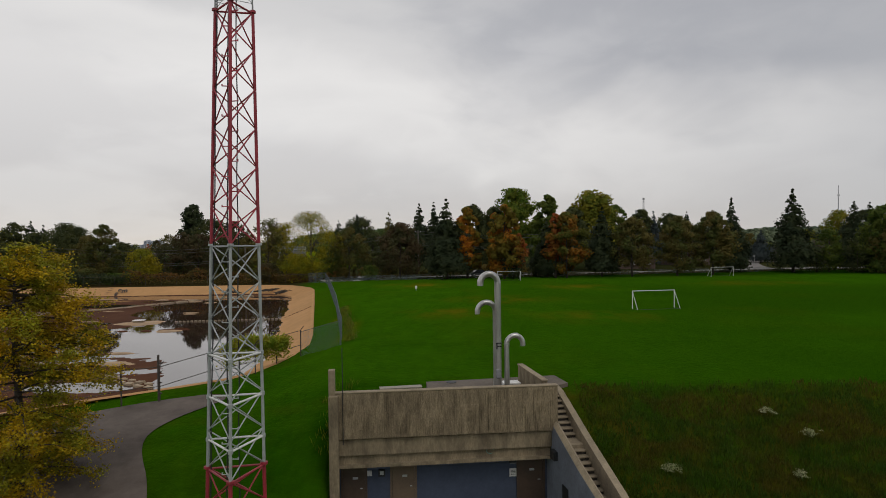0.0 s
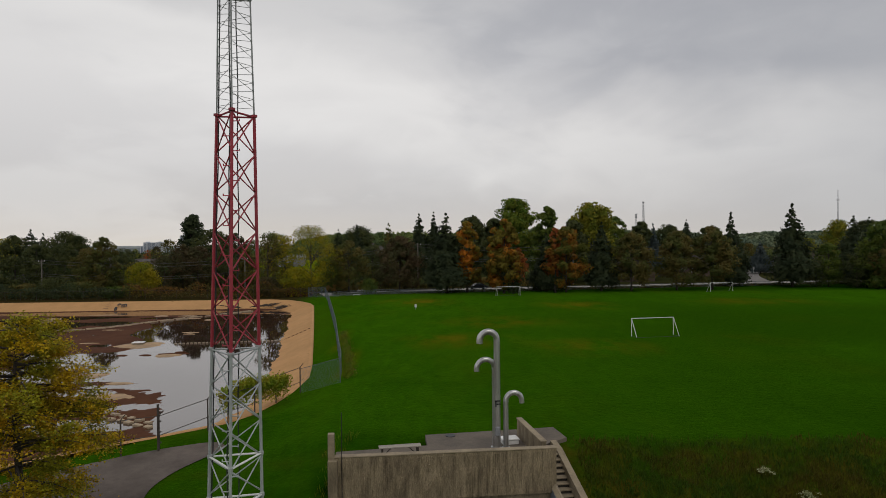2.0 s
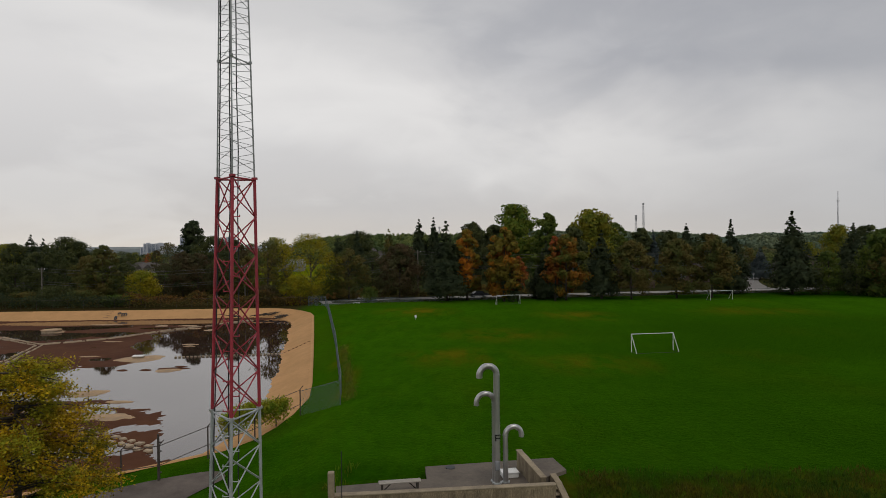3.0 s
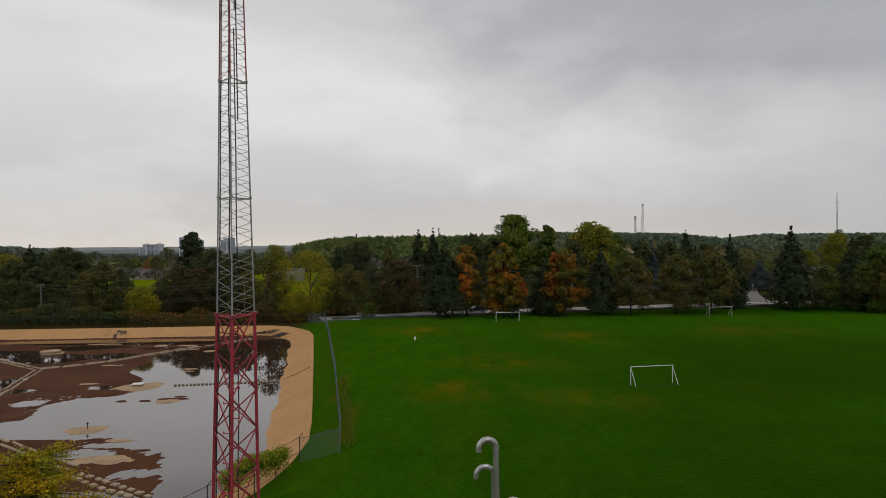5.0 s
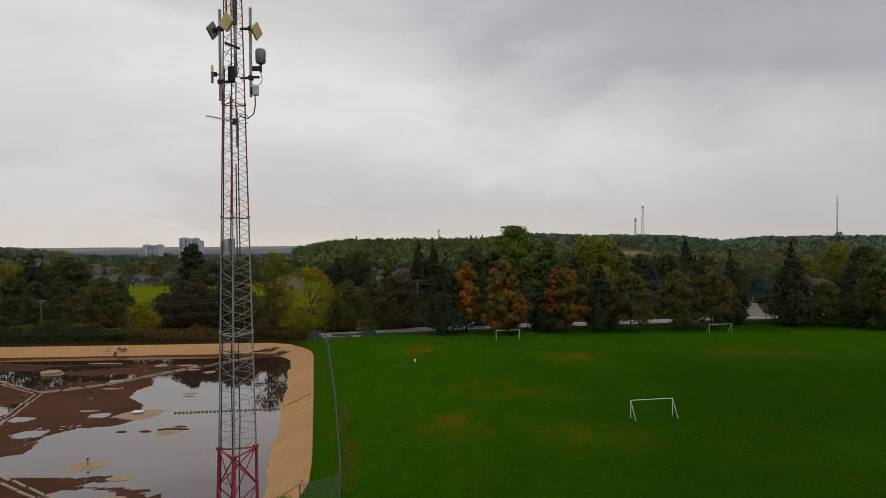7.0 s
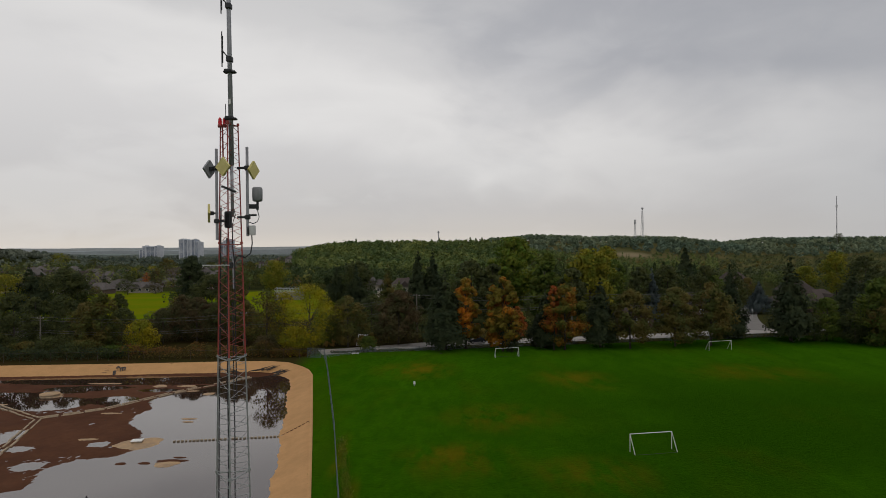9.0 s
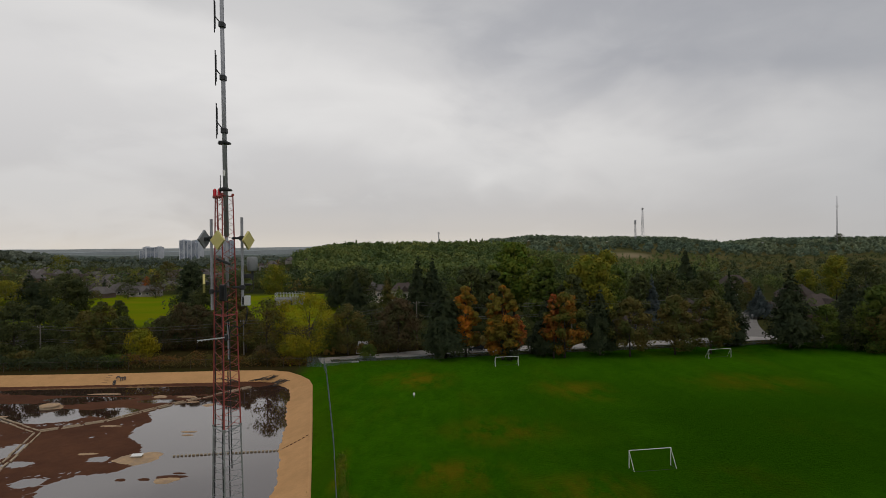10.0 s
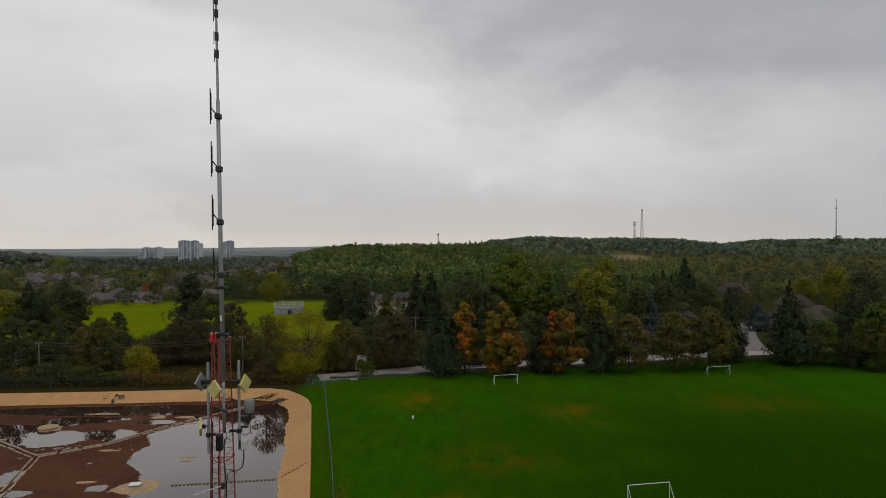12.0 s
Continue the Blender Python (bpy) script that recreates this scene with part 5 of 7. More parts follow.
    for x in (-0.06, 0.06):
        l = part("lamp", Shape().tube((x, 0, -0.08), (x, 0, 0.08), 0.052, 0.046, 14), RED_LAMP, lamp, "red glass lamp")
        part("collar", Shape().tube((x, 0, -0.12), (x, 0, -0.07), 0.06, n=14), ORANGE_RED, l)
        part("dome", Shape().tube((x, 0, 0.08), (x, 0, 0.12), 0.044, 0.02, 14), RED_LAMP, l)
    y = thing("yagi_antenna", "pale aluminium yagi antenna on the tower", "antenna", pose(-5.30, 16.05, 22.5, 0, 0, -126))
    part("boom", Shape().tube((-0.08, 0, 0), (0.80, 0, 0.02), 0.014), PALE_PLASTIC, y)
    for i in range(7):
        x = 0.14 + 0.105 * i
        part("element", Shape().tube((x, -0.05, -0.03), (x, 0.05, 0.03), 0.005), PALE_PLASTIC, y)
    part("clamp", Shape().box((-0.02, 0, 0), (0.1, 0.1, 0.16), bevel=0.02), DARK, y)


tower_head()

# ---- the playing field ----


def goal(width, height, depth):
    g = thing("soccer_goal", "white steel soccer goal frame without a net", "soccer goal", group="soccer goals")
    r = 0.04
    for x in (-width / 2, width / 2):
        part("post", Shape().tube((x, 0, 0), (x, 0, height), r, n=10), WHITE, g)
        part("rear_stay", Shape().tube((x, 0, height), (x, depth, 0.03), r * 0.75, n=8), WHITE, g)
        part("ground_rail", Shape().tube((x, 0, 0.02), (x, depth, 0.02), r * 0.4, n=8), DARK, g)
    part("crossbar", Shape().tube((-width / 2 - r, 0, height), (width / 2 + r, 0, height), r, n=10), WHITE, g)
    part("rear_rail", Shape().tube((-width / 2, depth, 0.03), (width / 2, depth, 0.02), r * 0.4, n=8), DARK, g)
    return g


first = goal(4.95, 1.95, -1.2)
first.matrix_basis = pose(22.9, 69.4, float(land(22.9, 69.4)), 0, 0, 10)
copy_thing(first, pose(13.3, 130.7, float(land(13.3, 130.7)), 0, 0, 190) @ pose(0, 0, 0))
third = goal(5.6, 2.0, 1.3)
third.matrix_basis = pose(60.6, 138.0, float(land(60.6, 138.0)), 0, 0, 14)

bin_thing = thing("field_marker", "small white marker box on a short post", "marker", pose(-4.7, 103.3, float(land(-4.7, 103.3))))
part("post", Shape().tube((0, 0, 0), (0, 0, 0.5), 0.04), GALV, bin_thing)
part("box", Shape().box((0, 0, 0.55), (0.32, 0.26, 0.45), bevel=0.03), WHITE, bin_thing)
flat = thing("low_board", "low pale board lying at the field's edge", "board", pose(-18.9, 136.0, float(land(-18.9, 136.0)), 0, 0, 5))
part("board", Shape().box((0, 0, 0.22), (1.6, 0.4, 0.08), bevel=0.01), WHITE, flat)
for x in (-0.6, 0.6):
    part("leg", Shape().box((x, 0, 0.1), (0.1, 0.3, 0.2)), GALV, flat)

# ---- fences ----


RUSTY = material("dull_rusty_steel", (0.10, 0.085, 0.075), 0.7, metal=0.3, second=(0.07, 0.055, 0.045), scale=3, vary=0.3)


def wire_panel(a, b, height, mat, name="wire_mesh"):
    """A stretch of woven wire between two ground points, as a thin sheet with woven openings."""
    a, b = Vector(a), Vector(b)
    me = bpy.data.meshes.new(name)
    up = Vector((0, 0, height))
    me.from_pydata([a, b, b + up, a + up], [], [(0, 1, 2, 3)])
    uv = me.uv_layers.new(name="UVMap")
    for i, c in enumerate([(0, 0), ((b - a).length, 0), ((b - a).length, height), (0, height)]):
        uv.data[i].uv = c
    me.materials.append(mat)
    return me


def fence(name, line, spacing, height, label, arms=False, rails=(1.0,), mesh=True, post_r=0.035, metal=None):
    metal = metal or FENCE_STEEL
    f = thing(name, label, "fence")
    pts = []
    for a, b in zip(line, line[1:]):
        a, b = Vector(a), Vector(b)
        n = max(1, round((b - a).length / spacing))
        pts += [a.lerp(b, k / n) for k in range(n)]
    pts.append(Vector(line[-1]))
    base = [Vector((p.x, p.y, float(land(p.x, p.y)) - 0.02)) for p in pts]
    for p in base:
        post = part("post", Shape().tube(p, p + Vector((0, 0, height)), post_r, n=8), metal, f)
        if arms:
            part("arm", Shape().tube(p + Vector((0, 0, height)), p + Vector((0.22, 0.1, height + 0.28)), post_r * 0.6), metal, post)
    for a, b in zip(base, base[1:]):
        for h in rails:
            part("rail", Shape().tube(a + Vector((0, 0, height * h - 0.03)), b + Vector((0, 0, height * h - 0.03)), 0.022), metal, f)
        if mesh:
            part("wire_mesh", wire_panel(a, b, height - 0.05, FENCE_WIRE), FENCE_WIRE, f)
    return f


fence("side_fence", [(-11.0, 47.8), (-7.9, 47.5), (-8.5, 51.6), (-10.3, 61.0), (-13.3, 77.0), (-18.4, 102.0), (-22.6, 122.3), (-24.6, 130.5)], 3.0, 1.9, "grey chain-link fence between field and basin")
fence("near_fence", [(-11.0, 47.8), (-12.1, 45.0), (-12.6, 41.6), (-14.4, 38.1), (-16.1, 35.3), (-17.9, 34.6), (-23, 30.2), (-34, 23)], 3.4, 2.0, "rusty chain-link fence with barbed-wire arms along the basin", arms=True, rails=(1.0, 0.45), mesh=False, post_r=0.045, metal=RUSTY)
fence("field_fence", [(-24.6, 131.5), (-18, 137.8), (-2, 140.5), (20, 145.5), (45, 150), (80, 156), (98, 158)], 3.5, 1.1, "low grey chain-link fence along the road", rails=(1.0, 0.5))
fence("far_fence", [(-26.6, 131.5), (-40, 132.2), (-62, 130.8), (-90, 129.2), (-125, 127)], 3.2, 1.9, "grey chain-link fence behind the basin", post_r=0.03, mesh=False, metal=RUSTY)
fence("gate", [(-24.6, 131.0), (-25.6, 131.8), (-28.4, 132.0)], 1.6, 2.1, "chain-link gate at the basin's far corner", rails=(1.0, 0.5))
big_post = thing("gate_post", "thick galvanised gate post with hinges", "post", pose(-16.1, 35.2, float(land(-16.1, 35.2))))
part("tube", Shape().tube((0, 0, 0), (0, 0, 2.65), 0.065, n=12), RUSTY, big_post)
for z in (0.5, 1.1, 1.7, 2.2):
    part("hinge", Shape().box((0.12, 0, z), (0.12, 0.07, 0.07), bevel=0.01), RUSTY, big_post)

# ---- trees ----


def leaf_quads(rng, centre, size, out=None, flat=0.35):
    """Leaf clumps: small bent quads at the given points, turned at random but for a lean outwards."""
    n = len(centre)
    nrm = rng.normal(size=(n, 3))
    nrm[:, 2] = np.abs(nrm[:, 2]) + flat
    if out is not None:
        nrm = nrm + out * 2.0
    nrm /= np.linalg.norm(nrm, axis=1, keepdims=True)
    t = np.cross(nrm, rng.normal(size=(n, 3)))
    t /= np.linalg.norm(t, axis=1, keepdims=True) + 1e-9
    b = np.cross(nrm, t)
    s = (size * rng.uniform(0.55, 1.35, n))[:, None]
    w = s * rng.uniform(0.5, 0.9, n)[:, None]
    lift = nrm * s * rng.uniform(-0.25, 0.25, n)[:, None]
    return np.stack([centre - t * s * 0.5, centre - b * w * 0.5 + lift, centre + t * s * 0.5, centre + b * w * 0.5 - lift], 1)


def broadleaf(rng, h, w, leaves, size, lift=0.12, sparse=0.0, shape=1.0, egg=False):
    """Crown points of a broad-leaved tree: lumps of leaves on a rounded crown with gaps; and the lumps themselves."""
    lumps = []
    z0 = h * lift
    n = 96
    for k in range(n):
        t = rng.uniform(0, 1) ** 0.85
        z = z0 + (h - z0) * (0.02 + 0.93 * t)
        reach = w * (math.sin(math.pi * min(1, (0.10 + 0.86 * t)) ** shape) ** 0.62)
        if egg:
            reach = 1.9 * w * (t + 0.05) ** 0.36 * (1.02 - t) ** 0.62
        a, r = rng.uniform(0, 6.283), reach * rng.uniform(0.10, 0.86) ** 0.6
        lumps.append((math.cos(a) * r, math.sin(a) * r, z, w * rng.uniform(0.19, 0.35) * (1.15 - 0.6 * t if egg else 1)))
    lumps.append((0, 0, h * 0.95, w * (0.16 if egg else 0.28)))
    per = leaves // len(lumps)
    pts, outs = [], []
    for x, y, z, r in lumps:
        m = int(per * (1 - sparse * rng.uniform(0, 1)))
        d = rng.normal(size=(m, 3))
        d /= np.linalg.norm(d, axis=1, keepdims=True)
        q = d * (r * rng.uniform(0.35, 1.05, m) ** 0.5)[:, None] * np.array([1, 1, 0.78])
        q = q + rng.normal(size=(m, 3)) * r * 0.08
        pts.append(q + np.array([x, y, z]))
        outs.append(d)
    pts, outs = np.concatenate(pts), np.concatenate(outs)
    keep = (pts[:, 2] > z0 * 0.5) & (pts[:, 2] < h)
    pts, outs = pts[keep], outs[keep]
    whole = (pts - np.array([0, 0, h * (0.4 + 0.3 * lift)])) / np.array([w, w, h * 0.5])
    return (leaf_quads(rng, pts, size, outs), crown_normals(rng, outs, whole)), lumps


def conifer(rng, h, w, size, lift=0.04, ragged=0.25, tiers=34, droop=0.28):
    """Crown of a conifer: uneven drooping boughs that shorten towards the tip, some long, some missing, round a dark heart."""
    pts, outs = [], []
    n = int(tiers * 11)
    lobes = rng.uniform(0, 6.28, 4)
    for k in range(n):
        t = 1 - (1 - rng.uniform(0, 1)) ** 0.62
        t = min(0.985, max(0, (math.floor(t * tiers * 0.5) + 0.5 + rng.normal() * 0.24) / (tiers * 0.5)))
        a = rng.uniform(0, 6.283)
        uneven = 1 + ragged * (0.45 * math.sin(2 * a + 7 * t + lobes[0]) + 0.4 * math.sin(23 * t + lobes[1] + a) + 0.3 * math.sin(47 * t + lobes[2] - 2 * a))
        L = 1.15 * w * (1 - t) ** 1.05 * min(1, 0.62 + t * 3.2) * uneven * rng.uniform(0.68, 1.14) + 0.10
        zb = h * (lift + (1 - lift) * t)
        m = max(7, int(L / size * 5.4))
        s = rng.uniform(0.1, 1.0, m) ** 0.8
        side = rng.normal(size=m) * 0.20 * L * (1.2 - s)
        x = math.cos(a) * L * s - math.sin(a) * side
        y = math.sin(a) * L * s + math.cos(a) * side
        dr = droop * rng.uniform(0.5, 1.5)
        zz = zb - dr * L * s ** 1.4 + 0.12 * L * s ** 3 + rng.normal(size=m) * 0.09 * (L + 0.4)
        pts.append(np.stack([x, y, zz], -1))
        outs.append(np.stack([np.cos(a) * np.ones(m) * 0.6, np.sin(a) * np.ones(m) * 0.6, np.ones(m) * 0.3], -1))
    pts, outs = np.concatenate(pts), np.concatenate(outs)
    pts[:, 2] = np.clip(pts[:, 2], 0.15, h)
    whole = np.stack([pts[:, 0] / w, pts[:, 1] / w, np.zeros(len(pts))], -1)
    return leaf_quads(rng, pts, size * 1.1, outs, flat=0.3), crown_normals(rng, outs, whole, 0.2, 0.16)


def trunk_shape(rng, h, r, lumps, limbs=7, share=0.9):
    s = Shape()
    lean = rng.uniform(-0.02, 0.02, 2)
    pts = [(lean[0] * z, lean[1] * z, z) for z in np.linspace(-0.15, h * share, 7)]
    s.sweep(pts, [r * (1.25 if i == 0 else 1 - 0.86 * i / 6) for i in range(7)], 7)
    for k in range(limbs):
        x, y, z, _ = lumps[rng.integers(len(lumps))]
        z1 = min(z * 0.62, h * 0.55)
        a = Vector((lean[0] * z1, lean[1] * z1, z1))
        b = Vector((x, y, z)) * 1.0
        mid = a.lerp(b, 0.5) + Vector((0, 0, h * 0.02))
        s.sweep([a, mid, b], [r * 0.38, r * 0.22, r * 0.06], 5)
    return s


def tree(name, x, y, h, w, leaf, seed, label, kind="broad", leaves=5600, size=None, lift=0.12, sparse=0.0, limbs=7, shape=1.0, z=None, trunk=None, category="tree", **more):
    rng = np.random.default_rng(seed)
    t = thing(name, label, category, pose(x, y, float(land(x, y)) if z is None else z, 0, 0, rng.uniform(0, 360)))
    if kind == "broad":
        quads, lumps = broadleaf(rng, h, w, int(leaves * (1.9 if name == "maple_tree" else 1.3)), size or max(0.28, h * 0.031), lift, sparse, shape, name in ("maple_tree", "ash_tree") and leaf not in (LEAF_BRIGHT, LEAF_YELLOW, LEAF_OLIVE))
    else:
        quads, lumps = conifer(rng, h, w, size or max(0.32, h * 0.027), lift, **more), [(0, 0, h * 0.6, 1)]
        limbs = 0
    part("trunk", trunk_shape(rng, h, trunk or h * 0.016, lumps, limbs), BARK, t, smooth=True)
    part("crown", quads_mesh("crown", quads[0], leaf, quads[1]), leaf, t)
    return t


CAM_X, CAM_Y, CAM_Z, SCALE = 0.38, -0.04, 28.66, 1120.0


def place(px, top, dist):
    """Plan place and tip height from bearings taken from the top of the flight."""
    return CAM_X + (px - 784) / SCALE * dist, CAM_Y + dist, CAM_Z - (top - 430.6 + (px - 784) * 0.006) / SCALE * dist


def row_tree(name, px, top, dist, half, leaf, seed, label, kind="broad", **more):
    x, y, zt = place(px, top, dist)
    g = float(land(x, y))
    return tree(name, x, y, zt - g, half / SCALE * dist, leaf, seed, label, kind, **more)


B, K = "broad", "conifer"
maple, spruce, pine, ash = "maple_tree", "spruce_tree", "pine_tree", "ash_tree"
ROW = [
    # along the far edge of the field
    (ash, 612, 566, 145, 40, LEAF_BROWN, "brown-green broad-leaved tree with a leaning crown", B, {}),
    ("shrub", 648, 640, 140, 18, LEAF_GREEN, "small green shrub by the road fence", B, {"leaves": 1800, "lift": 0.02}),
    (maple, 702, 556, 148, 46, LEAF_MAROON, "dense dark maroon maple beside the road", B, {"lift": 0.08, "leaves": 6900}),
    (spruce, 785, 520, 141, 46, NEEDLES, "broad dark spruce at the field's edge", K, {}),
    (maple, 822, 533, 142, 27, LEAF_ORANGE, "maple turned bright orange", B, {"lift": 0.10, "shape": 0.9}),
    (maple, 887, 534, 138.5, 34, LEAF_ORANGE, "maple with orange top and green skirts", B, {"lift": 0.10, "shape": 0.95, "leaves": 6600}),
    ("shrub", 903, 612, 137.5, 22, NEEDLES, "dark rounded evergreen shrub behind the goal", B, {"leaves": 2400, "lift": 0.01}),
    (spruce, 962, 556, 143, 34, NEEDLES, "dark spruce between two maples", K, {"lift": 0.1}),
    (maple, 997, 546, 140, 37, LEAF_MIXED, "half-turned maple, green below and reddish above", B, {"lift": 0.10, "leaves": 6600}),
    (spruce, 1060, 536, 143, 38, NEEDLES, "narrow dark spruce beside the road", K, {"lift": 0.12}),
    (maple, 1113, 556, 141, 40, LEAF_BROWN, "brownish maple with an even crown", B, {"lift": 0.13, "shape": 0.85}),
    (maple, 1193, 552, 143, 40, LEAF_BROWN, "dull brown maple of the roadside row", B, {"lift": 0.13, "shape": 0.85}),
    (maple, 1256, 542, 144, 40, LEAF_BROWN, "dark olive maple with a pointed crown", B, {"lift": 0.12, "shape": 0.8}),
    (spruce, 1290, 508, 155, 32, NEEDLES, "tall narrow dark spruce", K, {"lift": 0.08}),
    (spruce, 1398, 497, 151, 44, NEEDLES, "very large dark spruce with ragged boughs", K, {"ragged": 0.4, "tiers": 30}),
    (ash, 1462, 568, 150, 30, LEAF_GREEN, "green broad-leaved tree between spruces", B, {"lift": 0.05}),
    (spruce, 1506, 513, 158, 40, NEEDLES, "dark pointed spruce at the field's corner", K, {"ragged": 0.35}),
    (spruce, 1534, 521, 150, 38, NEEDLES, "dark spruce standing in a dense group", K, {"ragged": 0.35}),
    (ash, 1560, 534, 143, 44, LEAF_GREEN, "leafy green tree at the field's corner", B, {"lift": 0.03, "leaves": 6900}),
    (ash, 1585, 545, 140, 44, LEAF_BROWN, "olive broad-leaved tree at the field's corner", B, {"lift": 0.03}),
    ("shrub", 1512, 590, 146, 34, LEAF_DARK, "dark bushy undergrowth at the field's corner", B, {"leaves": 3300, "lift": 0.01}),
    ("shrub", 1440, 600, 150, 24, LEAF_DARK, "low dark bush at the field's edge", B, {"leaves": 2400, "lift": 0.01}),
    ("oak_tree", 1484, 417, 1540, 11, LEAF_DARK, "large lone tree beside the slim far mast", B, {"leaves": 2600}),
    # behind the basin
    (pine, 50, 495, 225, 42, NEEDLES, "dark ragged pine behind the basin", K, {"ragged": 0.5, "tiers": 22}),
    (pine, 72, 503, 222, 26, NEEDLES, "dark pine with a broken top", K, {"ragged": 0.5, "tiers": 22}),
    (pine, 112, 503, 216, 38, LEAF_DARK, "broad dark pine with rounded layers", B, {"lift": 0.06, "leaves": 6900}),
    (pine, 134, 512, 214, 26, LEAF_DARK, "dense dark pine behind the basin", B, {"lift": 0.06, "leaves": 6300}),
    (ash, 208, 551, 190, 17, LEAF_DARK, "dark broad-leaved tree behind the basin", B, {"lift": 0.05}),
    (ash, 176, 560, 143, 34, LEAF_BROWN, "dull olive tree behind the basin fence", B, {"lift": 0.03}),
    (ash, 8, 513, 221, 36, LEAF_OLIVE, "yellow-green tree at the edge of the wood", B, {"lift": 0.05}),
    (ash, 20, 560, 140, 40, LEAF_DARK, "dark leafy tree behind the basin fence", B, {"lift": 0.03}),
    (ash, 243, 612, 137, 33, LEAF_YELLOW, "small yellow autumn tree behind the basin", B, {"lift": 0.03, "leaves": 4500}),
    (pine, 337, 485, 193, 19, NEEDLES, "tall dark pine with a broad flattened top", B, {"lift": 0.5, "leaves": 3600}),
    (pine, 330, 492, 196, 38, NEEDLES, "tall dark pine with a layered top", K, {"ragged": 0.5, "tiers": 18, "lift": 0.15}),
    (ash, 372, 520, 178, 46, LEAF_DARK, "large dark spreading tree", B, {"lift": 0.05, "leaves": 6900}),
    (ash, 408, 535, 165, 36, LEAF_MAROON, "dark brownish tree with a rounded crown", B, {"lift": 0.05}),
    (ash, 318, 560, 158, 36, LEAF_MAROON, "dark brown thinning tree", B, {"lift": 0.04, "sparse": 0.5}),
    (ash, 285, 585, 153, 30, LEAF_MAROON, "thin bare-limbed brown tree", B, {"lift": 0.04, "sparse": 0.7}),
    ("willow_tree", 468, 556, 140, 36, LEAF_BROWN, "thin willow with bare limbs and few leaves", B, {"lift": 0.04, "sparse": 0.95, "leaves": 3300, "limbs": 16}),
    ("willow_tree", 545, 548, 137, 52, LEAF_YELLOW, "yellow-green willow with drooping foliage", B, {"lift": 0.06, "sparse": 0.6, "leaves": 9000, "limbs": 14, "size": 0.26}),
    ("willow_tree", 500, 560, 143, 34, LEAF_YELLOW, "yellowing willow with see-through crown", B, {"lift": 0.06, "sparse": 0.8, "leaves": 6000, "limbs": 14, "size": 0.26}),
    ("shrub", 522, 625, 136, 34, LEAF_YELLOW, "round yellow-green bush at the basin's corner", B, {"lift": 0.01, "leaves": 3900}),
    ("shrub", 470, 640, 136, 28, LEAF_MAROON, "brown bush on the basin's far edge", B, {"lift": 0.01, "leaves": 2700}),
    ("shrub", 90, 640, 137, 42, LEAF_DARK, "grey-green thicket behind the basin", B, {"lift": 0.01, "leaves": 3900}),
    ("shrub", 140, 648, 136, 34, LEAF_BROWN, "olive thicket behind the basin", B, {"lift": 0.01, "leaves": 3300}),
    ("shrub", 40, 650, 137, 36, LEAF_BROWN, "brownish thicket behind the basin", B, {"lift": 0.01, "leaves": 3300}),
    ("shrub", 195, 658, 135, 26, LEAF_GREEN, "low green bush on the basin's edge", B, {"lift": 0.01, "leaves": 2400}),
    (ash, 58, 566, 150, 36, LEAF_DARK, "dark leafy tree in the wood behind the basin", B, {"lift": 0.03}),
    (ash, 108, 562, 152, 38, LEAF_DARK, "dark tree in the wood behind the basin", B, {"lift": 0.03}),
    (ash, 150, 575, 147, 36, LEAF_BROWN, "olive tree in the wood behind the basin", B, {"lift": 0.03}),
    (ash, 212, 585, 152, 32, LEAF_DARK, "small dark tree behind the basin", B, {"lift": 0.02}),
    (ash, 262, 604, 158, 30, LEAF_MAROON, "low brown tree at the meadow's edge", B, {"lift": 0.02}),
    (ash, 345, 566, 156, 40, LEAF_MAROON, "dark brown tree beside the tall pine", B, {"lift": 0.03}),
    (ash, 392, 560, 158, 40, LEAF_DARK, "dark tree beside the meadow", B, {"lift": 0.03}),
    (ash, 432, 575, 150, 32, LEAF_BROWN, "olive tree behind the basin's corner", B, {"lift": 0.03}),
    (ash, 480, 575, 158, 36, LEAF_BROWN, "thin olive tree behind the basin's corner", B, {"lift": 0.03, "sparse": 0.4}),
    (ash, 575, 590, 150, 30, LEAF_GREEN, "green tree behind the willow", B, {"lift": 0.03}),
    # second row, across the road
    (spruce, 738, 472, 215, 27, NEEDLES, "tall dark spruce across the road", K, {}),
    (spruce, 764, 470, 215, 25, NEEDLES, "tall slim dark spruce across the road", K, {}),
    (spruce, 596, 492, 234, 26, NEEDLES, "dark conifer beside the meadow", K, {"ragged": 0.45, "tiers": 20}),
    (pine, 634, 488, 232, 30, LEAF_DARK, "dark pine with a flat top", B, {"lift": 0.2}),
    (spruce, 628, 497, 205, 26, NEEDLES, "dark ragged conifer beside the meadow", K, {"ragged": 0.45}),
    (spruce, 684, 499, 195, 26, LEAF_BROWN, "brownish conifer across the road", K, {"ragged": 0.45, "tiers": 20}),
    (ash, 655, 560, 160, 32, LEAF_DARK, "dark tree across the road", B, {}),
    (ash, 832, 492, 185, 40, LEAF_DARK, "dark green tree across the road", B, {}),
    (maple, 908, 449, 213, 46, LEAF_BRIGHT, "tall leafy green tree above the row", B, {"leaves": 7800}),
    (maple, 965, 476, 182, 30, LEAF_GREEN, "green tree across the road", B, {}),
    (maple, 1042, 476, 176, 48, LEAF_OLIVE, "large yellow-green tree across the road", B, {"leaves": 7800}),
    (ash, 1085, 490, 190, 30, LEAF_GREEN, "green tree with an uneven crown", B, {"sparse": 0.5}),
    (spruce, 1152, 509, 180, 20, NEEDLES_BLUE, "grey-green spruce across the road", K, {}),
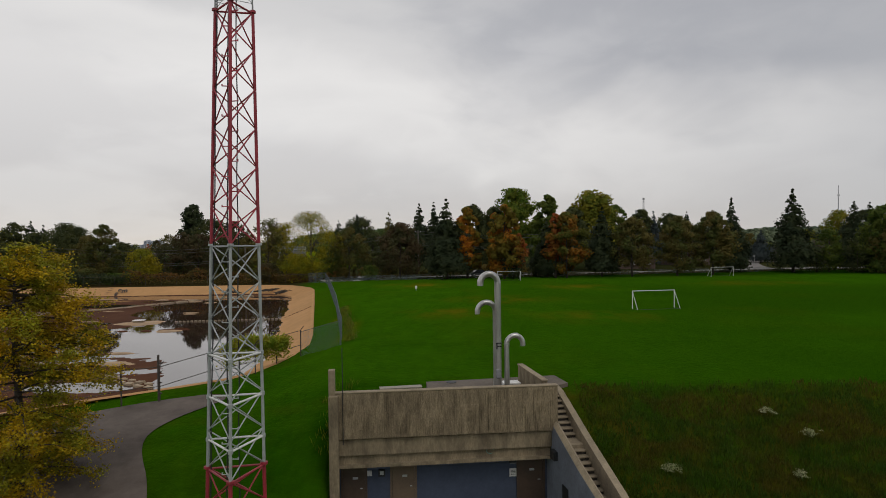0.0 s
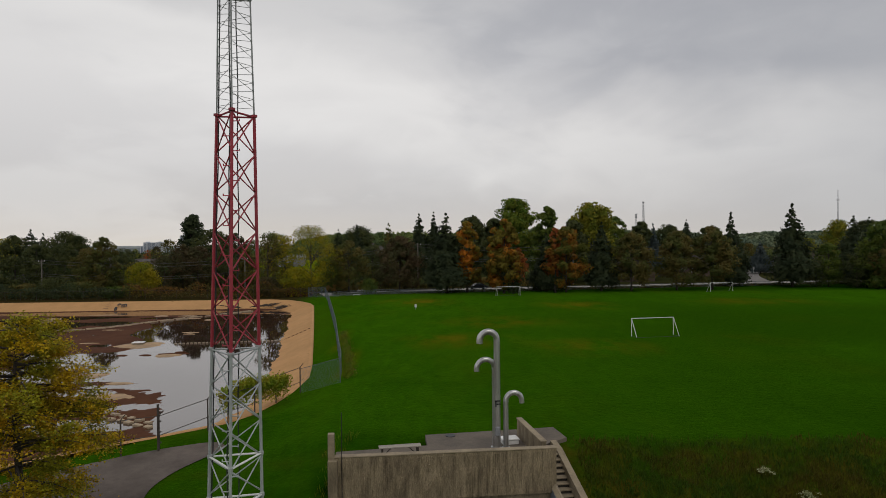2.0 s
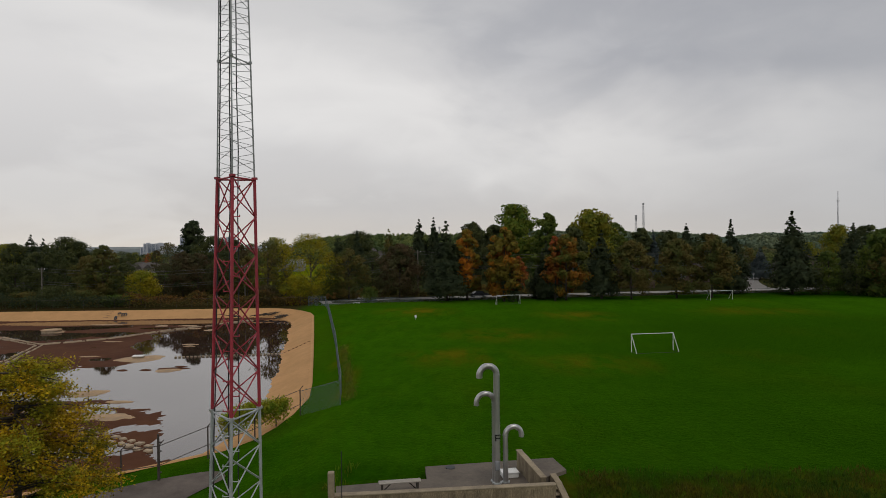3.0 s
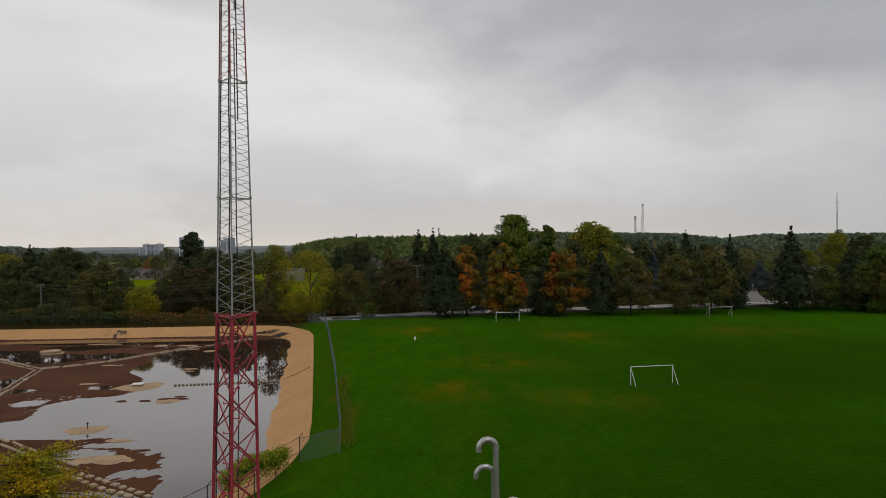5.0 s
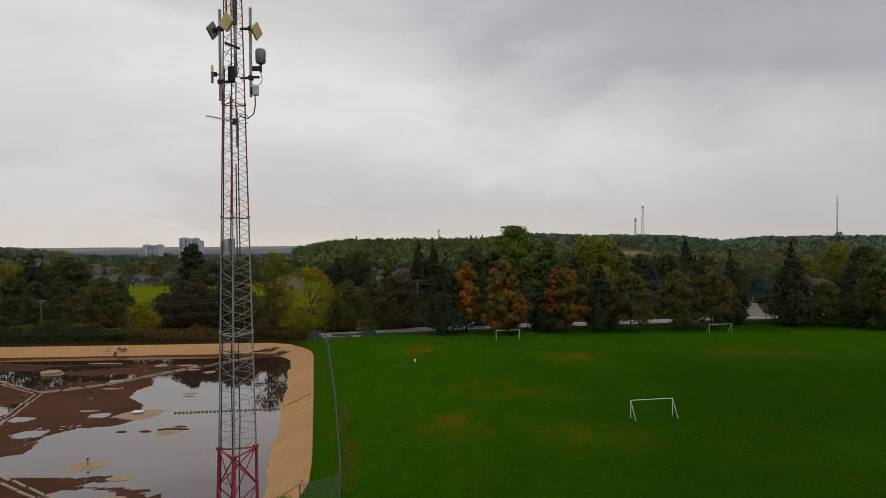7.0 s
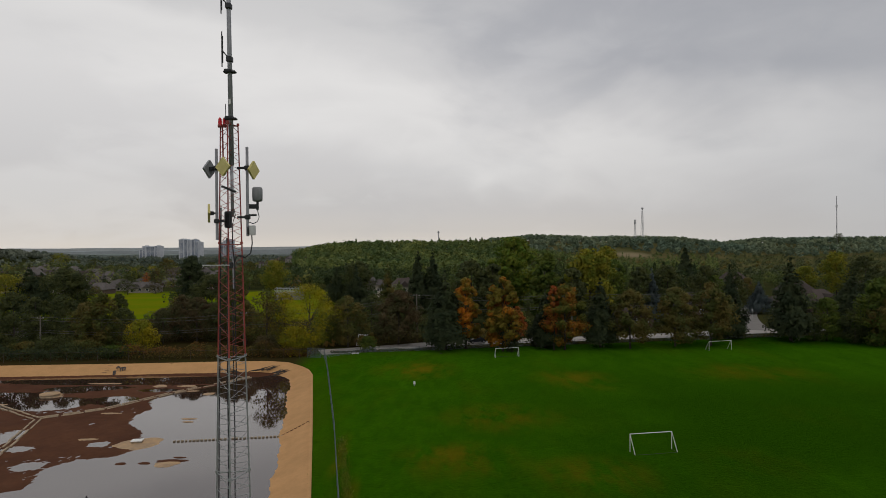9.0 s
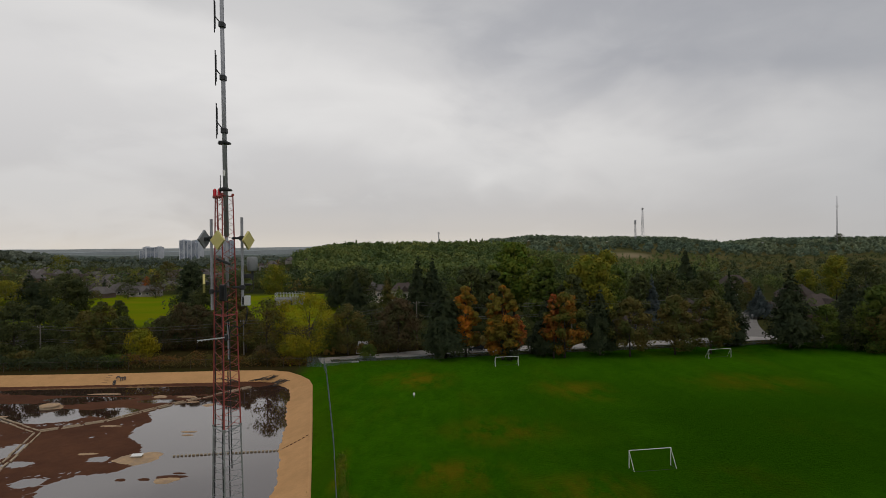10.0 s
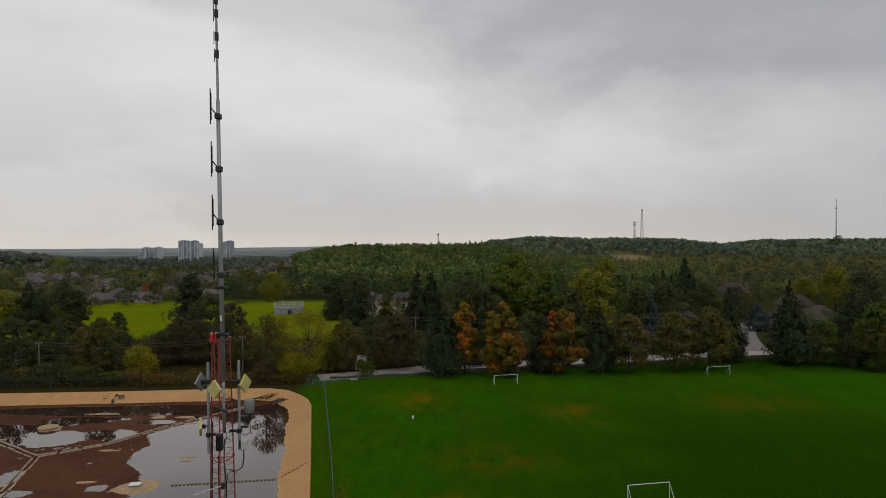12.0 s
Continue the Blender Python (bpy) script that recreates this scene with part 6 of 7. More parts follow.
    (spruce, 1212, 452, 330, 22, NEEDLES, "tall dark conifer behind the houses", K, {"ragged": 0.4}),
    (ash, 1130, 505, 180, 28, LEAF_DARK, "dark leafy tree across the road", B, {}),
    (ash, 1180, 500, 200, 34, LEAF_DARK, "dark tree beside a roof", B, {}),
    (ash, 1245, 500, 215, 36, LEAF_DARK, "dark tree among houses", B, {}),
    (spruce, 1342, 527, 206, 22, NEEDLES_BLUE, "blue spruce in a front garden", K, {}),
    (ash, 1480, 470, 260, 30, LEAF_OLIVE, "yellow-green tree behind the houses", B, {}),
    (ash, 1296, 508, 226, 24, LEAF_DARK, "dark garden tree beside the side street", B, {}),
    (ash, 1262, 516, 214, 26, LEAF_GREEN, "olive green garden tree", B, {}),
    (ash, 1322, 518, 240, 20, LEAF_BROWN, "brown-green garden tree behind the blue spruce", B, {}),
    (ash, 1425, 492, 300, 22, LEAF_OLIVE, "yellow tree above a brown roof", B, {}),
    (ash, 1530, 480, 230, 40, LEAF_DARK, "dark tree behind the corner", B, {}),
    (ash, 870, 500, 178, 30, LEAF_DARK, "dark green tree behind the orange maple", B, {}),
    (ash, 1010, 510, 170, 34, LEAF_DARK, "dark green tree behind the roadside row", B, {}),
    (ash, 1072, 456, 300, 22, LEAF_OLIVE, "yellowing tree behind the large olive one", B, {}),
    # among the suburban houses
    (ash, 224, 503, 322, 16, LEAF_DARK, "round dark green garden tree", B, {"leaves": 2200, "lift": 0.04}),
    (ash, 273, 496, 330, 13, LEAF_MAROON, "dark maroon garden tree", B, {"leaves": 2000, "lift": 0.04}),
    (spruce, 183, 500, 340, 10, NEEDLES, "slim dark garden conifer", K, {"tiers": 14}),
    (ash, 167, 525, 316, 12, LEAF_BROWN, "small olive garden tree", B, {"leaves": 1600, "lift": 0.03}),
    (ash, 258, 499, 352, 10, LEAF_RED, "garden tree turned red", B, {"leaves": 1400, "lift": 0.05}),
    (ash, 269, 483, 470, 15, LEAF_YELLOW, "yellow tree among far roofs", B, {"leaves": 1600}),
    (ash, 236, 488, 420, 10, LEAF_OLIVE, "yellow-green tree among far roofs", B, {"leaves": 1400}),
    (ash, 294, 470, 430, 24, LEAF_BROWN, "tall olive tree before the maroon roof", B, {"leaves": 2400}),
    (ash, 213, 478, 520, 26, LEAF_DARK, "broad dark tree in the suburb", B, {"leaves": 2400}),
    (ash, 112, 492, 330, 18, LEAF_DARK, "dark garden tree beside grey roofs", B, {"leaves": 2200}),
    (ash, 166, 466, 640, 20, LEAF_DARK, "dark round tree in the far suburb", B, {"leaves": 2000}),
    (ash, 104, 455, 760, 22, LEAF_OLIVE, "yellow-green tree in the far suburb", B, {"leaves": 2000}),
    (ash, 422, 500, 330, 17, LEAF_DARK, "dark bush at the top of the meadow", B, {"leaves": 2000, "lift": 0.03}),
    (ash, 440, 478, 380, 22, LEAF_BROWN, "brown-green tree above the meadow", B, {"leaves": 2200}),
    (ash, 486, 481, 300, 27, LEAF_OLIVE, "broad yellow-green tree at the top of the meadow", B, {}),
]
for k, (name, px, top, dist, half, leaf, label, kind, more) in enumerate(ROW):
    row_tree(name, px, top, dist, half, leaf, 100 + k, label, kind, **more)


def tint_patch(px, top, dist, half, leaf, seed, label):
    row_tree("maple_tree", px, top, dist, half, leaf, seed, label, B, lift=0.25, leaves=1600)


# red patches of two maples' crowns, added as separate small trees
tint_patch(912, 586, 138.0, 17, LEAF_RED, 300, "red-orange patch of the orange-topped maple, added as a small tree")
tint_patch(978, 548, 139.5, 15, LEAF_RED, 301, "red patch of the half-turned maple, added as a slim tree")


def hedge(line, height, width, leaf, seed, label, size=0.34, dense=110):
    rng = np.random.default_rng(seed)
    pts = []
    for (x0, y0), (x1, y1) in zip(line, line[1:]):
        n = int(math.hypot(x1 - x0, y1 - y0) * dense)
        t = rng.uniform(0, 1, n)
        x, y = x0 + (x1 - x0) * t + rng.normal(size=n) * width * 0.35, y0 + (y1 - y0) * t + rng.normal(size=n) * width * 0.35
        hh = height * (0.75 + 0.25 * np.sin(x * 0.7) * np.sin(x * 0.23 + 1))
        pts.append(np.stack([x, y, land(x, y) + hh * rng.uniform(0, 1, n) ** 0.6], -1))
    q = leaf_quads(rng, np.concatenate(pts), size)
    solid("hedge", quads_mesh("hedge", q, leaf), leaf, label, "hedge", kind="stuff")


hedge([(-66, 131.6), (-52, 133.0), (-36, 133.6)], 3.4, 2.6, LEAF_RUST, 1, "overgrown brown-green hedge behind the basin")
hedge([(-120, 128.5), (-90, 130.8), (-66, 132.2)], 3.4, 2.6, NEEDLES, 2, "dark overgrown hedge behind the basin")
hedge([(-36, 133.0), (-28.5, 133.6)], 2.8, 2.0, LEAF_RUST, 3, "brown hedge at the basin's corner")
hedge([(-24, 137.2), (-18, 138.8), (-2, 141.5), (8, 143.8)], 0.5, 0.9, LEAF_DARK, 5, "low dark undergrowth along the field fence")
hedge([(8, 143.8), (20, 146.5), (45, 151), (66, 155), (98, 159.5)], 0.6, 0.8, LEAF_BROWN, 6, "thin brown undergrowth along the field fence", dense=90)
hedge([(-7.3, 48.5), (-8.0, 53), (-9.3, 60), (-10.8, 68), (-12.2, 75)], 0.42, 0.8, WEEDS, 7, "tall yellow-green weeds along the chain-link fence", 0.12, 110)
hedge([(-11, 152.5), (-4, 154)], 1.6, 1.2, LEAF_BROWN, 4, "clipped brown hedge across the road")


def honey_locust():
    """The golden tree by the driveway: thin twigs and fine hanging leaves."""
    rng = np.random.default_rng(77)
    x, y = -17.0, 24.8
    g = float(land(x, y))
    t = thing("locust_tree", "golden autumn locust tree beside the driveway", "tree", pose(x, y, g))
    s, pts = Shape(), []
    h = 8.4 - g
    s.sweep([(0, 0, -0.2), (0.1, 0.05, h * 0.3), (-0.1, 0.1, h * 0.6), (0.05, 0, h * 0.9)], [0.2, 0.15, 0.1, 0.03], 8)
    for k in range(130):
        z = h * (0.04 + 0.86 * rng.uniform(0, 1))
        a = rng.uniform(0, 6.283)
        L = (3.2 + 1.3 * min(1, z / h * 1.7)) * (0.18 + 0.82 * math.sin(math.pi * (0.30 + 0.68 * (z / h))) ** 0.8) * rng.uniform(0.55, 1.0)
        rise = rng.uniform(0.0, 0.45)
        line = [Vector((math.cos(a) * L * q, math.sin(a) * L * q, z + L * rise * q - 0.28 * L * q * q)) for q in (0, 0.3, 0.6, 0.85, 1)]
        s.sweep(line, [0.05, 0.035, 0.022, 0.012, 0.006], 5)
        for j in range(11):
            q = rng.uniform(0.22, 1.0)
            i = min(3, int(q * 4))
            c = line[i].lerp(line[i + 1], q * 4 - i)
            d = Vector((rng.normal() * 0.5, rng.normal() * 0.5, rng.uniform(-0.35, 0.2))).normalized() * rng.uniform(0.4, 1.1)
            m = rng.integers(52, 80)
            u = rng.uniform(0, 1, m)[:, None]
            pts.append(np.array(c)[None] + np.array(d)[None] * u + rng.normal(size=(m, 3)) * np.array([0.14, 0.14, 0.10]) - np.array([0, 0, 0.12]) * u ** 2)
    part("trunk", s, BARK, t, smooth=True)
    p = np.concatenate(pts)
    whole = (p - np.array([0, 0, h * 0.5])) / np.array([4.0, 4.0, h * 0.5])
    part("crown", quads_mesh("crown", leaf_quads(rng, p, 0.098, flat=0.8), LEAF_GOLD, crown_normals(rng, rng.normal(size=p.shape) * 0.3, whole, 0.45, 0.2)), LEAF_GOLD, t)


honey_locust()


def vine_clump(x0, y0, x1, y1, z, r, seed, n=2200):
    rng = np.random.default_rng(seed)
    t = rng.uniform(0, 1, n)
    c = np.stack([x0 + (x1 - x0) * t, y0 + (y1 - y0) * t, z + 0.25 * np.sin(t * 5)], -1) + rng.normal(size=(n, 3)) * np.array([r * 0.6, r * 0.6, r * 0.55])
    hang = rng.uniform(0, 1, n) < 0.25
    c[hang, 2] -= rng.uniform(0, 1.0, hang.sum())
    solid("vine", quads_mesh("vine", leaf_quads(rng, c, 0.15), VINE), VINE, "leafy green vine hanging over the fence", "vine", kind="stuff")


vine_clump(-14.0, 39.8, -11.6, 45.8, 0.85, 0.4, 4, 9000)

# ---- grasses ----


def tufts(name, label, mat, spots, height, seed, spread=0.12, blades=4):
    rng = np.random.default_rng(seed)
    x, y = np.repeat(spots[:, 0], blades), np.repeat(spots[:, 1], blades)
    x, y = x + rng.normal(size=len(x)) * spread, y + rng.normal(size=len(y)) * spread
    z = land(x, y)
    a = rng.uniform(0, 6.283, len(x))
    h = height * rng.uniform(0.5, 1.3, len(x))
    w = 0.02 + 0.012 * rng.uniform(0, 1, len(x))
    bend = rng.normal(size=(len(x), 2)) * 0.3 * h[:, None]
    side = np.stack([np.cos(a) * w, np.sin(a) * w, 0 * a], -1)
    root, tip = np.stack([x, y, z - 0.03], -1), np.stack([x + bend[:, 0], y + bend[:, 1], z + h], -1)
    mid = root * 0.45 + tip * 0.55 + np.stack([-bend[:, 0] * 0.2, -bend[:, 1] * 0.2, 0 * h], -1)
    solid(name, quads_mesh(name, np.stack([root - side, mid - side * 0.7, tip, mid + side * 0.7], 1), mat), mat, label, "grass", kind="stuff")


rng0 = np.random.default_rng(12)
bank = np.stack([rng0.uniform(6.6, 32, 15000), 32.5 - 9.3 * rng0.uniform(0, 1, 15000) ** 0.75 + 0.35 * rng0.normal(size=15000)], -1)
bank = bank[(bank[:, 0] - O.x) * 0.985 + (bank[:, 1] - O.y) * 0.172 > 11.6]
tufts("long_grass", "long unmown grass on the bank", GRASS_BLADES, bank, 0.26, 1)
edge = np.stack([rng0.uniform(-6.2, -5.0, 45), rng0.uniform(28, 34, 45)], -1)
tufts("weed_patch", "thin dry weeds beside the concrete pier", WEEDS, edge, 0.35, 3)


def flower_clump(x, y, r, seed):
    rng = np.random.default_rng(seed)
    c = thing("wildflower_clump", "clump of white wildflowers in long grass", "flowers", pose(x, y, float(land(x, y))), "wildflower clumps")
    stems, heads = Shape(), []
    for k in range(30):
        a, d = rng.uniform(0, 6.28), r * rng.uniform(0, 1) ** 0.5
        p = Vector((math.cos(a) * d, math.sin(a) * d, 0))
        q = p + Vector((rng.normal() * 0.08, rng.normal() * 0.08, rng.uniform(0.15, 0.42)))
        stems.tube(p, q, 0.008, 0.005, 4)
        heads.append(np.array(q)[None] + rng.normal(size=(9, 3)) * np.array([0.06, 0.06, 0.025]))
    tagged(part("stems", stems, GRASS_BLADES, c), kind="stuff")
    tagged(part("flower_heads", quads_mesh("flower_heads", leaf_quads(rng, np.concatenate(heads), 0.06, flat=1.2), FLOWER), FLOWER, c), kind="stuff")


for k, (x, y, r) in enumerate([(9.35, 26.0, 0.36), (15.25, 29.9, 0.26), (16.5, 28.45, 0.32), (14.7, 26.15, 0.18)]):
    flower_clump(x, y, r, k)

# ---- woods and far land ----


def wood(name, label, mat, spots, hs, seed, quads=70, size=1.3, cones=0.06, wide=0.36):
    """Many far crowns in one mesh: each a few rounded clumps of leaves, or a pointed one, standing on the land."""
    rng = np.random.default_rng(seed)
    n, clumps = len(spots), 6
    z = land(spots[:, 0], spots[:, 1])
    turn, off = rng.uniform(0, 6.283, (n, clumps)), rng.uniform(0.25, 0.75, (n, clumps))
    high, bulk = rng.uniform(0.24, 0.70, (n, clumps)), rng.uniform(0.46, 0.70, (n, clumps))
    off[:, 0], high[:, 0] = 0.05, 0.74
    idx, c = np.repeat(np.arange(n), quads), rng.integers(0, clumps, n * quads)
    h = hs[idx]
    d = rng.normal(size=(len(idx), 3))
    d /= np.linalg.norm(d, axis=1, keepdims=True)
    d[:, 2] = np.where(d[:, 2] < -0.35, -d[:, 2], d[:, 2])
    w = h * wide
    r = w * bulk[idx, c] * rng.uniform(0.8, 1.05, len(idx))
    p = np.stack([np.cos(turn[idx, c]) * off[idx, c] * w + d[:, 0] * r, np.sin(turn[idx, c]) * off[idx, c] * w + d[:, 1] * r, h * high[idx, c] + d[:, 2] * r * 0.95], -1)
    cone = (rng.uniform(0, 1, n) < cones)[idx]
    up = rng.uniform(0.08, 1.1, len(idx))
    rc = h * 0.24 * np.clip(1.12 - up, 0.02, 1) * rng.uniform(0.6, 1.05, len(idx))
    flat = np.hypot(d[:, 0], d[:, 1]) + 1e-6
    p = np.where(cone[:, None], np.stack([d[:, 0] / flat * rc, d[:, 1] / flat * rc, h * up], -1), p)
    whole = np.where(cone[:, None], np.stack([d[:, 0] / flat, d[:, 1] / flat, 0 * flat], -1), (p - np.stack([0 * h, 0 * h, h * 0.45], -1)) / (h * 0.45)[:, None])
    nrm = crown_normals(rng, d, whole, 0.3, 0.08)
    q = leaf_quads(rng, p + np.stack([spots[idx, 0], spots[idx, 1], z[idx]], -1), size, d, flat=0.2)
    mid = q.mean(1, keepdims=True)
    q = mid + (q - mid) * (h / 11.0)[:, None, None]
    solid(name, quads_mesh(name, q, mat, nrm, rng.uniform(0, 1, n)[idx]), mat, label, "woods", kind="stuff")


rng1 = np.random.default_rng(40)


GLADES = [(407, 1370, 48, 60), (-455, 690, 62, 42), (-560, 680, 60, 38)]


def polar(n, p0, p1, d0, d1, bias=0.5):
    """Plan places spread between two bearings and two distances, clear of the open glades."""
    d = d0 + (d1 - d0) * rng1.uniform(0, 1, n) ** bias
    px = rng1.uniform(p0, p1, n)
    spots = np.stack([CAM_X + (px - 784) / SCALE * d, CAM_Y + d], -1)
    for x, y, rx, ry in GLADES:
        spots = spots[np.hypot((spots[:, 0] - x) / rx, (spots[:, 1] - y) / ry) > 1]
    return spots


def drifts(count, p0, p1, d0, d1, each):
    """Trees that stand together in loose clumps."""
    return np.concatenate([c + rng1.normal(size=(each, 2)) * rng1.uniform(8, 26) * np.array([1.6, 1.0]) for c in polar(count, p0, p1, d0, d1, 0.8)])


def woodland(name, label, mat, spots, low, high, seed, quads, size, **more):
    wood(name, label, mat, spots, rng1.uniform(low, high, len(spots)), seed, quads, size, **more)


# the wood behind the roadside houses, the two hills, and the suburb
woodland("near_wood", "dense dark green wood beyond the road", FAR_LEAVES, polar(330, 600, 1240, 235, 430), 9, 14, 1, 200, 0.95, cones=0.25)
woodland("garden_wood", "dark garden trees among houses", FAR_LEAVES, polar(110, 1240, 1620, 255, 420), 6, 10, 11, 200, 0.9, cones=0.2)
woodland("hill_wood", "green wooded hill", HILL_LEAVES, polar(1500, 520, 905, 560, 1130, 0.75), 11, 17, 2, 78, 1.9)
woodland("meadow_wood", "dark trees along the top of the meadow", FAR_LEAVES, polar(190, 400, 640, 315, 520), 9, 14, 9, 150, 1.0, cones=0.15)
woodland("far_hill_wood", "wooded hill far off, pale green with painted haze", HAZED_RIDGE_LEAVES, np.concatenate([polar(2100, 840, 1720, 1330, 1790, 0.7), polar(620, 840, 1700, 1650, 1760)]), 10, 17, 12, 46, 3.6, cones=0.0, wide=0.42)
woodland("valley_wood", "green and dark trees in the valley below the hill", HILL_LEAVES, polar(900, 860, 1270, 430, 1340, 0.8), 7, 13, 13, 60, 1.8)
woodland("scrub", "scattered bushes and small trees on rough olive ground", SCRUB_LEAVES, np.concatenate([polar(850, 1230, 1720, 420, 1340, 0.8), drifts(46, 1240, 1700, 480, 1330, 13)]), 3.5, 10, 14, 52, 2.1, wide=0.5)
woodland("hill_autumn_wood", "wood turning brown and yellow on the hill", FAR_AUTUMN, polar(170, 600, 1650, 300, 1100), 7, 12, 3, 90, 1.5)
woodland("left_wood", "dark green trees among the far suburb", SUBURB_LEAVES, polar(780, -60, 620, 390, 1150, 0.9), 6, 12, 4, 80, 1.5, wide=0.46)
woodland("garden_trees", "green and yellow trees in suburban gardens", SUBURB_LEAVES, polar(70, -20, 330, 318, 420), 4.5, 8.5, 15, 130, 0.85, wide=0.46)
woodland("left_autumn_wood", "autumn trees among the far suburb", FAR_AUTUMN, polar(260, -60, 600, 350, 1000, 0.85), 5, 9, 5, 80, 1.4, wide=0.46)
woodland("outlying_wood", "woods beyond the suburb, bluish with painted haze", HAZY_LEAVES, np.concatenate([polar(1500, -120, 900, 1150, 2300, 0.9), polar(330, -150, 110, 1330, 1500)]), 9, 14, 6, 36, 3.9, cones=0.0, wide=0.45)
woodland("thicket", "dark undergrowth behind the roadside trees", FAR_LEAVES, np.concatenate([polar(96, 600, 1295, 172, 235), polar(24, 1365, 1590, 172, 200)]), 5, 9, 7, 330, 0.75)
verge_x = np.linspace(-26, 30, 44)
woodland("roadside_thicket", "brown undergrowth along the road verge", FAR_AUTUMN, np.stack([verge_x + rng1.uniform(-0.7, 0.7, 44), np.interp(verge_x, [-26, 0, 30], [143.5, 153.5, 161.5]) + rng1.uniform(-1, 1, 44)], -1), 1.6, 3.4, 17, 300, 1.6)
woodland("basin_thicket", "dark undergrowth behind the basin", FAR_LEAVES, polar(60, -20, 480, 150, 180), 4, 7, 8, 380, 0.7)


def distance_ridge(dist, low, high, color, seed):
    """A plain strip of far country under the sky, low and uneven along its top; its colour holds the haze."""
    rng = np.random.default_rng(seed)
    s, n = Shape(), 240
    verts, faces, ph = [], [], rng.uniform(0, 6.28, 8)
    for i in range(n + 1):
        u = i / n * 2 - 1
        x = u * dist * 0.95
        top = low + (high - low) * (0.5 + 0.22 * math.sin(3.1 * u + ph[0]) + 0.14 * math.sin(7.3 * u + ph[1]) + 0.08 * math.sin(19 * u + ph[2]) + 0.05 * math.sin(47 * u + ph[3]) + 0.03 * math.sin(113 * u + ph[4]))
        verts += [(x, dist, -60), (x, dist, top), (x, dist + 60, top + 1.0)]
    for i in range(n):
        faces += [(3 * i, 3 * i + 3, 3 * i + 4, 3 * i + 1), (3 * i + 1, 3 * i + 4, 3 * i + 5, 3 * i + 2)]
    s.add(verts, faces)
    solid("backdrop", s, material("far_country_haze", color, 1.0, spec=0.0, second=tuple(c * 0.82 for c in color), scale=0.006, vary=0.15), "low strip of far country, bluish with painted haze", "backdrop", kind="structure")


# haze of distance put into the colours, paler and bluer strip by strip
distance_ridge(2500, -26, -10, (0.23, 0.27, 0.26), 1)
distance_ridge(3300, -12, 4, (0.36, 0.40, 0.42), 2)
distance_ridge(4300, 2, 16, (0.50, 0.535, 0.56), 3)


def house(px, base, dist, w, d, h, roof_h, turn, wall, roof, label, garage=True):
    x, y = CAM_X + (px - 784) / SCALE * dist, CAM_Y + dist
    g = thing("house", label, "house", pose(x, y, float(land(x, y)) + base, 0, 0, turn), "suburban houses")
    part("wall", Shape().box((0, 0, h / 2 - 1), (w, d, h + 2)), wall, g)
    o, e = 0.45, w * 0.26
    s = Shape().add([(-w / 2 - o, -d / 2 - o, h), (w / 2 + o, -d / 2 - o, h), (w / 2 + o, d / 2 + o, h), (-w / 2 - o, d / 2 + o, h), (-w / 2 + e, 0, h + roof_h), (w / 2 - e, 0, h + roof_h)],
                    [(0, 1, 5, 4), (1, 2, 5), (2, 3, 4, 5), (3, 0, 4), (3, 2, 1, 0)])
    r = part("roof", s, roof, g)
    part("chimney", Shape().box((w * 0.22, d * 0.1, h + roof_h * 0.8), (0.8, 0.8, 1.6)), BRICK, r)
    for k in (-1, 0, 1):
        win = part("window", Shape().box((k * w * 0.3, -d / 2 - 0.03, h * 0.6), (1.5, 0.1, 1.3)), WHITE, g)
        part("pane", Shape().box((k * w * 0.3, -d / 2 - 0.09, h * 0.6), (1.3, 0.04, 1.1)), GLASS_DARK, win)
    gable = Shape().add([(-2.2, -d / 2 - 1.4, h), (2.2, -d / 2 - 1.4, h), (0, -d / 2 - 1.4, h + roof_h * 0.7), (-2.2, 0, h), (2.2, 0, h), (0, 0, h + roof_h * 0.7)], [(0, 1, 2), (3, 5, 4), (0, 2, 5, 3), (1, 4, 5, 2), (0, 3, 4, 1)])
    part("gable_roof", gable, roof, g)
    return g


BRICK = material("brown_brick", (0.155, 0.105, 0.082), 0.9, second=(0.125, 0.087, 0.07), scale=3, vary=0.3, per_object=0.2)
CREAM = material("cream_house_wall", (0.60, 0.54, 0.45), 0.8, second=(0.52, 0.47, 0.39), scale=1.5, vary=0.1)
SIDING = material("pale_siding", (0.33, 0.295, 0.26), 0.8, second=(0.27, 0.24, 0.21), scale=2, vary=0.1, per_object=0.2)
ROOF_BROWN = material("brown_shingles", (0.060, 0.043, 0.036), 0.9, second=(0.042, 0.031, 0.027), scale=1.5, vary=0.3, per_object=0.25, bump=0.4)
ROOF_GREY = material("grey_shingles", (0.115, 0.100, 0.096), 0.9, second=(0.085, 0.075, 0.072), scale=1.5, vary=0.3, per_object=0.25, bump=0.4)
GLASS_DARK = material("dark_window_glass", (0.03, 0.035, 0.045), 0.1, spec=0.8)
TOWER_GLASS = material("blue_tower_glass", (0.17, 0.21, 0.28), 0.2, vary=0.2)
TOWER_DARK = material("grey_blue_tower_cladding", (0.30, 0.34, 0.40), 0.6, vary=0.15)
TOWER_WALL = material("pale_tower_block_wall", (0.60, 0.62, 0.66), 0.8, second=(0.42, 0.45, 0.50), scale=0.05, vary=0.1)

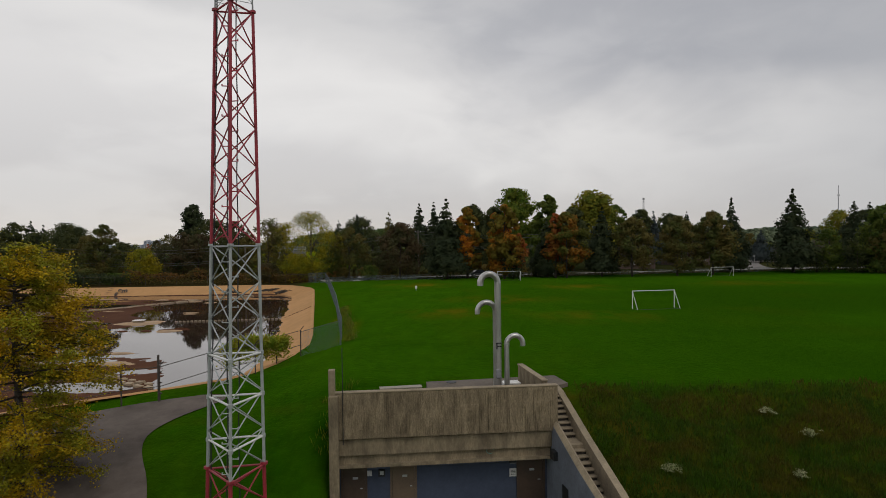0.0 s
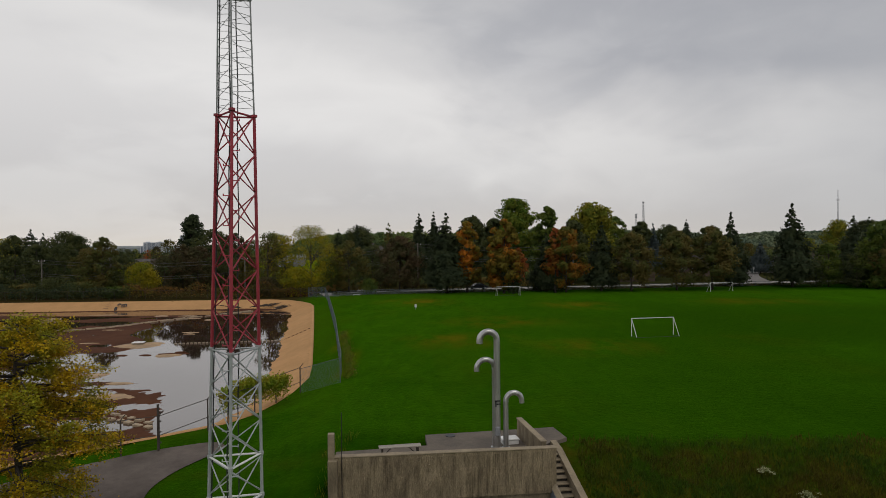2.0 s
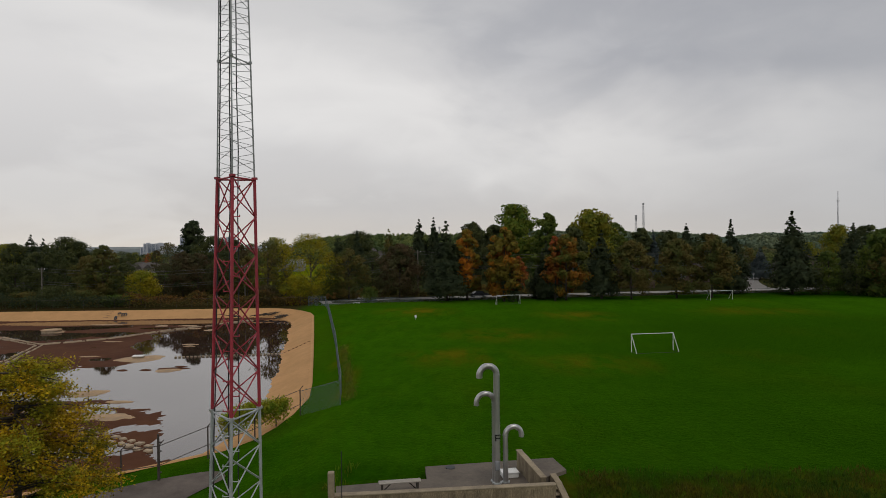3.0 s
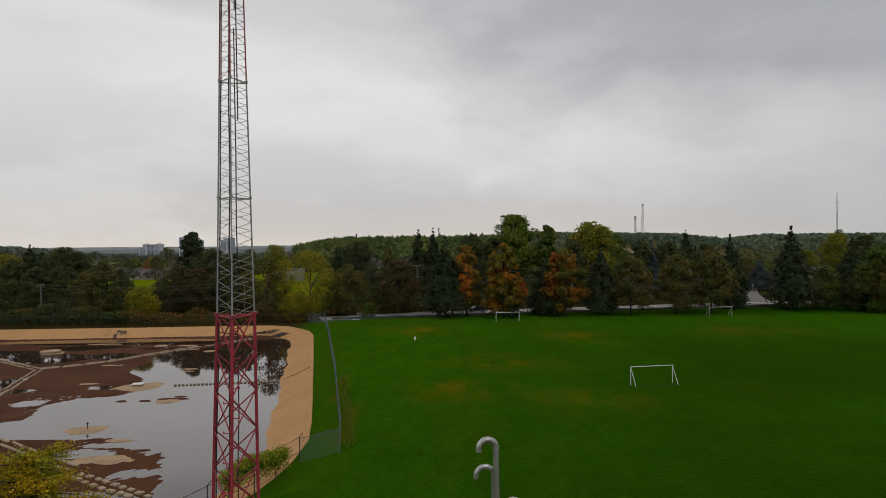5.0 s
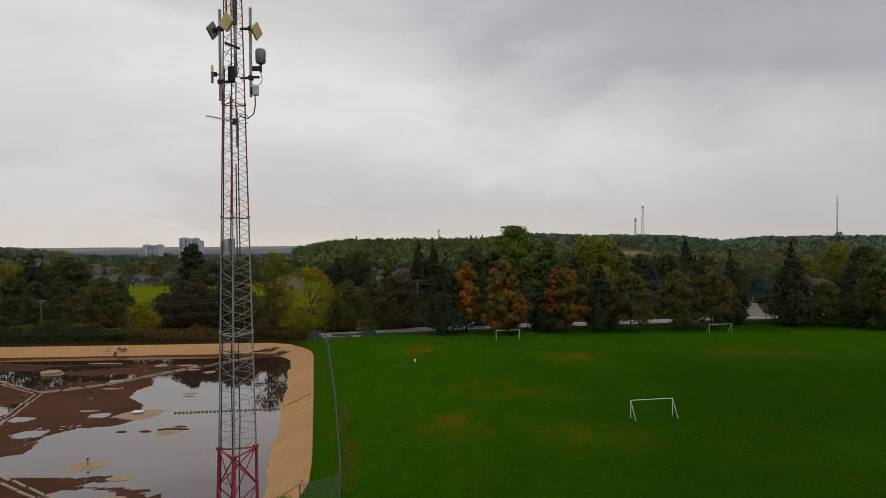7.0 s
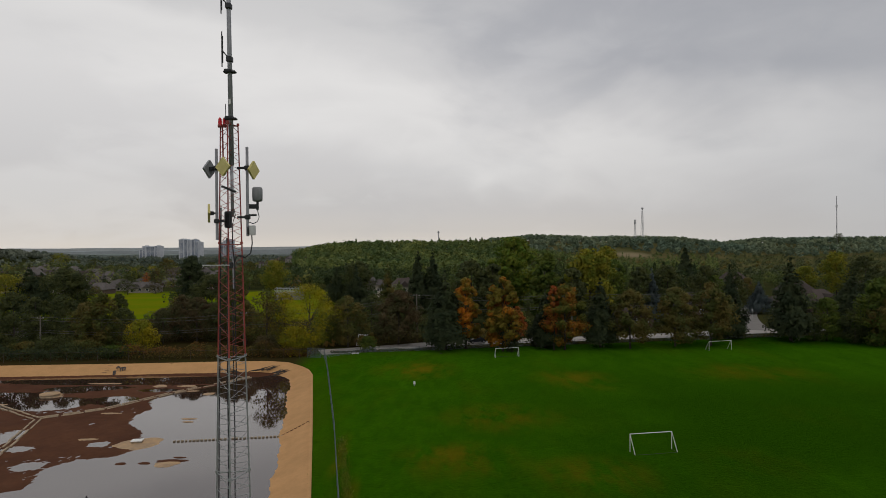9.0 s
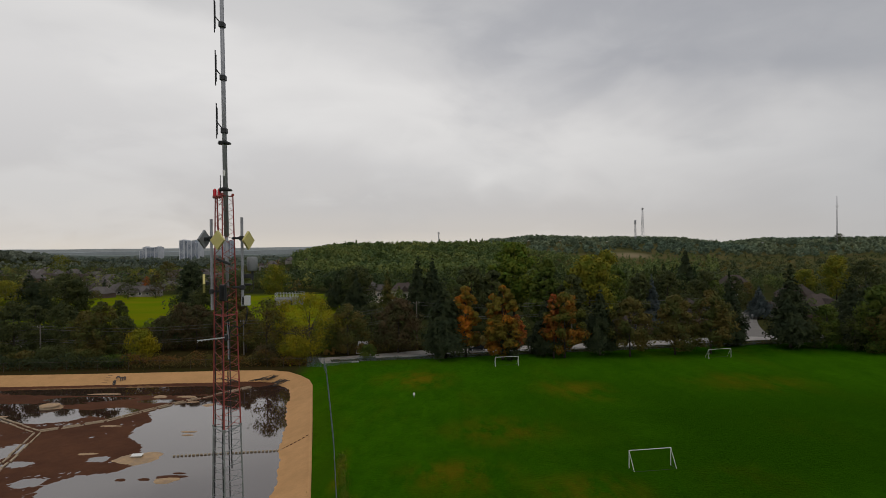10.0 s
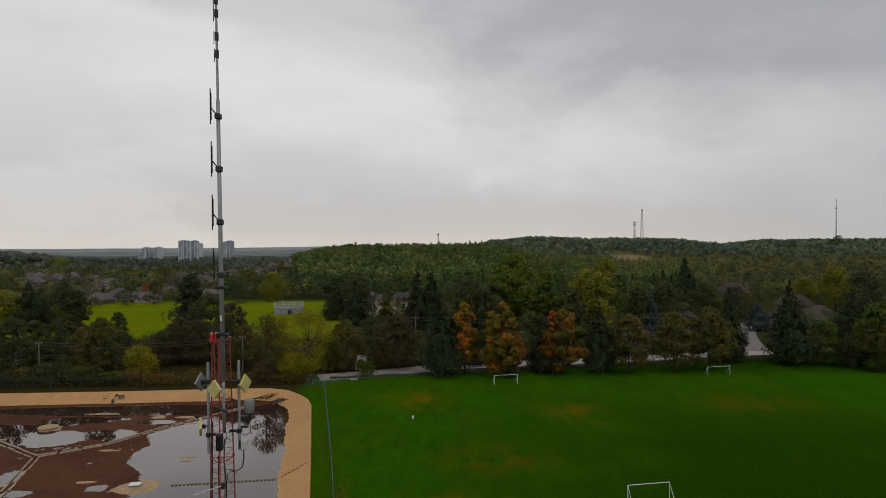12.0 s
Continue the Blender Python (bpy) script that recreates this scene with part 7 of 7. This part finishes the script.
for a in [(1446, 0, 212, 12, 10, 3.4, 4.0, 20, BRICK, ROOF_BROWN, "large house with a steep brown shingle roof"), (1406, 0.0, 250, 12, 10, 4.0, 3.8, -10, BRICK, ROOF_BROWN, "brick house behind the large spruce"),
          (1205, 0, 200, 12, 10, 3.4, 4, 15, BRICK, ROOF_BROWN, "brown-roofed house between trees"), (1370, 0, 214, 8, 8, 2.8, 2.2, 25, SIDING, ROOF_BROWN, "low house beside the side street"),
          (1545, 0, 240, 14, 11, 4, 5, -15, BRICK, ROOF_BROWN, "brown-roofed house at the edge of the wood"), (1296, 0, 330, 14, 11, 4.5, 5, 10, BRICK, ROOF_BROWN, "dark-roofed house among trees"),
          (656, 2.4, 240, 6, 7, 4.4, 2.8, 70, CREAM, ROOF_GREY, "pale gabled house behind conifers"), (712, 2.2, 245, 9, 8, 4.0, 3.0, 10, CREAM, ROOF_BROWN, "pale house with a dark brown roof"),
          (52, 0, 155, 6, 6, 2.6, 3.4, 40, SIDING, ROOF_GREY, "small grey gabled house behind the basin"), (1110, 0, 180, 11, 9, 3.2, 3.4, 5, BRICK, ROOF_BROWN, "brown house behind the maples")]:
    house(*a)
rng2 = random.Random(6)
for px, base, dist in [(150, -1, 352), (176, -0.5, 338), (207, -0.5, 372), (244, -0.5, 350), (120, -0.5, 345), (90, 0, 350), (262, 0, 350), (40, 0, 340), (12, 0, 350), (345, 0, 390), (372, 0, 380), (165, 0, 380), (215, 0, 390), (250, 0, 400), (135, 0, 400), (300, 0, 420)]:
    house(px, base, dist, rng2.uniform(9, 12.5), rng2.uniform(8, 10), 2.9, rng2.uniform(2.8, 3.8), rng2.uniform(-40, 40), rng2.choice([BRICK, SIDING, SIDING]), rng2.choice([ROOF_BROWN, ROOF_GREY, ROOF_GREY]), "low suburban house with a hipped shingle roof")
house(1476, 0, 1470, 15, 9, 5.0, 1.6, 0, WHITE, ROOF_GREY, "small white shed at the foot of the slim mast")
house(318, 0, 560, 30, 18, 4.5, 6.0, 8, BRICK, ROOF_BROWN, "long low building with a large maroon-brown roof")
for k in range(80):
    dist = rng2.uniform(430, 1000)
    house(rng2.uniform(0, 560), 0, dist, rng2.uniform(11, 16), rng2.uniform(10, 12), rng2.uniform(3.4, 5.5), rng2.uniform(3.2, 4.8), rng2.uniform(-60, 60), rng2.choice([BRICK, SIDING, SIDING]), rng2.choice([ROOF_BROWN, ROOF_GREY, ROOF_GREY]), "far suburban house among autumn trees")


def tower_block(px, dist, bays, label):
    """Far apartment building of upright bays, each with its own height: piers, floor edges and bands of glass."""
    x, y = CAM_X + (px - 784) / SCALE * dist, CAM_Y + dist
    g = float(land(x, y))
    t = thing("apartment_tower", label, "apartment building", pose(x, y, g, 0, 0, -10), "far apartment towers")
    for x0, x1, top, depth, glazed in bays:
        a, b = (x0 - px) / SCALE * dist, (x1 - px) / SCALE * dist
        h = CAM_Z - (top - 430.6 + (px - 784) * 0.006) / SCALE * dist - g
        w, c, floors = b - a, (a + b) / 2, max(8, int(h / 3.6))
        wall = part("wall", Shape().box((c, 0, h / 2), (w, depth, h)), TOWER_DARK if glazed else TOWER_WALL, t)
        part("roof", Shape().box((c, 0, h + 1.3), (w * 0.5, depth * 0.5, 2.6)), TOWER_WALL, t)
        for e in (a + 0.9, b - 0.9):
            part("pier", Shape().box((e, -depth / 2 - 0.5, h / 2), (1.8, 1.0, h)), TOWER_WALL, wall)
        fh, count = h / floors, 2 if glazed else 3
        for i in range(floors):
            if glazed:
                part("balcony", Shape().box((c, -depth / 2 - 0.4, fh * (i + 0.95)), (w - 3.6, 0.8, fh * 0.22)), TOWER_WALL, wall)
            for k in range(count):
                part("window", Shape().box((a + 1.8 + (w - 3.6) * (k + 0.5) / count, -depth / 2 - 0.12, fh * (i + 0.5)), ((w - 3.6) / count * 0.72, 0.3, fh * 0.6)), TOWER_GLASS, wall)


tower_block(268, 2200, [(248, 256, 445, 24, True), (256, 262, 438, 34, False), (262, 279, 439.5, 28, True), (279, 286, 438, 34, False)], "wide pale apartment block with blue glass in the far suburb")
tower_block(338, 2150, [(320, 329, 426, 34, False), (329, 336, 427, 30, True), (336, 343, 428, 34, False), (343, 350, 426.5, 28, True), (350, 357, 431, 34, False)], "pale stepped apartment tower in the far suburb")
tower_block(404, 2200, [(393, 399, 431.5, 28, True), (399, 405, 428, 34, False), (405, 412, 427, 30, True)], "slim stepped apartment tower in the far suburb")


def far_mast(px, dist, top, width, label, panels):
    x, y = CAM_X + (px - 784) / SCALE * dist, CAM_Y + dist
    g = float(land(x, y))
    h = CAM_Z - (top - 430.6 + (px - 784) * 0.006) / SCALE * dist - g
    t = thing("far_radio_mast", label, "radio mast", pose(x, y, g))
    for k in range(3):
        a = k * 2.094 + 0.3
        part("leg", Shape().tube((math.cos(a) * width, math.sin(a) * width, 0), (math.cos(a) * width * 0.3, math.sin(a) * width * 0.3, h), 0.44, 0.3, 6), STEEL, t)
    n = 12
    for i in range(n):
        z0, z1 = h * i / n, h * (i + 1) / n
        w0, w1 = width * (1 - 0.7 * i / n), width * (1 - 0.7 * (i + 1) / n)
        for k in range(3):
            a, b = k * 2.094 + 0.3, (k + 1) * 2.094 + 0.3
            part("brace", Shape().tube((math.cos(a) * w0, math.sin(a) * w0, z0), (math.cos(b) * w1, math.sin(b) * w1, z1), 0.22, n=4), STEEL, t)
    for z in panels:
        for k in range(6):
            a = k * 1.047
            part("panel", Shape().box((math.cos(a) * 2.4, math.sin(a) * 2.4, h * z), (0.8, 0.8, 4.0)), PALE_PLASTIC, t)
    part("platform", Shape().tube((0, 0, h * panels[0] - 2.4), (0, 0, h * panels[0] - 2.1), 2.4, n=12), STEEL, t)


far_mast(1137, 1640, 371, 5.0, "far lattice cell mast on the hill", (0.97,))
far_mast(1124, 1600, 393, 4.0, "shorter far cell mast on the hill", (0.96, 0.86))
far_mast(776, 1500, 413, 2.5, "small far cell mast above the wood", (0.95,))
far_mast(1481, 1560, 352, 1.6, "slim tall far radio mast", (0.8,))

# ---- meadow, lines and poles ----


def tank_house():
    x, y = CAM_X + (511 - 784) / SCALE * 245, CAM_Y + 245
    t = thing("tank_house", "pale grey flat-roofed utility building with a railed roof", "building", pose(x, y, float(land(x, y)) - 3.0, 0, 0, 8))
    part("wall", Shape().box((0, 0, 1.8), (10.6, 8, 5.6)), PALE_RENDER, t)
    part("annexe", Shape().box((4.5, -5.2, 0.2), (13, 4, 3.0)), SIDING, t, "lower beige annexe")
    part("annexe_roof", Shape().box((4.5, -5.2, 1.8), (13.5, 4.5, 0.2)), ROOF_GREY, t)
    for sx, sy, w, d in ((0, -3.9, 10.8, 0.3), (0, 3.9, 10.8, 0.3), (-5.25, 0, 0.3, 7.5), (5.25, 0, 0.3, 7.5)):
        part("parapet", Shape().box((sx, sy, 4.85), (w, d, 0.5)), PALE_RENDER, t)
    for k in range(10):
        for sy in (-3.9, 3.9):
            part("rail_post", Shape().tube((-5.2 + 10.4 * k / 9, sy, 5.1), (-5.2 + 10.4 * k / 9, sy, 6.9), 0.06), GALV, t)
    for z in (5.7, 6.3, 6.9):
        for sy in (-3.9, 3.9):
            part("rail", Shape().tube((-5.2, sy, z), (5.2, sy, z), 0.05), GALV, t)
        for sx in (-5.2, 5.2):
            part("rail", Shape().tube((sx, -3.9, z), (sx, 3.9, z), 0.05), GALV, t)
    part("door", Shape().box((0.6, -4.05, 3.1), (1.4, 0.12, 2.4)), DARK, t)
    part("pipe", Shape().tube((-3.4, -4.2, 0), (-3.4, -4.2, 4.4), 0.12, n=8), GALV, t)


PALE_RENDER = material("pale_grey_render", (0.31, 0.31, 0.32), 0.85, second=(0.22, 0.22, 0.23), scale=0.5, vary=0.2, stretch=(1, 1, 0.3))
tank_house()


OLD_POLE = material("old_grey_pole", (0.20, 0.18, 0.155), 0.9, second=(0.14, 0.125, 0.11), scale=2, vary=0.2, stretch=(2, 2, 0.3))


def utility_pole(px, dist, top):
    x, y, z = place(px, top, dist)
    g = float(land(x, y))
    p = thing("utility_pole", "grey wooden utility pole with a crossarm", "utility pole", pose(x, y, g), "power line poles")
    part("pole", Shape().tube((0, 0, -0.2), (0, 0, z - g), 0.17, 0.11, 8), OLD_POLE, p)
    part("crossarm", Shape().box((0, 0, z - g - 0.5), (1.5, 0.1, 0.12)), OLD_POLE, p)
    for k in (-1, 0, 1):
        part("insulator", Shape().tube((k * 0.65, 0, z - g - 0.44), (k * 0.65, 0, z - g - 0.2), 0.05), PALE_PLASTIC, p)
    return Vector((x, y, z))


poles = [utility_pole(-230, 140, 596), utility_pole(67, 140, 604), utility_pole(428, 147, 594), utility_pole(735, 158, 560), utility_pole(1010, 166, 555), utility_pole(1300, 176, 545)]


DARK_CABLE = material("weathered_cable", (0.10, 0.10, 0.10), 0.6, vary=0.1)


def power_lines():
    for a, b in zip(poles, poles[1:]):
        w = thing("power_line", "dark sagging power cables between poles", "cable", group="power lines")
        for off, drop in ((0, 0.2), (0, 0.9), (0.6, 3.2), (0.6, 3.7)):
            pts = [a.lerp(b, k / 12) + Vector((0, off, -drop - 1.1 * (1 - (k / 6 - 1) ** 2))) for k in range(13)]
            part("wire", Shape().sweep(pts, 0.03, 4), DARK_CABLE, w)


power_lines()


def street_sign(px, dist):
    x, y = CAM_X + (px - 784) / SCALE * dist, CAM_Y + dist
    s = thing("street_sign", "small sign on a thin post by the street", "sign", pose(x, y, float(land(x, y))))
    part("post", Shape().tube((0, 0, 0), (0, 0, 2.6), 0.05), GALV, s)
    part("plate", Shape().box((0, 0, 2.5), (0.6, 0.05, 0.6)), GREY_PLASTIC, s)


street_sign(1330, 196)


def car(px, dist, turn, paint, label):
    x, y = CAM_X + (px - 784) / SCALE * dist, CAM_Y + dist
    c = thing("car", label, "car", pose(x, y, float(land(x, y)) + 0.07, 0, 0, turn))
    prof = [(-2.2, 0.35), (-2.25, 0.75), (-1.5, 0.92), (-0.8, 1.42), (0.75, 1.45), (1.4, 0.98), (2.15, 0.85), (2.25, 0.4)]
    n = len(prof)
    verts = [(a, -0.88, b) for a, b in prof] + [(a, 0.88, b) for a, b in prof]
    part("body", Shape().add(verts, [tuple(range(n))[::-1], tuple(range(n, 2 * n))] + [(k, (k + 1) % n, n + (k + 1) % n, n + k) for k in range(n)]), paint, c)
    for sx in (-1.4, 1.35):
        for sy in (-0.8, 0.8):
            wh = part("wheel", Shape().tube((sx, sy - 0.1, 0.33), (sx, sy + 0.1, 0.33), 0.33, n=16), BLACK, c)
            part("rim", Shape().tube((sx, sy - 0.12, 0.33), (sx, sy + 0.12, 0.33), 0.19, n=12), GALV, wh)
    part("side_window", Shape().box((-0.05, -0.885, 1.18), (1.5, 0.03, 0.36)), GLASS_DARK, c)
    part("side_window", Shape().box((-0.05, 0.885, 1.18), (1.5, 0.03, 0.36)), GLASS_DARK, c)


car(842, 150, 14, material("dark_car_paint", (0.02, 0.022, 0.027), 0.25, spec=0.6), "dark car on the road behind the trees")
